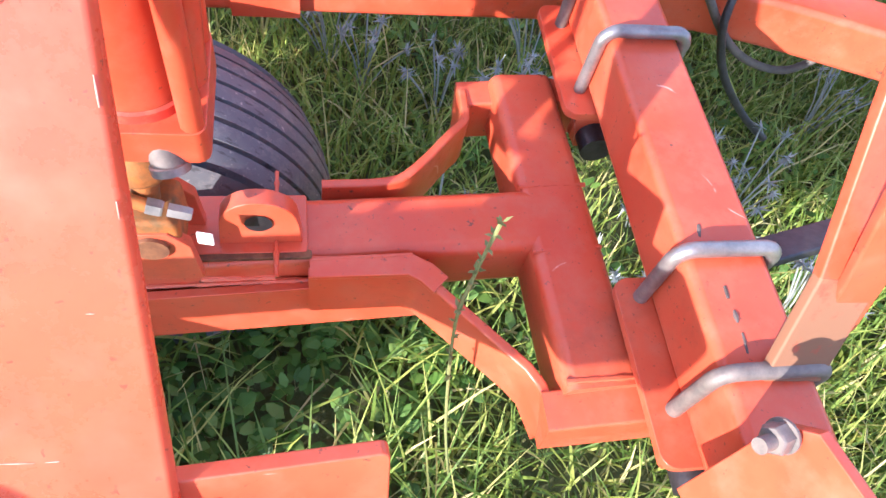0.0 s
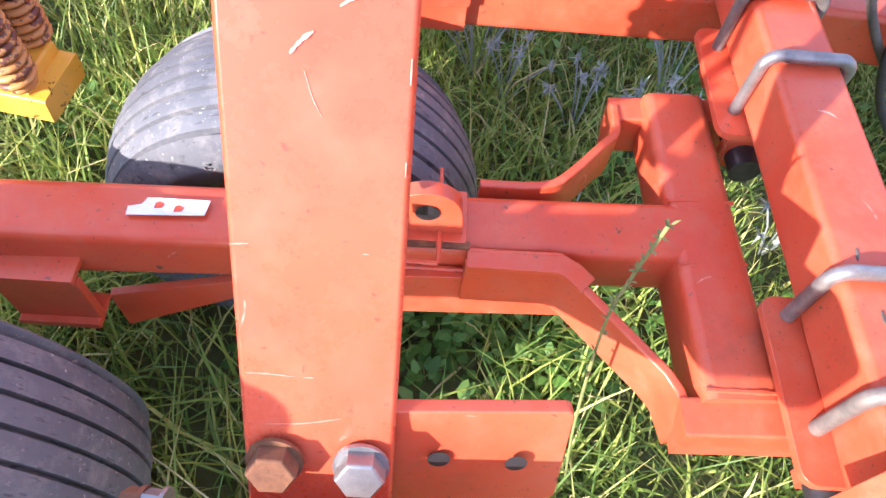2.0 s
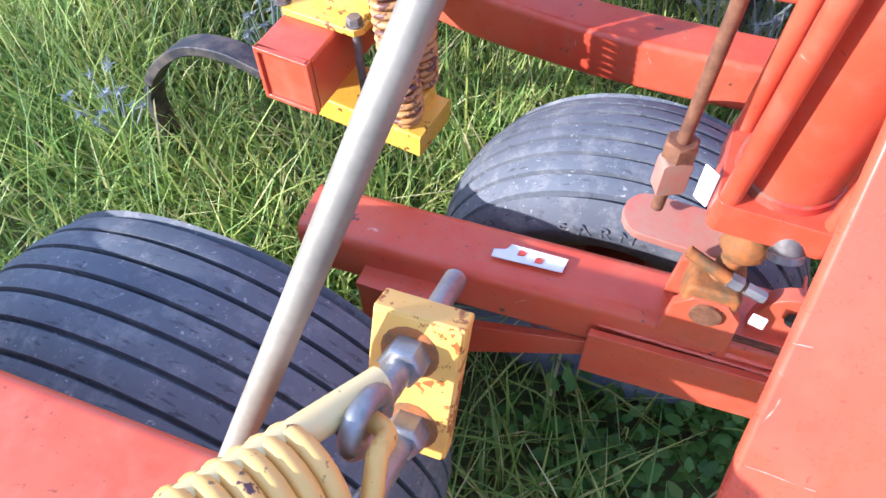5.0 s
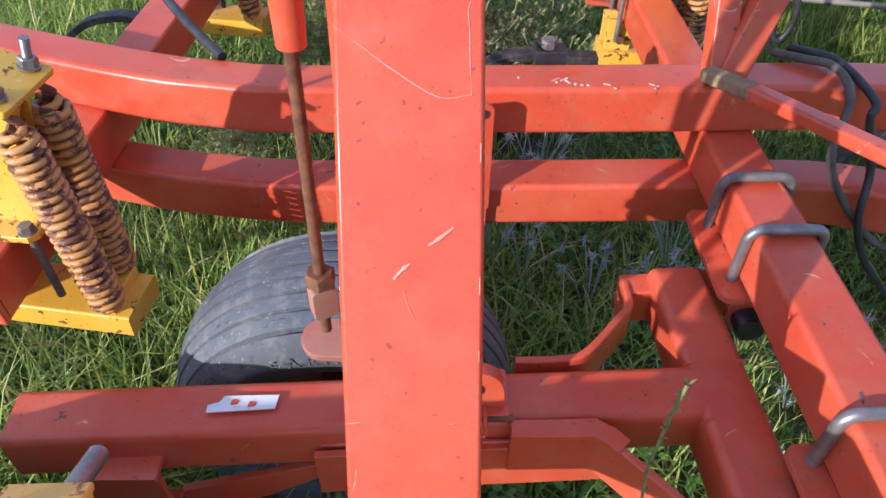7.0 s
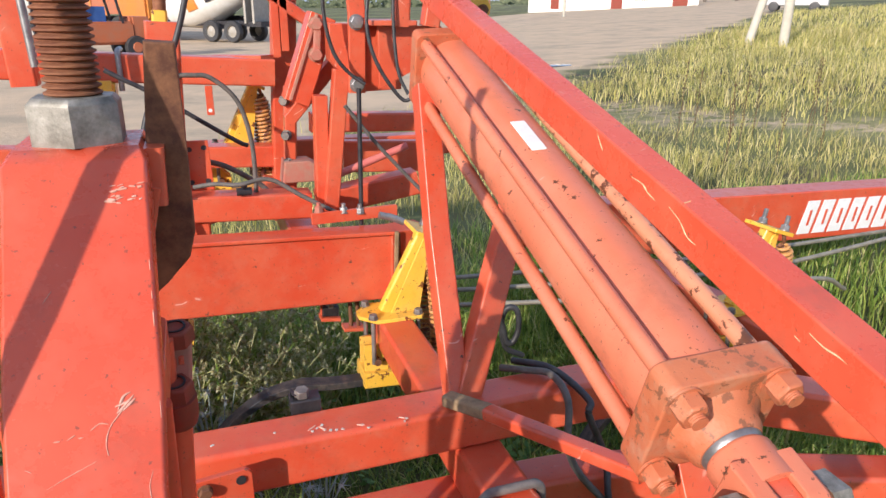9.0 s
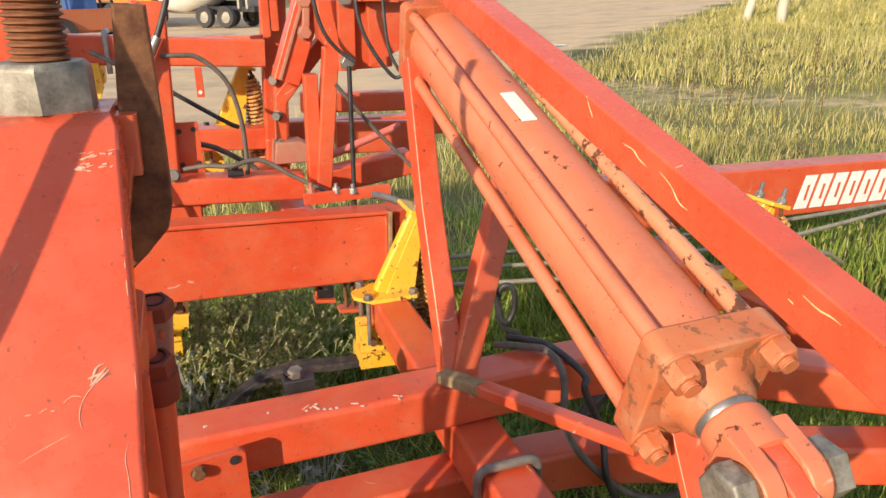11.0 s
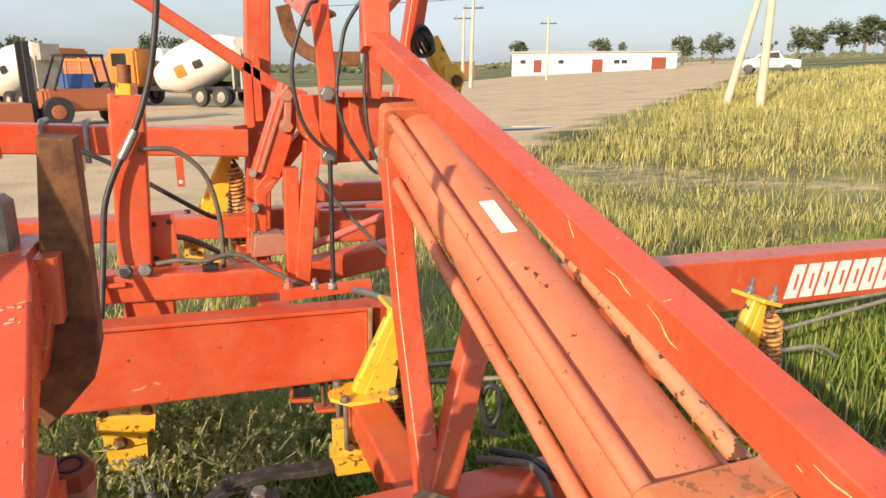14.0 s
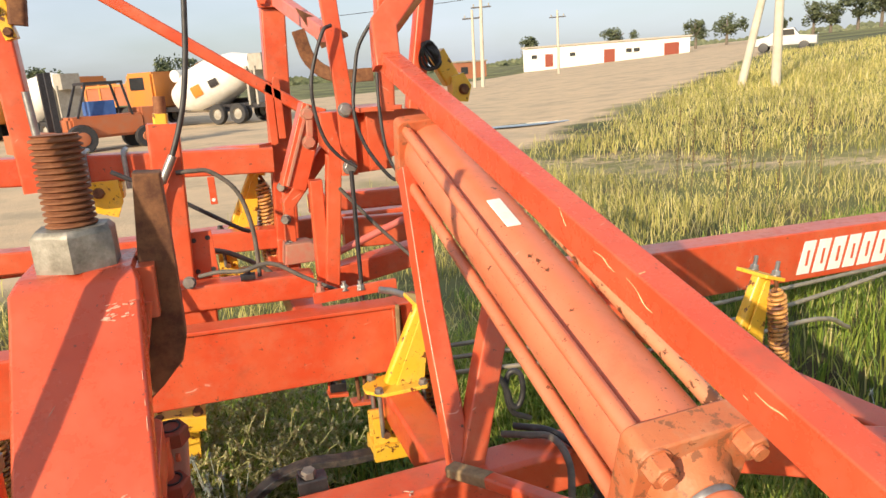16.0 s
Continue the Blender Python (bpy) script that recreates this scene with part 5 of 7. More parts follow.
hose([(-0.22, 2.4, 1.355), (-0.166, 2.4, 1.323), (-0.083, 2.4, 1.275), (0.131, 2.4, 1.13), (0.18, 2.42, 1.10)], 0.0075, "black hydraulic hose strung behind the upright")
hose([(0.02, 2.32, 1.08), (0.10, 2.35, 1.05), (0.20, 2.38, 0.98), (0.23, 2.38, 0.95)], 0.009, "grey hydraulic hose behind the foot plate", HOSEGREY)
hose([(0.00, 2.15, 1.035), (0.06, 2.13, 1.045), (0.128, 2.1, 1.045), (0.215, 2.1, 1.055), (0.309, 2.08, 1.0), (0.443, 2.05, 0.925)], 0.0068, "grey hydraulic hose lying on the low beam", HOSEGREY)
hose([(0.470, 2.07, 1.745), (0.438, 2.05, 1.723), (0.395, 2.05, 1.605), (0.392, 2.05, 1.511), (0.413, 2.05, 1.421), (0.452, 2.05, 1.366), (0.50, 2.04, 1.33)], 0.0055, "thin black hose along the mast")
hose([(0.63, 1.95, 1.80), (0.594, 1.96, 1.773), (0.530, 1.97, 1.69), (0.507, 1.97, 1.615), (0.490, 1.96, 1.495), (0.515, 1.95, 1.393), (0.578, 1.94, 1.300), (0.61, 1.93, 1.30)], 0.0055, "thin black hose looped over the cylinder base")
hose([(0.585, 1.98, 1.74), (0.570, 1.97, 1.60), (0.566, 1.96, 1.48), (0.575, 1.95, 1.37), (0.60, 1.94, 1.31)], 0.005, "thin black hose beside the pivot block")
hose([(0.45, 2.1, 1.263), (0.548, 2.1, 1.14), (0.658, 2.1, 1.017), (0.70, 2.08, 0.97)], 0.006, "thin dusty hose behind the link rod", HOSEGREY)
hose([(0.74, 1.70, 0.76), (0.80, 1.74, 0.70), (0.833, 1.75, 0.640), (0.845, 1.75, 0.590), (0.868, 1.75, 0.580), (0.886, 1.75, 0.625), (0.878, 1.75, 0.685), (0.850, 1.76, 0.692), (0.838, 1.77, 0.64), (0.86, 1.78, 0.55), (0.93, 1.80, 0.50)], 0.009, "black hydraulic hose looped behind the struts")
hose([(-0.95, 1.9, 0.80), (-0.72, 1.62, 0.83), (-0.55, 1.40, 0.79), (-0.46, 1.29, 0.772)], 0.010, "black hydraulic hose lying over the cross tube")
hose([(-0.22, 2.02, 1.10), (-0.215, 1.98, 0.98), (-0.20, 1.95, 0.80), (-0.16, 1.94, 0.74)], 0.009, "black hose dropping past the wide beam")
cl = thing("hose_coil", (0.73, 2.0, 1.60), "tangle of thin black hose on the rear post", "hose")
for k in range(5):
    pts = [(0.728 + 0.030 * math.cos(a + 0.7 * k) * (1 - 0.08 * k) + 0.004 * k, 1.955 + 0.006 * k + 0.012 * math.sin(2 * a), 1.640 + 0.040 * math.sin(a + 0.3 * k) * (1 - 0.06 * k)) for a in [2 * math.pi * i / 24 for i in range(25)]]
    rod("coil_turn", pts, 0.0042, BLACK, cl, "", 8)
yb = thing("yellow_bracket", (0.83, 2.1, 1.45), "chipped yellow folded bracket beyond the fold arm", "bracket")
tube("bracket_body", [(0.795, 2.1, 1.650), (0.845, 2.1, 1.560)], 0.055, 0.05, YELLOW, yb, up=(0, 1, 0), r=0.008)
plate("bracket_jaw", [(-0.03, -0.045), (0.02, -0.05), (0.035, 0.0), (0.01, 0.04), (-0.03, 0.03)], frame_of((0, -1, 0)), (0.860, 2.08, 1.545), 0.05, YELLOW, yb)
hex_bolt("bracket_bolt", (0.866, 2.052, 1.535), (0, -1, 0), 0.026, 0.012, RUST, yb)
yh = thing("yellow_clamp", (-0.29, 2.78, 1.20), "chipped yellow folded shank clamp under the cross tube", "bracket")
tube("clamp_body", [(-0.345, 2.75, 1.262), (-0.225, 2.75, 1.255)], 0.09, 0.06, YELLOW, yh, r=0.012)
plate("clamp_jaw", [(-0.05, -0.06), (0.02, -0.085), (0.045, -0.03), (0.04, 0.05), (-0.05, 0.05)], frame_of((0, -1, 0)), (-0.275, 2.70, 1.245), 0.02, YELLOW, yh)
hex_bolt("clamp_bolt", (-0.305, 2.69, 1.255), (0, -1, 0), 0.03, 0.016, RUST, yh)
yt = thing("yellow_clamp", (-0.44, 2.5, 1.80), "chipped yellow folded shank clamp high on the post", "bracket")
tube("clamp_body", [(-0.470, 2.49, 1.895), (-0.455, 2.49, 1.835)], 0.09, 0.06, YELLOW, yt, up=(0, 1, 0), r=0.008)
tube("clamp_leg", [(-0.445, 2.48, 1.845), (-0.428, 2.48, 1.775)], 0.035, 0.05, YELLOW, yt, up=(0, 1, 0), r=0.006)
tube("clamp_share", [(-0.425, 2.47, 1.955), (-0.395, 2.47, 1.885), (-0.405, 2.47, 1.815)], 0.05, 0.05, RUST, yt, "rusty clamp share", up=(0, 1, 0), r=0.012)
hex_bolt("clamp_bolt", (-0.458, 2.458, 1.86), (0, -1, 0), 0.026, 0.012, RUST, yt)
hex_bolt("clamp_bolt", (-0.432, 2.452, 1.795), (0, -1, 0), 0.022, 0.012, RUST, yt)
sh = thing("shank_clamp", (0.185, 1.31, 0.72), "small dark steel clamp with a square nut on a red foot", "clamp")
hex_bolt("clamp_nut", (0.177, 1.305, 0.786), (0, -0.15, 1), 0.027, 0.016, DARKZINC, sh, washer=False)
tube("clamp_block", [(0.152, 1.312, 0.764), (0.213, 1.312, 0.764)], 0.042, 0.034, DARKSTEEL, sh, r=0.005)
plate("clamp_ear", oblong(0.018, 0.050), frame_of((-1, -0.2, 0)), (0.160, 1.310, 0.768), 0.008, DARKSTEEL, sh)
tube("clamp_foot", [(0.186, 1.300, 0.69), (0.186, 1.300, 0.748)], 0.060, 0.03, RED, sh, up=(0, 1, 0), r=0.003)
# the small clip and u-bolt foot under the wide beam
tube("beam_clip", [(0.338, 2.075, 0.598), (0.400, 2.075, 0.590)], 0.05, 0.012, RED, FA, r=0.002)
clip2 = tube("clip_block", [(0.346, 2.075, 0.622), (0.396, 2.075, 0.617)], 0.04, 0.034, DARKSTEEL, FA, "rusty dark clip block", r=0.005)
hex_bolt("clip_nut", (0.372, 2.065, 0.636), (0, -0.2, 1), 0.024, 0.014, STEEL, clip2, washer=False)
tube("clip_hanger", [(0.352, 2.085, 0.604), (0.352, 2.085, 0.72)], 0.022, 0.02, RED, FA, up=(0, 1, 0), r=0.003)
for x in (0.437, 0.461):
    rod("clip_stud", [(x, 2.08, 0.72), (x + 0.002, 2.08, 0.54)], 0.007, RUST, FA, "rusty threaded stud", 10)
tube("stud_foot", [(0.412, 2.08, 0.548), (0.480, 2.08, 0.541)], 0.05, 0.012, RED, FA, r=0.002)
# yellow shank bracket hanging under the wide beam
yu = thing("yellow_clamp", (-0.13, 2.2, 0.5), "chipped yellow folded shank clamp hanging under the wide beam", "bracket")
ub = tube("clamp_body", [(-0.205, 2.20, 0.57), (-0.05, 2.20, 0.55)], 0.11, 0.055, YELLOW, yu, r=0.008)
for dy in (-0.035, 0.035):
    plate("clamp_cheek", [(-0.065, 0.03), (0.06, 0.03), (0.055, -0.10), (0.02, -0.14), (-0.05, -0.12)], frame_of((0, -1, 0)), (-0.135, 2.20 + dy, 0.535), 0.012, YELLOW, yu)
for x in (-0.185, -0.07):
    rod("clamp_stud", [(x, 2.20, 0.56), (x, 2.20, 0.80)], 0.008, RUST, yu, "rusty threaded stud", 10)
    hex_bolt("stud_nut", (x, 2.16, 0.585), (0, -0.2, 1), 0.026, 0.014, RUST, yu)
hex_bolt("clamp_bolt", (-0.15, 2.158, 0.50), (0, -1, 0), 0.03, 0.016, RUST, yu)

# ---- stickers on the beam ----
st = thing("beam_sticker", (-0.33, 0.64, 0.545), "torn white sticker with dark marks on the axle beam", "sticker")
zc = 0.5478
plate("sticker_sheet", [(-0.052, -0.014), (0.048, -0.012), (0.052, 0.012), (-0.03, 0.014), (-0.034, 0.002), (-0.052, 0.0)], frame_of((0.012, 0, 1), (-0.05, 1, 0)), (-0.335, 0.646, zc), 0.0015, WHITE, st)
for k in (-0.012, 0.014):
    plate("torn_hole", [(-0.006, -0.005), (0.004, -0.004), (0.006, 0.002), (0.0, 0.005), (-0.005, 0.003)], frame_of((0.012, 0, 1), (-0.05, 1, 0)), (-0.335 + k, 0.646 - k * 0.15, zc + 0.0012), 0.001, RED, st, "torn hole with red paint showing")

# ---- grass and weeds ----
def leaf_material(name, cols, translucent=0.35):
    m, nt, b = nodes_of(name)
    g = nt.nodes.new("ShaderNodeNewGeometry")
    cr = nt.nodes.new("ShaderNodeValToRGB")
    cr.color_ramp.interpolation = "LINEAR"
    while len(cr.color_ramp.elements) < len(cols):
        cr.color_ramp.elements.new(0.5)
    for i, (p, c) in enumerate(cols):
        cr.color_ramp.elements[i].position = p
        cr.color_ramp.elements[i].color = (*c, 1)
    nt.links.new(g.outputs["Random Per Island"], cr.inputs[0])
    patch = ramp(nt, noise_tex(nt, 0.9, 5.0, 0.65), 0.38, 0.66)
    hue = nt.nodes.new("ShaderNodeHueSaturation")
    nt.links.new(cr.outputs[0], hue.inputs["Color"])
    vr = nt.nodes.new("ShaderNodeMapRange")
    vr.inputs[3].default_value, vr.inputs[4].default_value = 0.72, 1.3
    nt.links.new(patch, vr.inputs[0])
    nt.links.new(vr.outputs[0], hue.inputs["Value"])
    cr = hue
    nt.links.new(cr.outputs[0], b.inputs["Base Color"])
    b.inputs["Roughness"].default_value = 0.55
    tr = nt.nodes.new("ShaderNodeBsdfTranslucent")
    nt.links.new(cr.outputs[0], tr.inputs[0])
    ms = nt.nodes.new("ShaderNodeMixShader")
    ms.inputs[0].default_value = translucent
    nt.links.new(b.outputs[0], ms.inputs[1])
    nt.links.new(tr.outputs[0], ms.inputs[2])
    nt.links.new(ms.outputs[0], nt.nodes["Material Output"].inputs[0])
    return m


GRASS = leaf_material("grass_blades", [(0.0, (0.10, 0.18, 0.028)), (0.45, (0.24, 0.35, 0.055)), (0.8, (0.42, 0.47, 0.095)), (0.93, (0.52, 0.50, 0.17)), (1.0, (0.66, 0.58, 0.29))])
DRYGRASS = leaf_material("field_grass", [(0.0, (0.24, 0.26, 0.06)), (0.4, (0.53, 0.48, 0.14)), (0.8, (0.70, 0.59, 0.23)), (1.0, (0.76, 0.66, 0.36))])
LEAF = leaf_material("broad_leaves", [(0.0, (0.06, 0.14, 0.022)), (0.6, (0.12, 0.25, 0.035)), (1.0, (0.21, 0.33, 0.07))])
THISTLE = leaf_material("grey_weed", [(0.0, (0.22, 0.26, 0.22)), (0.6, (0.33, 0.37, 0.38)), (1.0, (0.42, 0.44, 0.36))], 0.2)
# tree greens lightened: the haze of distance is mixed into the leaf colour
TREELEAF = leaf_material("tree_leaves", [(0.0, (0.08, 0.10, 0.055)), (0.6, (0.13, 0.16, 0.085)), (1.0, (0.19, 0.21, 0.11))], 0.25)


def blades(name, xy, h, w, bend, mat, label, category, tip=0.12):
    """Many tapering curved blades as one mesh. xy, h, w, bend: arrays."""
    n = len(xy)
    rng = np.random.default_rng(len(name) * 7 + n)
    az = rng.uniform(0, 2 * np.pi, n)
    h = h * np.array([0.55 + 0.9 * max(0.0, 0.5 + noise.noise((x * 0.8, y * 0.8, 7.0))) for x, y in xy])
    tw = az + np.pi / 2 + rng.normal(0, 0.4, n)
    levels = np.array([0.0, 0.4, 0.75, 1.0])
    width = np.array([0.75, 1.0, 0.7, tip])
    V = np.zeros((n, 8, 3))
    gz = np.array([ground_z(x, y) for x, y in xy]) - 0.01
    for i, (l, wd) in enumerate(zip(levels, width)):
        cx = xy[:, 0] + np.cos(az) * bend * h * l ** 2
        cy = xy[:, 1] + np.sin(az) * bend * h * l ** 2
        cz = gz + h * l * np.sqrt(np.maximum(0.15, 1 - (bend * l) ** 2 * 0.6))
        dx, dy = np.cos(tw) * w * wd / 2, np.sin(tw) * w * wd / 2
        V[:, 2 * i] = np.stack([cx - dx, cy - dy, cz], 1)
        V[:, 2 * i + 1] = np.stack([cx + dx, cy + dy, cz], 1)
    base = np.arange(n)[:, None, None] * 8
    quad = np.array([[0, 1, 3, 2], [2, 3, 5, 4], [4, 5, 7, 6]])[None]
    faces = (base + quad).reshape(-1)
    me = bpy.data.meshes.new(name)
    me.vertices.add(n * 8)
    me.vertices.foreach_set("co", V.reshape(-1))
    me.loops.add(len(faces))
    me.loops.foreach_set("vertex_index", faces)
    me.polygons.add(n * 3)
    me.polygons.foreach_set("loop_start", np.arange(0, n * 12, 4))
    me.polygons.foreach_set("loop_total", np.full(n * 3, 4))
    me.update()
    me.validate()
    ob = link_mesh(name, me, mat)
    return tagged(ob, label, category, kind="stuff")


rng = np.random.default_rng(5)


def scatter(x0, x1, y0, y1, n, clump=0.0):
    p = np.stack([rng.uniform(x0, x1, n), rng.uniform(y0, y1, n)], 1)
    if clump:
        keep = np.array([noise.noise((x * 1.6, y * 1.6, 3.0)) > rng.uniform(-0.9, 0.25) for x, y in p])
        p = p[keep]
    return p


def off_soil(p, k=0.0):
    """Leave the bare patch of earth by the wheels thin."""
    d = np.hypot((p[:, 0] - 0.02) / 0.22, (p[:, 1] - 0.60) / 0.15)
    return p[d > rng.uniform(0.5, 1.2, len(p))]


p = off_soil(scatter(-2.8, 2.6, 0.1, 3.6, 105000, 1.0))
n = len(p)
blades("short_grass", p, rng.uniform(0.05, 0.19, n), rng.uniform(0.003, 0.0085, n), rng.uniform(0.15, 1.05, n), GRASS, "dense green meadow grass under the implement", "grass")
p = off_soil(scatter(-2.2, 2.4, 0.1, 3.2, 9000, 1.0))
n = len(p)
blades("tall_grass", p, rng.uniform(0.16, 0.34, n), rng.uniform(0.003, 0.006, n), rng.uniform(0.3, 0.95, n), GRASS, "long bent grass stalks among the frame", "grass")
def off_track(p, limit):
    """Keep plants off the sandy track, with a ragged edge."""
    d = -0.659 * p[:, 0] + 0.747 * p[:, 1]
    return p[(d < limit + rng.normal(0, 0.5, len(p))) | (p[:, 1] < 5.8 + rng.normal(0, 0.4, len(p)))]


p = off_track(scatter(-6, 11, 3.2, 14, 90000, 1.0), 4.9)
s = 0.836 * p[:, 0] + 0.55 * p[:, 1]
p = p[(s < 9.2 + rng.normal(0, 0.4, len(p))) | (rng.uniform(0, 1, len(p)) < 0.12)]
n = len(p)
blades("meadow_grass", p, rng.uniform(0.07, 0.22, n), rng.uniform(0.004, 0.009, n), rng.uniform(0.15, 0.95, n), DRYGRASS, "yellow-green meadow grass beyond the implement", "grass")
p = scatter(1.6, 8, 0.0, 4.5, 26000, 1.0)
n = len(p)
blades("side_grass", p, rng.uniform(0.10, 0.32, n), rng.uniform(0.005, 0.011, n), rng.uniform(0.1, 0.7, n), GRASS, "tall green grass beside the wing beam", "grass")
p = off_track(scatter(4, 26, 2, 26, 95000, 1.0), 4.6)
p = p[(0.836 * p[:, 0] + 0.55 * p[:, 1] > 11.1 + rng.normal(0, 0.4, len(p)))]
n = len(p)
blades("near_field_grass", p, rng.uniform(0.10, 0.30, n), rng.uniform(0.007, 0.016, n), rng.uniform(0.2, 0.95, n), DRYGRASS, "dry yellow grass on the field beside the track", "grass")
p = off_track(scatter(14, 60, 4, 44, 45000, 1.0), 4.4)
p = p[np.hypot(p[:, 0], p[:, 1]) > 22]
n = len(p)
blades("field_grass", p, rng.uniform(0.15, 0.36, n), rng.uniform(0.016, 0.04, n), rng.uniform(0.1, 0.6, n), DRYGRASS, "rough dry field grass beside the track", "grass")


p = np.concatenate([scatter(-7, -2.7, -4, 6, 26000, 1.0), scatter(-2.8, 9, -4, 0.15, 30000, 1.0)])
n = len(p)
blades("outer_grass", p, rng.uniform(0.05, 0.20, n), rng.uniform(0.006, 0.014, n), rng.uniform(0.15, 1.0, n), GRASS, "rough meadow grass round the implement", "grass")


def leafy(name, centres, size, count, mat, label, category, flat=0.4, kind="stuff"):
    """Small broad leaves in rosettes or clumps: one mesh."""
    vs, fs = [], []
    r = random.Random(len(centres) + count)
    for cx, cy, cz, s in centres:
        for _ in range(count):
            a, el = r.uniform(0, 6.28), r.uniform(-0.2, 1.1)
            d = Vector((math.cos(a) * math.cos(el), math.sin(a) * math.cos(el), math.sin(el) * flat + 0.1))
            c = Vector((cx, cy, cz)) + d * s * r.uniform(0.25, 1.0)
            l = size * r.uniform(0.6, 1.3)
            u = d.normalized()
            side = u.cross(Vector((r.uniform(-0.4, 0.4), r.uniform(-0.4, 0.4), 1))).normalized()
            nrm = side.cross(u)
            i = len(vs)
            vs += [c, c + u * l * 0.35 + side * l * 0.3 + nrm * l * 0.06, c + u * l * 0.8 + side * l * 0.2, c + u * l, c + u * l * 0.8 - side * l * 0.2, c + u * l * 0.35 - side * l * 0.3 + nrm * l * 0.06]
            fs.append((i, i + 1, i + 2, i + 3, i + 4, i + 5))
    me = bpy.data.meshes.new(name)
    me.from_pydata([tuple(v) for v in vs], [], fs)
    return tagged(link_mesh(name, me, mat), label, category, kind=kind)


R = random.Random(11)
cs = [(R.uniform(-0.25, 0.35), R.uniform(0.5, 0.85), 0.05, 0.10) for _ in range(26)] + [(R.uniform(-1.9, 2.2), R.uniform(0.3, 3.0), 0.03, 0.11) for _ in range(150)]
leafy("clover_leaves", cs, 0.035, 22, LEAF, "broad green weed leaves between the grass", "weeds")
# grey-blue thistles with small round heads
def thistle(x, y, h, heads, seed):
    mat, label = THISTLE, "pale grey-blue prickly wild flower among the grass"
    r = random.Random(seed)
    t = thing("sea_holly", (x, y, 0), label, "weed", "prickly weeds")
    bm = bmesh.new()
    tips = []
    for k in range(heads):
        a, lean = r.uniform(0, 6.28), r.uniform(0.1, 0.55)
        top = Vector((x + math.cos(a) * lean * h * 0.8, y + math.sin(a) * lean * h * 0.8, h * r.uniform(0.65, 1.05)))
        mid = Vector((x, y, 0)).lerp(top, 0.5) + Vector((0, 0, 0.08 * h))
        sweep(bm, round_profile(0.0022, 5), [(x, y, -0.02), mid, top], (0.1, 0.2, 1))
        tips.append(top)
    tagged(part("stem", bm, mat, t), kind="stuff")
    vs, fs = [], []
    for p_ in tips:
        for _ in range(16):
            d = Vector((r.gauss(0, 1), r.gauss(0, 1), r.gauss(0, 0.7))).normalized()
            s = d.cross(Vector((0.3, 0.2, 1))).normalized() * 0.0035
            l = r.uniform(0.012, 0.032)
            i = len(vs)
            vs += [p_ + s, p_ - s, p_ + d * l]
            fs.append((i, i + 1, i + 2))
    me = bpy.data.meshes.new("flower")
    me.from_pydata([tuple(v) for v in vs], [], fs)
    tagged(link_mesh("flower", me, mat, t), kind="stuff")


for i, (x, y, h, k) in enumerate(((0.37, 1.32, 0.20, 9), (0.52, 1.26, 0.28, 10), (0.30, 0.88, 0.30, 7), (0.62, 1.45, 0.3, 9), (0.85, 0.75, 0.25, 12), (0.98, 0.95, 0.30, 12), (0.80, 1.0, 0.2, 9), (1.05, 0.7, 0.28, 10), (-1.25, 1.35, 0.28, 12), (-1.5, 1.0, 0.25, 11), (-1.05, 1.75, 0.3, 10), (-1.65, 1.6, 0.3, 12), (0.02, 1.72, 0.42, 14), (-0.12, 1.85, 0.46, 16), (0.18, 1.65, 0.35, 12), (-0.02, 2.0, 0.5, 14), (0.28, 1.8, 0.32, 10), (0.12, 1.5, 0.25, 9), (0.62, 0.78, 0.22, 7), (2.3, 1.6, 0.3, 9), (2.9, 1.9, 0.35, 9), (1.35, 1.25, 0.3, 9), (0.2, 1.42, 0.22, 8))):
    thistle(x, y, h, k, 40 + i)
PALESTEM = leaf_material("pale_weed_stem", [(0.0, (0.36, 0.40, 0.15)), (1.0, (0.60, 0.56, 0.28))], 0.3)
PALEHEAD = leaf_material("pale_weed_head", [(0.0, (0.50, 0.52, 0.26)), (0.6, (0.66, 0.64, 0.38)), (1.0, (0.80, 0.76, 0.52))], 0.45)


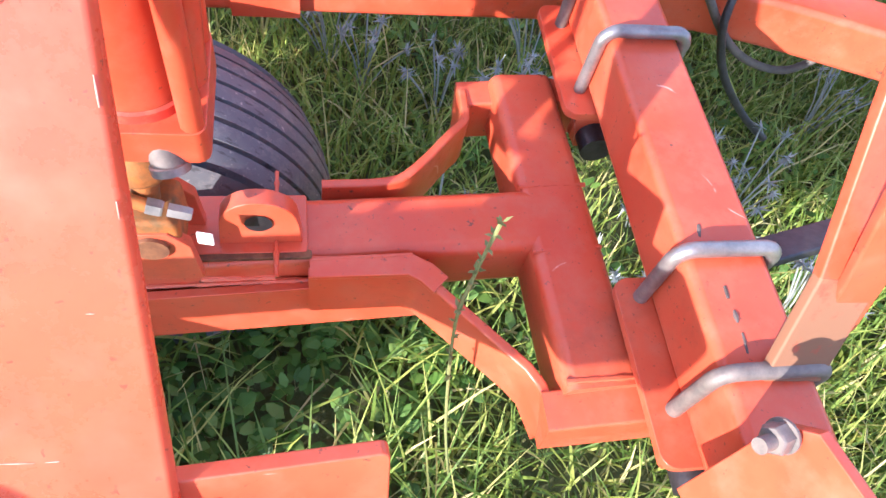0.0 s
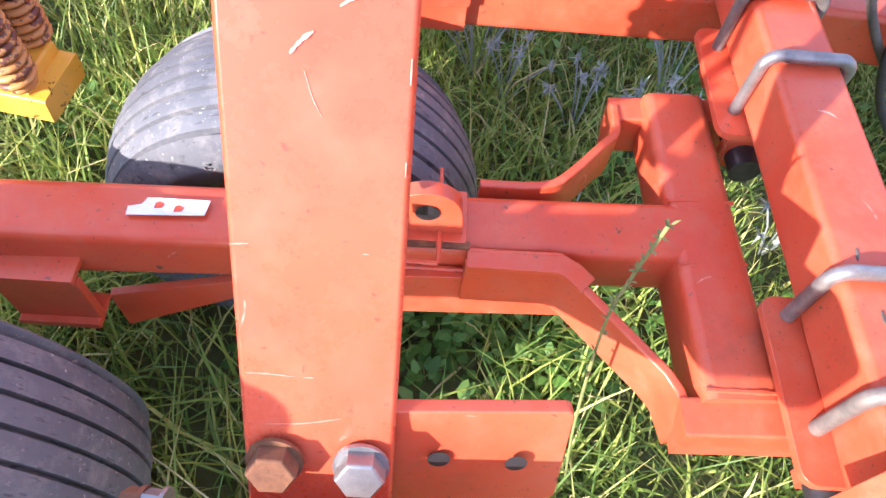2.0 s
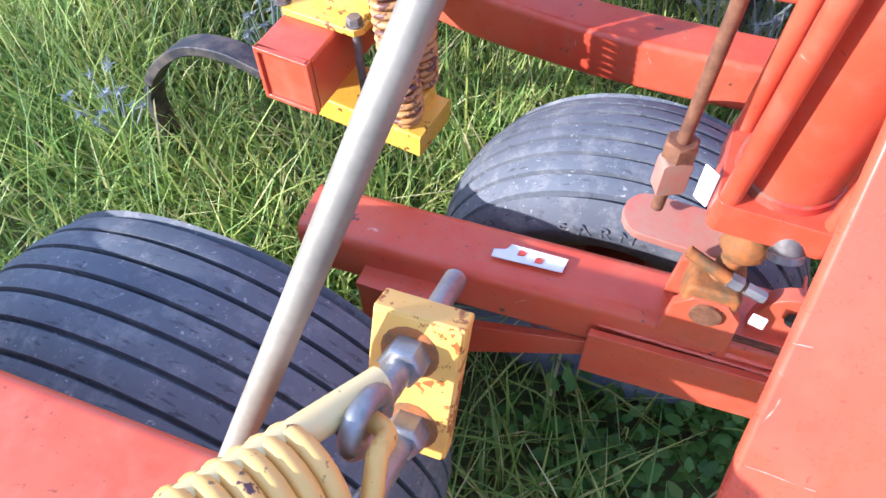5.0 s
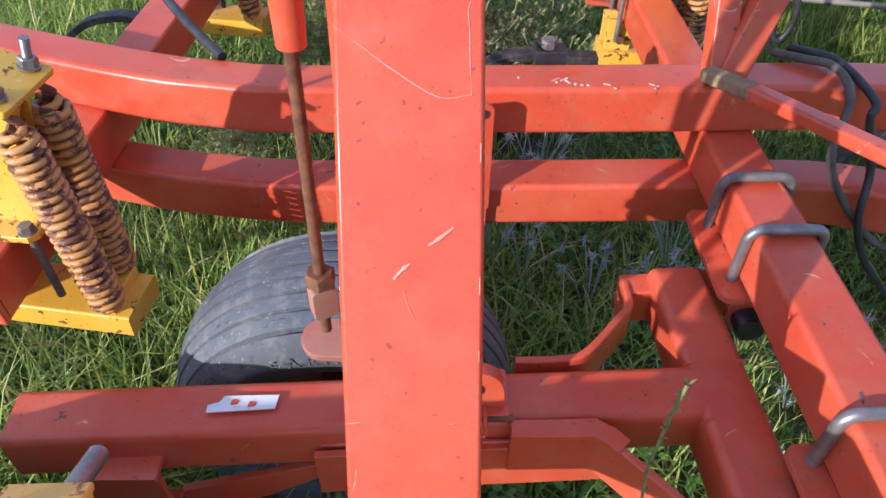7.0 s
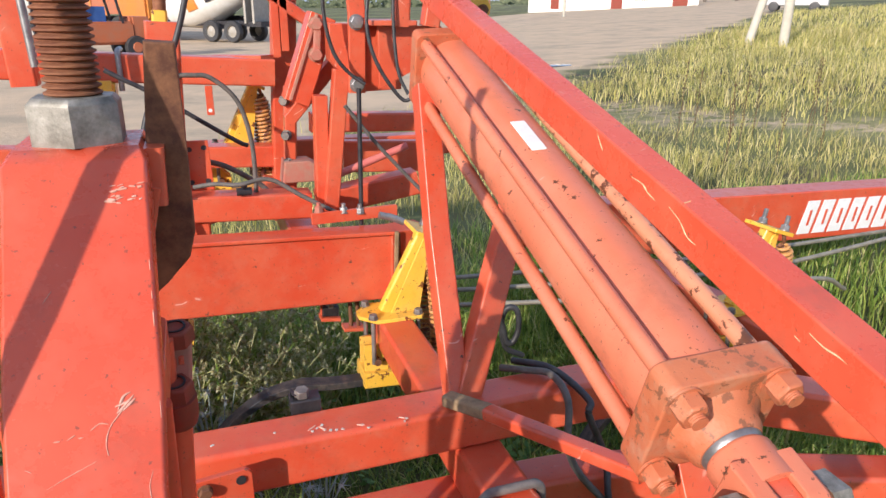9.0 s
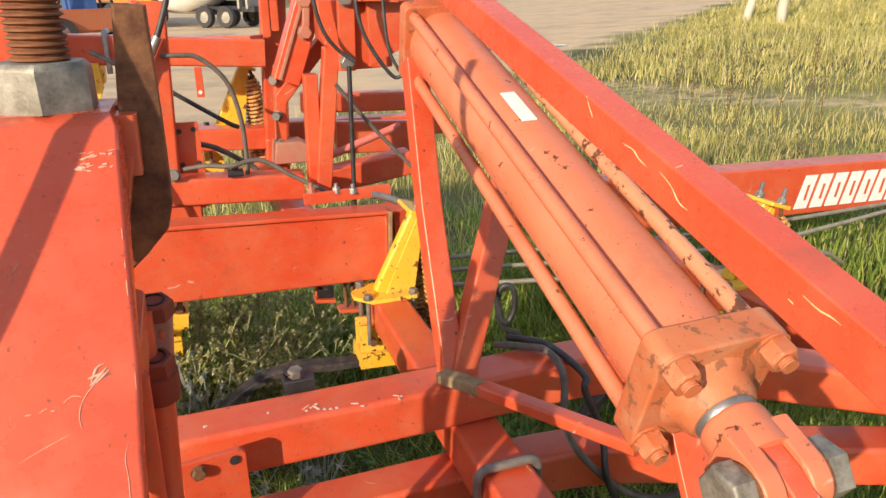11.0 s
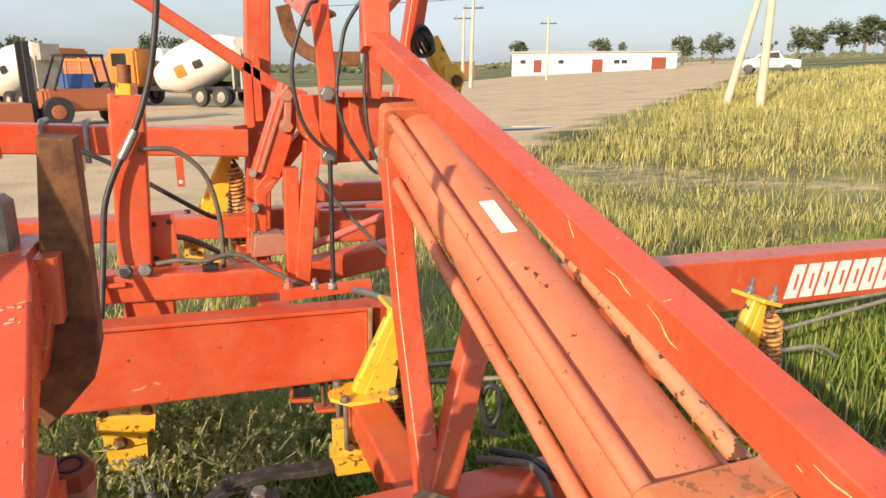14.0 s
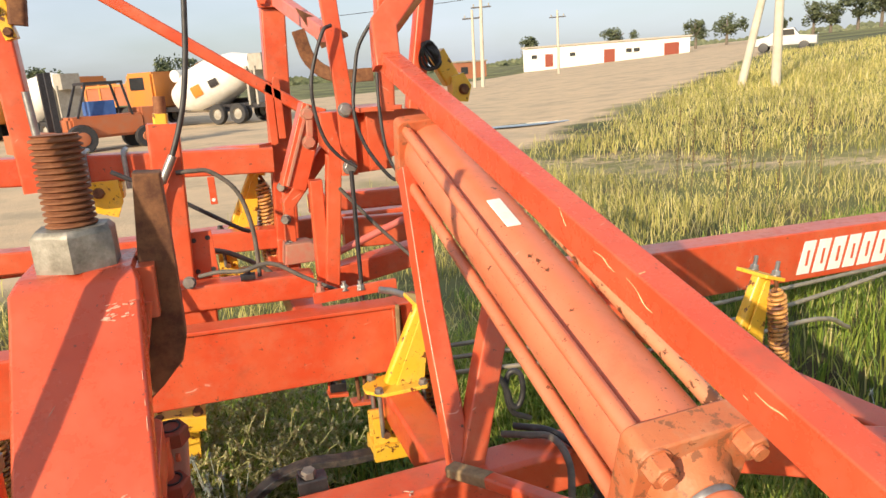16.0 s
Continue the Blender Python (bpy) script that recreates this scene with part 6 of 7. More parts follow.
def pale_weed(x, y, h, stems, seed):
    """Thin forked stalks that end in small pale button heads."""
    r = random.Random(seed)
    t = thing("flowering_weed", (x, y, 0), "pale green weed with branching stems and small whitish heads", "weed", "pale weeds")
    bm = bmesh.new()
    vs, fs, lv, lf = [], [], [], []
    for _ in range(stems):
        a, lean = r.uniform(0, 6.28), r.uniform(0.05, 0.5)
        top = Vector((x + math.cos(a) * lean * h, y + math.sin(a) * lean * h, h * r.uniform(0.6, 1.0)))
        root = Vector((x + r.uniform(-0.04, 0.04), y + r.uniform(-0.04, 0.04), -0.02))
        mid = root.lerp(top, 0.5) + Vector((0, 0, 0.07 * h))
        sweep(bm, round_profile(0.0034, 5), [root, mid, top], (0.1, 0.2, 1), scales=[1.0, 0.8, 0.45])
        tips = [top]
        for _ in range(r.randint(7, 11)):
            b0 = mid.lerp(top, r.uniform(-0.2, 0.95))
            b1 = b0 + Vector((r.uniform(-0.09, 0.09), r.uniform(-0.09, 0.09), r.uniform(0.03, 0.10)))
            sweep(bm, round_profile(0.0019, 4), [b0, b0.lerp(b1, 0.5) + Vector((0, 0, -0.006)), b1], (0.1, 0.2, 1))
            tips.append(b1)
            for _ in range(3):
                d = Vector((r.gauss(0, 1), r.gauss(0, 1), r.uniform(-0.2, 0.9))).normalized()
                q, i = b0.lerp(b1, r.random()), len(lv)
                sd = d.cross(Vector((0.2, 0.1, 1))).normalized() * r.uniform(0.0025, 0.005)
                lv += [q, q + d * 0.02 + sd, q + d * r.uniform(0.035, 0.06), q + d * 0.02 - sd]
                lf.append((i, i + 1, i + 2, i + 3))
        for p_ in tips:
            for _ in range(18):
                d = Vector((r.gauss(0, 1), r.gauss(0, 1), r.gauss(0, 1))).normalized()
                s_ = d.cross(Vector((0.3, 0.2, 1))).normalized() * 0.0055
                i = len(vs)
                vs += [p_ + s_, p_ - s_, p_ + d * r.uniform(0.010, 0.018)]
                fs.append((i, i + 1, i + 2))
    tagged(part("stem", bm, PALESTEM, t), kind="stuff")
    for nm, v_, f_, mat in (("flower", vs, fs, PALEHEAD), ("leaf", lv, lf, GRASS)):
        me = bpy.data.meshes.new(nm)
        me.from_pydata([tuple(v) for v in v_], [], f_)
        tagged(link_mesh(nm, me, mat, t), kind="stuff")


for i, (x, y, h, k) in enumerate(((-0.24, 2.3, 0.52, 11), (-0.08, 2.4, 0.56, 12), (0.06, 2.25, 0.48, 10), (0.20, 2.45, 0.46, 9), (0.32, 2.3, 0.40, 8), (-0.02, 2.6, 0.54, 10), (-0.34, 2.55, 0.56, 11), (0.42, 2.5, 0.42, 8), (0.18, 2.65, 0.48, 8), (-0.5, 2.4, 0.50, 9), (-0.75, 2.0, 0.36, 8), (-0.62, 1.8, 0.30, 7), (-0.10, 2.08, 0.50, 10), (0.02, 2.12, 0.46, 10), (0.14, 2.10, 0.40, 9), (-0.16, 1.98, 0.42, 9), (0.24, 2.2, 0.42, 8))):
    pale_weed(x, y, h, k, 140 + i)
# the thin weed in front of the axle beam
wd = thing("thin_weed", (0.30, 0.43, 0.0), "thin green weed stalk with small leaf whorls", "weed")
st_ = smooth_path([(0.30, 0.44, 0.0), (0.25, 0.46, 0.3), (0.217, 0.482, 0.59), (0.221, 0.495, 0.69), (0.235, 0.509, 0.777)], 5)
part("stalk", sweep(bmesh.new(), round_profile(0.0022, 6), st_, (0.1, 0.2, 1)), WEED, wd)
vs, fs = [], []
rw = random.Random(3)
for n_, q in enumerate(st_[8:]):
    for j in range(7 if n_ % 4 == 0 or n_ > 10 else 2):
        a = rw.uniform(0, 6.283)
        d = Vector((math.cos(a), math.sin(a), rw.uniform(0.3, 1.2))).normalized()
        sd = d.cross(Vector((0.1, 0.2, 1))).normalized() * rw.uniform(0.0018, 0.003)
        ln = rw.uniform(0.007, 0.014)
        i = len(vs)
        vs += [q, q + d * ln * 0.45 + sd, q + d * ln, q + d * ln * 0.45 - sd]
        fs.append((i, i + 1, i + 2, i + 3))
me = bpy.data.meshes.new("leaf")
me.from_pydata([tuple(v) for v in vs], [], fs)
tagged(link_mesh("leaf", me, WEED, wd), kind="stuff")
# dark seed stalks in the field
bm = bmesh.new()
for i in range(16):
    x, y = 5.2 + R.uniform(-0.6, 2.2), 4.6 + R.uniform(-1.2, 2.2)
    h = R.uniform(0.55, 1.05)
    pts = [(x, y, 0), (x + 0.02, y, h * 0.5), (x + R.uniform(-0.05, 0.06), y, h)]
    sweep(bm, round_profile(0.004, 5), pts, (0.1, 0.2, 1))
    for k in range(14):
        zz = h * (0.35 + 0.65 * k / 14)
        lathe(bm, [(0, -0.012), (0.011, 0), (0, 0.012)], Matrix.Identity(3), (x + 0.02 * zz / h + R.uniform(-0.025, 0.025), y + R.uniform(-0.02, 0.02), zz), 5)
tagged(part("dock_stalks", bm, SEED), "dark dry seed stalks standing in the field", "weeds", kind="stuff")

# ---- distance ----
BEARING = Matrix.Rotation(radians(2.93), 4, "Z")


def stand(ob, x, y, sink=0.0):
    """Turn a far thing about the machine to its bearing and set it on the ground."""
    p = BEARING @ Vector((x, y, 0))
    ob.matrix_basis = Matrix.Translation((0, 0, ground_z(p.x, p.y) - sink)) @ BEARING @ ob.matrix_basis
    return ob


def box(bm, x0, x1, y0, y1, z0, z1):
    v = [bm.verts.new(p) for p in ((x0, y0, z0), (x1, y0, z0), (x1, y1, z0), (x0, y1, z0), (x0, y0, z1), (x1, y0, z1), (x1, y1, z1), (x0, y1, z1))]
    for f in ((3, 2, 1, 0), (4, 5, 6, 7), (0, 1, 5, 4), (1, 2, 6, 5), (2, 3, 7, 6), (3, 0, 4, 7)):
        bm.faces.new([v[i] for i in f])
    return bm


def lathe_patch(prof, m3, origin, a0, a1, n=8):
    """Part of a turned skin between two angles."""
    bm = bmesh.new()
    o = Vector(origin)
    rings = [[bm.verts.new(o + m3 @ Vector((r * math.cos(a0 + (a1 - a0) * i / n), r * math.sin(a0 + (a1 - a0) * i / n), z))) for i in range(n + 1)] for r, z in prof]
    for a, c in zip(rings, rings[1:]):
        for i in range(n):
            bm.faces.new((a[i], a[i + 1], c[i + 1], c[i]))
    return bm


def truck():
    t = thing("concrete_mixer_truck", (0, 0, 0), "orange cab concrete mixer truck with a white tilted drum", "truck", "parked mixer trucks")
    part("chassis", box(bmesh.new(), -4.2, 2.6, -0.5, 0.5, 0.75, 1.0), DARKSTEEL, t)
    bm = box(bmesh.new(), 2.3, 4.2, -1.2, 1.2, 0.95, 2.9)
    bmesh.ops.bevel(bm, geom=list(bm.edges), offset=0.12, segments=2, affect="EDGES")
    cab = part("cab", bm, ORANGE, t)
    for s in (-1, 1):
        part("side_window", box(bmesh.new(), 2.9, 3.9, 1.2 * s - 0.012, 1.2 * s + 0.012, 2.0, 2.65), DARKGLASS, cab)
    part("windscreen", box(bmesh.new(), 4.19, 4.215, -1.0, 1.0, 1.95, 2.65), DARKGLASS, cab)
    part("bumper", box(bmesh.new(), 4.1, 4.35, -1.2, 1.2, 0.5, 0.85), DARKSTEEL, cab)
    m3 = frame_of((-0.93, 0, 0.30))
    drum = part("drum", lathe(bmesh.new(), [(0, -2.6), (0.75, -2.55), (1.2, -1.3), (1.25, 0.1), (0.95, 1.7), (0.55, 2.5), (0.5, 2.7), (0, 2.7)], m3, (-0.9, 0, 2.15), 28), WHITEPAINT, t, "white dusty mixing drum")
    for a in range(0, 360, 90):
        part("drum_mark", lathe_patch([(1.262, -0.75), (1.268, -0.1)], m3, (-0.9, 0, 2.15), radians(a), radians(a + 26)), ORANGE, drum, "orange painted panel")
        part("drum_emblem", lathe_patch([(1.235, 0.45), (1.15, 0.95)], m3, (-0.9, 0, 2.15), radians(a + 4), radians(a + 22)), DARKSTEEL, drum, "dark painted emblem")
    part("ladder", box(bmesh.new(), -3.3, -3.2, -1.1, -0.7, 0.8, 2.6), DUSTYGREY, t)
    part("frame_rail", box(bmesh.new(), -4.2, 1.9, -0.95, -0.85, 0.95, 1.25), DARKSTEEL, t)
    part("mudguard", box(bmesh.new(), -3.6, -1.0, -1.2, -0.8, 1.12, 1.2), DARKSTEEL, t)
    part("battery_box", box(bmesh.new(), -0.6, 0.1, -1.15, -0.6, 0.55, 1.0), DARKSTEEL, t)
    bm = box(bmesh.new(), -4.3, -3.5, -0.5, 0.5, 2.6, 3.4)
    part("hopper", bm, DUSTYGREY, t)
    for sx in (-3.9, -3.4):
        part("hopper_leg", box(bmesh.new(), sx, sx + 0.12, -0.6, 0.6, 0.9, 2.8), DUSTYGREY, t)
    for x in (3.2, -1.6, -2.9):
        for s in (-1, 1):
            wh = part("wheel", lathe(bmesh.new(), [(0.28, -0.14), (0.48, -0.15), (0.52, -0.08), (0.52, 0.08), (0.48, 0.15), (0.28, 0.14)], frame_of((0, 1, 0)), (x, s * 1.0, 0.52), 24), BLACK, t)
            part("hub", lathe(bmesh.new(), [(0.3, -0.12), (0.26, -0.05), (0.1, -0.14), (0, -0.14)], frame_of((0, -s, 0)), (x, s * 1.0, 0.52), 18), DUSTYGREY, wh)
    part("tank", lathe(bmesh.new(), [(0, -0.4), (0.32, -0.4), (0.32, 0.4), (0, 0.4)], frame_of((0, 1, 0)), (1.5, 0, 2.6), 20), WHITEPAINT, t)
    part("side_rack", box(bmesh.new(), 0.2, 1.9, -1.15, -0.9, 0.7, 1.1), DARKSTEEL, t)
    return t


t1 = truck()
SMALL = Matrix.Scale(0.86, 4)
t1.matrix_basis = pose(0.55, 34.2, 0, 0, 0, 138) @ SMALL
copy_thing(t1, pose(-6.2, 33.3, 0, 0, 0, 126) @ SMALL)
fk = thing("forklift", (0, 0, 0), "faded orange forklift with a black mast and open cage", "forklift")
bm = box(bmesh.new(), -1.3, 1.0, -0.6, 0.6, 0.45, 1.15)
bmesh.ops.bevel(bm, geom=list(bm.edges), offset=0.08, segments=2, affect="EDGES")
part("body", bm, FORKORANGE, fk)
part("counterweight", box(bmesh.new(), -1.75, -1.25, -0.58, 0.58, 0.4, 1.3), FORKORANGE, fk)
part("seat", box(bmesh.new(), -0.5, 0.3, -0.35, 0.35, 1.15, 1.6), BLUEPAINT, fk, "blue seat")
for sx, top in ((-0.95, -0.75), (0.75, 0.35)):
    for sy in (-0.5, 0.5):
        tube("cage_post", [(sx, sy, 1.1), (top, sy, 2.15)], 0.07, 0.07, DARKSTEEL, fk, up=(0, 1, 0))
part("cage_roof", box(bmesh.new(), -0.8, 0.4, -0.55, 0.55, 2.12, 2.2), DARKSTEEL, fk)
for sy in (-0.35, 0.35):
    part("mast_rail", box(bmesh.new(), 1.25, 1.42, sy - 0.06, sy + 0.06, 0.15, 2.55), DARKSTEEL, fk)
    part("fork", box(bmesh.new(), 1.4, 2.5, sy - 0.07, sy + 0.07, 0.12, 0.18), DARKSTEEL, fk)
part("bucket", box(bmesh.new(), 1.5, 2.6, -0.8, 0.8, 0.18, 0.75), FORKORANGE, fk)
for x, r_ in ((0.75, 0.46), (-1.25, 0.36)):
    for s in (-1, 1):
        part("wheel", lathe(bmesh.new(), [(0, -0.1), (r_ * 0.5, -0.12), (r_ * 0.92, -0.13), (r_, -0.06), (r_, 0.06), (r_ * 0.92, 0.13), (r_ * 0.5, 0.12), (0, 0.1)], frame_of((0, 1, 0)), (x, s * 0.6, r_), 24), BLACK, fk)
for r_, z_ in ((0.20, 0.46), (0.15, 0.36)):
    for s_ in (-1, 1):
        part("hub", lathe(bmesh.new(), [(0, 0.02), (r_, 0.02), (r_ * 1.1, 0.0)], frame_of((0, s_, 0)), (0.75 if r_ == 0.20 else -1.25, s_ * 0.725, z_), 16), FORKORANGE, fk)
fk.matrix_basis = pose(-2.75, 23.3, -0.02, 0, 0, 205) @ Matrix.Scale(0.92, 4)
def lorry(label):
    """A flat-nosed lorry with a high-sided bed, front towards +x."""
    t = thing("orange_lorry", (0, 0, 0), label, "truck", "parked lorries")
    bm = box(bmesh.new(), 1.2, 2.9, -1.15, 1.15, 0.9, 2.6)
    bmesh.ops.bevel(bm, geom=list(bm.edges), offset=0.12, segments=2, affect="EDGES")
    cab = part("cab", bm, ORANGE, t)
    part("windscreen", box(bmesh.new(), 2.89, 2.915, -0.95, 0.95, 1.75, 2.4), DARKGLASS, cab)
    for s_ in (-1, 1):
        part("side_window", box(bmesh.new(), 1.75, 2.65, 1.15 * s_ - 0.012, 1.15 * s_ + 0.012, 1.75, 2.35), DARKGLASS, cab)
    bed = part("bed", box(bmesh.new(), -3.2, 1.0, -1.2, 1.2, 1.05, 1.95), FORKORANGE, t)
    part("bed_rail", box(bmesh.new(), -3.25, 1.05, -1.25, 1.25, 1.95, 2.08), ORANGE, bed)
    for k in range(6):
        for s_ in (-1, 1):
            part("stake", box(bmesh.new(), -3.1 + k * 0.78, -3.0 + k * 0.78, 1.2 * s_ - 0.04, 1.2 * s_ + 0.04, 1.0, 2.2), ORANGE, bed)
    part("chassis", box(bmesh.new(), -3.2, 2.6, -0.5, 0.5, 0.7, 0.95), DARKSTEEL, t)
    part("bumper", box(bmesh.new(), 2.8, 3.0, -1.15, 1.15, 0.5, 0.85), DARKSTEEL, cab)
    for x in (-2.4, -1.3, 2.0):
        for s_ in (-1, 1):
            w = part("wheel", lathe(bmesh.new(), [(0.25, -0.14), (0.46, -0.15), (0.5, -0.08), (0.5, 0.08), (0.46, 0.15), (0.25, 0.14)], frame_of((0, 1, 0)), (x, s_, 0.5), 20), BLACK, t)
            part("hub", lathe(bmesh.new(), [(0.27, 0.10), (0.22, 0.05), (0.08, 0.13), (0, 0.13)], frame_of((0, s_, 0)), (x, s_, 0.5), 16), DUSTYGREY, w)
    return t


l1 = lorry("faded orange lorry with a slatted bed on the sandy yard")
l1.matrix_basis = pose(-3.6, 39.5, 0, 0, 0, 150)
copy_thing(l1, pose(-10.9, 35.5, 0, 0, 0, 165))

# white shed beyond the track
shed = thing("white_shed", (64, 104, 0), "long low white building with dark doors and flat roof", "building")
u = Vector((0.79, -0.61, 0))
vv = Vector((0.61, 0.79, 0))
S0_ = Vector((57.5, 104.0, 0.0))


def wallbox(a, b_, d0, d1, z0, z1):
    bm = bmesh.new()
    pts = [S0_ + u * a + vv * d0, S0_ + u * b_ + vv * d0, S0_ + u * b_ + vv * d1, S0_ + u * a + vv * d1]
    lo = [bm.verts.new(p + Vector((0, 0, z0))) for p in pts]
    hi = [bm.verts.new(p + Vector((0, 0, z1))) for p in pts]
    bm.faces.new(lo[::-1]), bm.faces.new(hi)
    for i in range(4):
        bm.faces.new((lo[i], lo[(i + 1) % 4], hi[(i + 1) % 4], hi[i]))
    return bm


wall = part("wall", wallbox(0, 26, 0, 8, 0, 3.7), WHITEPAINT, shed)
part("roof", wallbox(-0.3, 26.3, -0.3, 8.3, 3.7, 3.95), DUSTYGREY, shed)
for a, w, z0, z1 in ((3.6, 1.3, 0.6, 2.6), (13.0, 1.7, 0.6, 2.7), (22.2, 2.2, 0.6, 3.0)):
    part("door", wallbox(a, a + w, -0.08, 0.02, z0, z1), RIMRED, shed, "dark red door")
for a in (1.4, 7.6, 16.4, 17.6):
    wn_ = part("window", wallbox(a, a + 0.9, -0.06, 0.02, 2.0, 2.6), DARKGLASS, shed)
    part("sill", wallbox(a - 0.1, a + 1.0, -0.16, 0.0, 1.9, 2.0), WHITEPAINT, wn_)
stand(shed, 64, 104, 0.3)
hut = thing("brick_hut", (47, 112, 0), "small orange brick hut beside the white shed", "building")
part("wall", box(bmesh.new(), 50.5, 56.5, 116, 121, -0.6, 2.9), BRICK, hut)
part("roof", box(bmesh.new(), 50.3, 56.7, 115.8, 121.2, 2.9, 3.15), DUSTYGREY, hut)
part("window", box(bmesh.new(), 51.5, 52.8, 115.9, 116.02, 0.9, 2.1), DARKGLASS, hut)
stand(hut, 53, 118)


def pole(x, y, h, r, lean=(0, 0), label="grey concrete utility pole", arms=True):
    t = thing("utility_pole", (x, y, 0), label, "pole", "utility poles")
    part("shaft", sweep(bmesh.new(), round_profile(r, 10), [(x, y, -0.3), (x + lean[0], y + lean[1], h)], (0, 1, 0.01), scales=[1.15, 0.8]), CONCRETE, t)
    if arms:
        part("cross_arm", sweep(bmesh.new(), rect_profile(0.12, 0.12, 0.02), [(x - 0.9 * 0.8 + lean[0], y + 0.5, h - 0.7), (x + 0.9 * 0.8 + lean[0], y - 0.5, h - 0.7)]), DARKSTEEL, t)
        for s in (-0.7, 0, 0.7):
            part("insulator", lathe(bmesh.new(), [(0, 0), (0.07, 0), (0.05, 0.2), (0, 0.24)], Matrix.Identity(3), (x + s * 0.8 + lean[0], y - s * 0.5, h - 0.62), 8), DUSTYGREY, t)
    return stand(t, x, y)


pole(18.3, 16.7, 8.5, 0.13, (0.1, 0.1), "pale concrete pole with a slanting stay", False)
pole(18.5, 18.4, 8.5, 0.12, (1.9, -0.5), "slanting concrete stay of the pole", False)
pole(27.1, 56.4, 7.4, 0.16, (0.2, 0), "weathered grey concrete utility pole")
pole(26.6, 57.0, 6.6, 0.13, (0.1, 0), "weathered grey wooden utility pole")
pole(41.4, 67.0, 6.6, 0.14, (0.0, 0), "weathered grey wooden utility pole")
wr = thing("overhead_wire", (27, 56, 7), "thin dark overhead wire strung between poles", "wire")
rod("wire_span", smooth_path([(12, 60, 6.2), (27.3, 56.4, 7.3), (24.5, 38, 7.0), (20.2, 17.0, 8.4)], 8), 0.025, DARKSTEEL, wr, "", 5)
stand(wr, 27, 45)

van = thing("pickup", (46.8, 42, 0), "silver crew-cab pickup parked on the track", "car")
vp = [(-2.3, 0.45), (2.2, 0.45), (2.3, 0.8), (2.2, 1.05), (1.1, 1.15), (0.5, 1.7), (-0.7, 1.75), (-1.0, 1.15), (-2.3, 1.1)]
body = plate("body", vp, Matrix(((1, 0, 0), (0, 0, -1), (0, 1, 0))), (0, 0, 0), 1.75, SILVER, van, bevel=0.06)
plate("side_glass", [(-0.75, 1.2), (0.85, 1.2), (0.42, 1.6), (-0.65, 1.64)], Matrix(((1, 0, 0), (0, 0, -1), (0, 1, 0))), (0, 0, 0), 1.78, DARKGLASS, van)
for x in (-1.4, 1.45):
    for s in (-0.82, 0.82):
        part("wheel", lathe(bmesh.new(), [(0, -0.1), (0.25, -0.12), (0.36, -0.1), (0.37, 0), (0.36, 0.1), (0.25, 0.12), (0, 0.1)], frame_of((0, 1, 0)), (x, s, 0.37), 20), BLACK, van)
van_m = pose(46.6, 42.0, 0.0, 0, 0, 128)
for o in van.children:
    o.matrix_parent_inverse = Matrix.Identity(4)
van.matrix_basis = van_m
stand(van, 46.6, 42.0)


def tree(x, y, h, spread, seed, trunk=0.3):
    r = random.Random(seed)
    t = thing("tree", (x, y, 0), "leafy deciduous tree on the far field edge", "tree", "far trees")
    bm = bmesh.new()
    sweep(bm, round_profile(trunk, 8), [(x, y, -1.2), (x + 0.1, y, h * 0.4), (x, y, h * 0.85)], (0.1, 0.2, 1), scales=[1.2, 0.8, 0.25])
    for k in range(6):
        a = r.uniform(0, 6.28)
        z = h * r.uniform(0.3, 0.6)
        sweep(bm, round_profile(trunk * 0.4, 5), [(x, y, z), (x + math.cos(a) * spread * 0.6, y + math.sin(a) * spread * 0.6, z + h * 0.22)], (0.1, 0.2, 1), scales=[1, 0.4])
    part("trunk", bm, BARK, t)
    vs, fs = [], []
    lumps = [(Vector((x + r.gauss(0, spread * 0.42), y + r.gauss(0, spread * 0.42), h * r.uniform(0.42, 0.95))), spread * r.uniform(0.22, 0.45)) for _ in range(16)]
    for c, s in lumps:
        for _ in range(110):
            d = Vector((r.gauss(0, 1), r.gauss(0, 1), r.gauss(0, 0.8)))
            d = d.normalized() * s * r.uniform(0.45, 1.1)
            q = c + d
            a = Vector((r.gauss(0, 1), r.gauss(0, 1), r.gauss(0, 1))).normalized()
            b_ = a.orthogonal().normalized()
            l = h * 0.045 * r.uniform(0.6, 1.3)
            i = len(vs)
            vs += [q - a * l, q + b_ * l * 0.6, q + a * l, q - b_ * l * 0.6]
            fs.append((i, i + 1, i + 2, i + 3))
    me = bpy.data.meshes.new("crown")
    me.from_pydata([tuple(v) for v in vs], [], fs)
    link_mesh("crown", me, TREELEAF, t)
    stand(t, x, y)


for i, (x, y, h, s) in enumerate(((73.5, 131, 6.3, 2.6), (89, 122, 6.0, 3.0), (100.5, 112, 5.6, 2.6), (104.5, 108.0, 5.8, 3.0), (115.0, 97.5, 5.6, 2.6), (117.0, 95.5, 4.6, 2.4), (119.5, 92.0, 6.2, 3.2), (121.5, 89.0, 6.5, 3.2), (111, 101, 3.6, 1.6), (123, 86, 6.5, 3), (126, 82, 6.5, 3), (-16, 130, 6.0, 3.5), (3.5, 120, 6.2, 3.0))):
    tree(x, y, h, s, 70 + i)
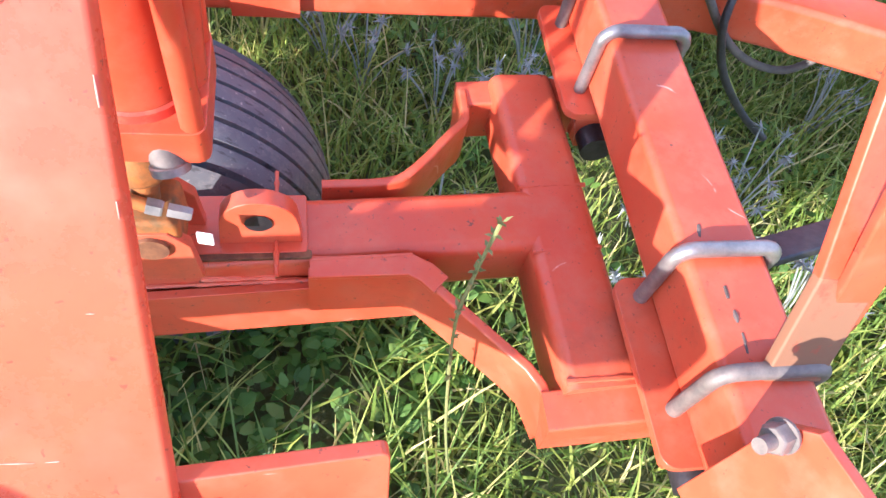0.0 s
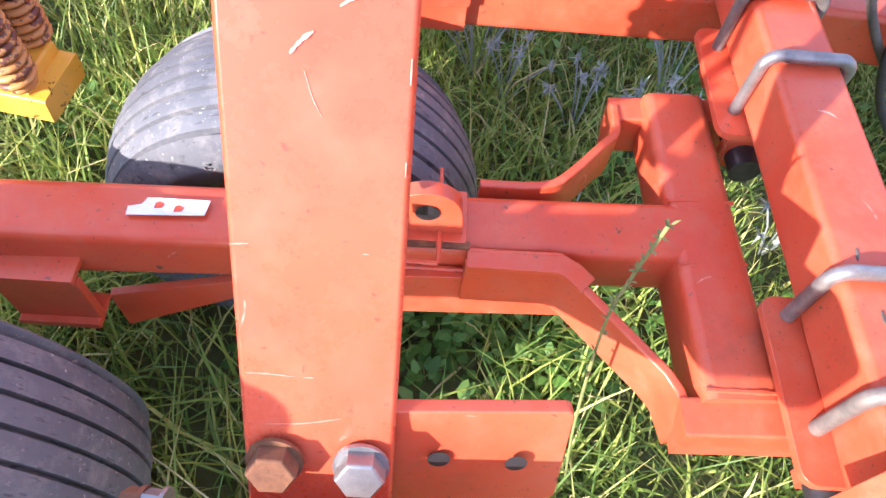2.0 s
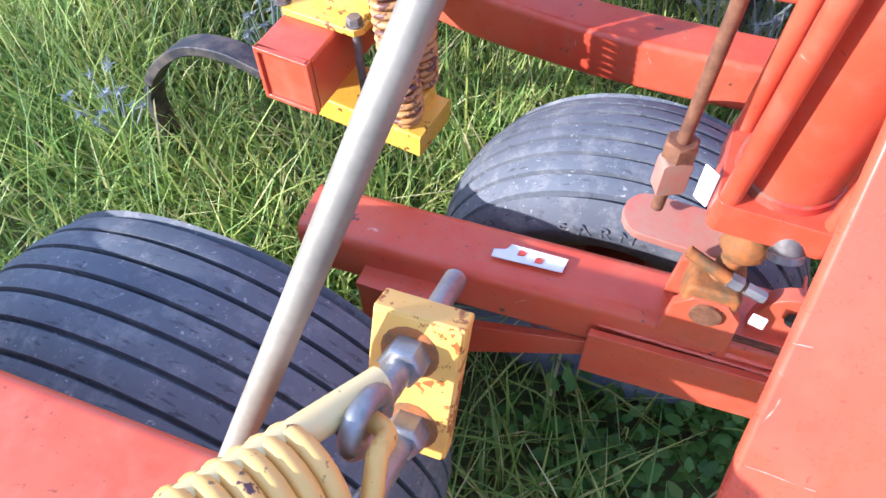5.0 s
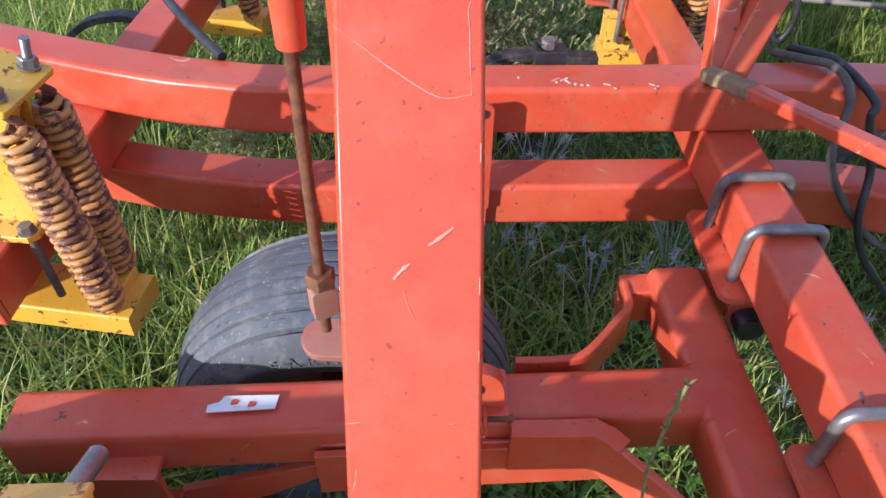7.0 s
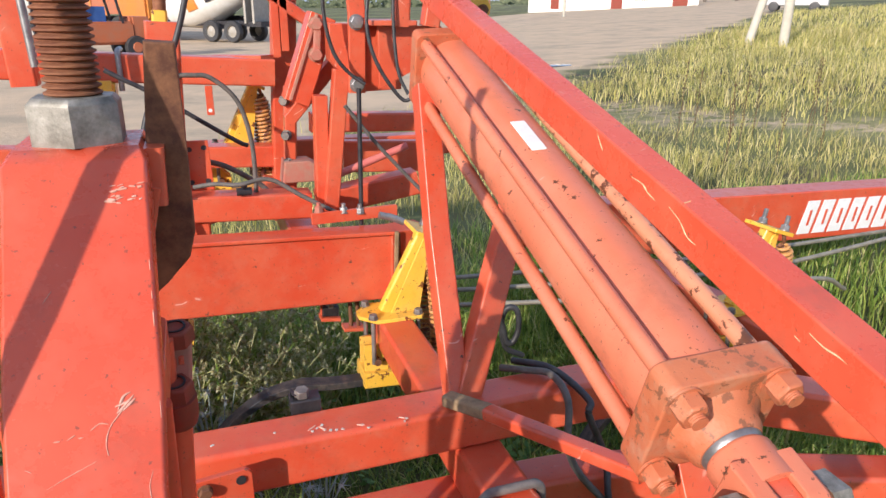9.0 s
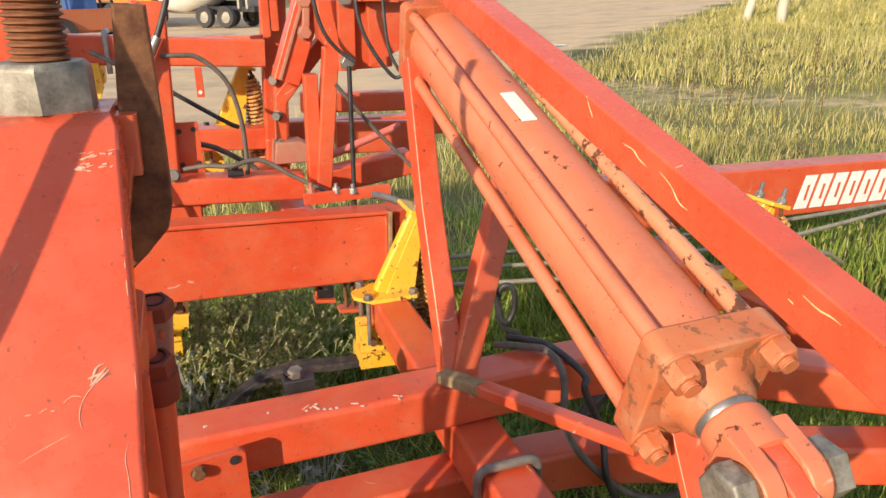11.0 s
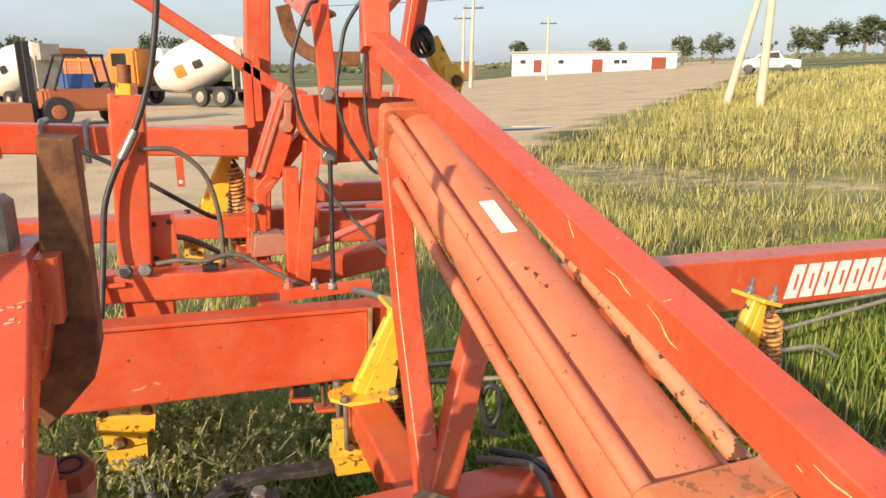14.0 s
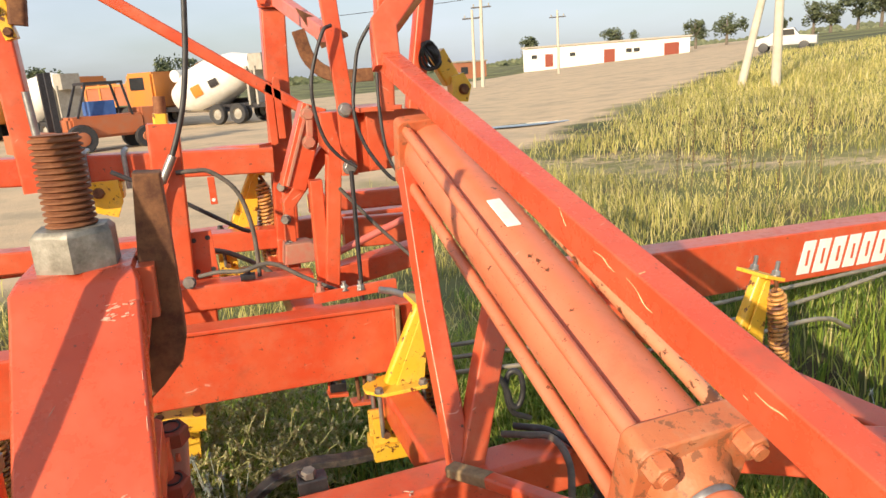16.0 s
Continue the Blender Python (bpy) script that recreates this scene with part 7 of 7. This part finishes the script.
# dark band of far woods along the horizon
rw = random.Random(3)
vs, fs = [], []
for i in range(5200):
    a = rw.uniform(-0.9, 1.35)
    d = 420 + rw.uniform(-20, 20)
    q = Vector((math.sin(a) * d, math.cos(a) * d, ground_z(math.sin(a) * d, math.cos(a) * d) + rw.uniform(-1, 3.6 + 1.6 * math.sin(a * 9) + 1.0 * math.sin(a * 31))))
    l = rw.uniform(1.0, 2.4)
    b_ = Vector((math.cos(a), -math.sin(a), 0))
    i0 = len(vs)
    vs += [q - b_ * l, q + Vector((0, 0, -l * 0.7)), q + b_ * l, q + Vector((0, 0, l * 0.7))]
    fs.append((i0, i0 + 1, i0 + 2, i0 + 3))
me = bpy.data.meshes.new("far_woods")
me.from_pydata([tuple(v) for v in vs], [], fs)
tagged(link_mesh("far_woods", me, TREELEAF), "dark strip of far woods on the horizon", "woods", kind="stuff")
pd = lathe(bmesh.new(), [(0, 0.012), (0.6, 0.012), (0.62, 0.0)], Matrix(((2.2, 0.3, 0), (0, 0.7, 0), (0, 0, 1))), (8.7, 17.45, 0.03), 28)
tagged(part("puddle", pd, WATER), "shallow rain puddle on the sandy track", "puddle", kind="structure")

# ---- scrapes and chips in the paint ----
SCRAPE = mottled("scraped_paint", (0.58, 0.25, 0.17), (0.66, 0.38, 0.29), 60.0, 0.6)
BARE = mottled("bare_steel_chip", (0.07, 0.055, 0.05), (0.17, 0.13, 0.115), 60.0, 0.8, 0.1)
DROPPING = mottled("dried_dropping", (0.42, 0.36, 0.30), (0.60, 0.55, 0.48), 120.0, 0.8)
CREAM = mottled("cream_scrape", (0.62, 0.40, 0.20), (0.74, 0.58, 0.34), 60.0, 0.65)


def on_arm(pts):
    """Lay marks given by x and height on the face of the arm."""
    out = []
    for x, y, z in pts:
        for (y0, z0), (y1, z1) in zip(face, face[1:]):
            if z0 <= z <= z1:
                y = y0 + (y1 - y0) * (z - z0) / (z1 - z0) - 0.0003
        out.append((x, y, z))
    return out


def scrape(parent, pts, w, mat, label):
    """A shallow ragged sliver following the surface."""
    path = smooth_path(pts, 4) if len(pts) > 2 else [Vector(pts[0]), (Vector(pts[0]) + Vector(pts[1])) / 2, Vector(pts[1])]
    n = len(path)
    r = random.Random(int(abs(pts[0][1]) * 9973))
    bm = sweep(bmesh.new(), round_profile(w, 6), path, (0.02, 0.05, 1), scales=[(0.35 + 0.65 * math.sin(math.pi * (i + 0.5) / n)) * r.uniform(0.5, 1.2) for i in range(n)])
    return part("paint_scrape", bm, mat, parent, label)


for w, rows in ((0.0010, ([(-.045, .533, 1.26), (-.038, .538, 1.265), (-.033, .541, 1.269)], [(-.046, .537, 1.264), (-.036, .538, 1.266)], [(-.044, .535, 1.262), (-.040, .541, 1.269), (-.035, .543, 1.271)], [(-.041, .533, 1.261), (-.032, .539, 1.267)])),
                (0.0006, ([(-.035, .54, 1.268), (-.043, .533, 1.26), (-.050, .527, 1.253), (-.053, .52, 1.245), (-.052, .513, 1.238)], [(-.063, .527, 1.253), (-.057, .529, 1.256), (-.051, .529, 1.255)], [(-.087, .524, 1.25), (-.083, .524, 1.25)], [(-.078, .524, 1.25), (-.073, .526, 1.252)], [(-.071, .524, 1.25), (-.068, .524, 1.25)], [(-.105, .514, 1.238), (-.101, .512, 1.236)])),
                (0.0004, ([(-.092, .503, 1.226), (-.077, .508, 1.231), (-.060, .512, 1.236)], [(-.118, .49, 1.211), (-.098, .481, 1.2), (-.079, .471, 1.189), (-.047, .458, 1.174), (-.024, .458, 1.175)], [(-.024, .458, 1.175), (-.025, .476, 1.195), (-.025, .487, 1.207), (-.026, .496, 1.218), (-.023, .503, 1.226)],
                          [(-.113, .293, .887), (-.097, .293, .887), (-.081, .292, .886)], [(-.076, .293, .886), (-.069, .293, .886)], [(-.102, .272, .85), (-.076, .273, .852), (-.051, .276, .857)], [(-.117, .339, .969), (-.106, .339, .97)], [(-.072, .389, 1.06), (-.068, .383, 1.048), (-.063, .378, 1.039)], [(-.04, .338, .968), (-.036, .338, .968)], [(-.086, .598, 1.337), (-.092, .592, 1.33)]))):
    for pts in rows:
        scrape(arm, on_arm(pts), w, SCRAPE, "pale scratch in the paint")
for pts in ([(-.054, .408, 1.088), (-.045, .412, 1.093), (-.036, .416, 1.099)], [(-.079, .393, 1.067), (-.073, .396, 1.073), (-.067, .399, 1.077)]):
    scrape(arm, on_arm(pts), 0.0016, SCRAPE, "pale scrape down to the primer")
# worn patch under the nut, and chipped paint down the edge
rr = random.Random(31)
for k in range(26):
    x, z = rr.uniform(-0.046, -0.019), rr.uniform(1.391, 1.404)
    scrape(arm, on_arm([(x, 0, z), (x + rr.uniform(0.002, 0.006), 0, z + rr.uniform(-0.001, 0.0012))]), rr.uniform(0.0007, 0.0016), SCRAPE, "worn pale paint")
for k in range(9):
    z = rr.uniform(0.95, 1.39)
    scrape(arm, on_arm([(-0.0175 if z < 1.25 else -0.0150, 0, z), (-0.0175 if z < 1.25 else -0.0150, 0, z + rr.uniform(0.004, 0.014))]), rr.uniform(0.0004, 0.0007), SCRAPE, "paint chipped off the edge")
for pts in ([(0.536, 0.83, 1.409), (0.535, 0.822, 1.397), (0.534, 0.812, 1.384)], [(0.53, 0.74, 1.363), (0.529, 0.716, 1.359), (0.528, 0.704, 1.351), (0.528, 0.687, 1.344)],
            [(0.526, 0.661, 1.344), (0.525, 0.64, 1.333), (0.524, 0.624, 1.318), (0.523, 0.608, 1.313)], [(0.515, 0.457, 1.27), (0.515, 0.45, 1.267)],
            [(0.514, 0.441, 1.28), (0.513, 0.423, 1.274), (0.512, 0.409, 1.273), (0.512, 0.398, 1.27)], [(0.528, 0.638, 1.3545), (0.538, 0.639, 1.355)]):
    scrape(fold, pts, 0.0010, CREAM, "cream scrape along the edge")
for pts in ([(0.173, 1.204, 0.767), (0.189, 1.216, 0.767)], [(0.194, 1.211, 0.767), (0.205, 1.196, 0.767)], [(0.266, 1.193, 0.767), (0.281, 1.187, 0.767)], [(0.352, 1.192, 0.767), (0.362, 1.186, 0.767)]):
    scrape(upper_cross, pts, 0.003, SCRAPE, "pale chip in the paint")
for i, (x, y) in enumerate(((0.181, 1.198), (0.190, 1.205), (0.201, 1.213), (0.204, 1.196), (0.215, 1.191), (0.226, 1.188), (0.238, 1.187), (0.110, 1.216), (-0.004, 1.212), (0.277, 1.189), (0.286, 1.176), (0.359, 1.174), (0.366, 1.183))):
    r = random.Random(60 + i)
    spot = [(r.uniform(0.0015, 0.0045) * math.cos(a), r.uniform(0.0015, 0.0045) * math.sin(a)) for a in [0.7 * k for k in range(9)]]
    plate("white_spot", spot, Matrix.Identity(3), (x, y, 0.7675), 0.0012, DROPPING, upper_cross, "dried white dropping", bevel=0.0)
for pts in ([(0.506, 0.572, 0.667), (0.503, 0.556, 0.667)], [(0.511, 0.491, 0.667), (0.51, 0.476, 0.667)], [(0.512, 0.462, 0.667), (0.511, 0.447, 0.667)], [(0.512, 0.435, 0.667), (0.510, 0.412, 0.667)]):
    scrape(main_tube, pts, 0.0028, BARE, "bare grey chip on the edge")
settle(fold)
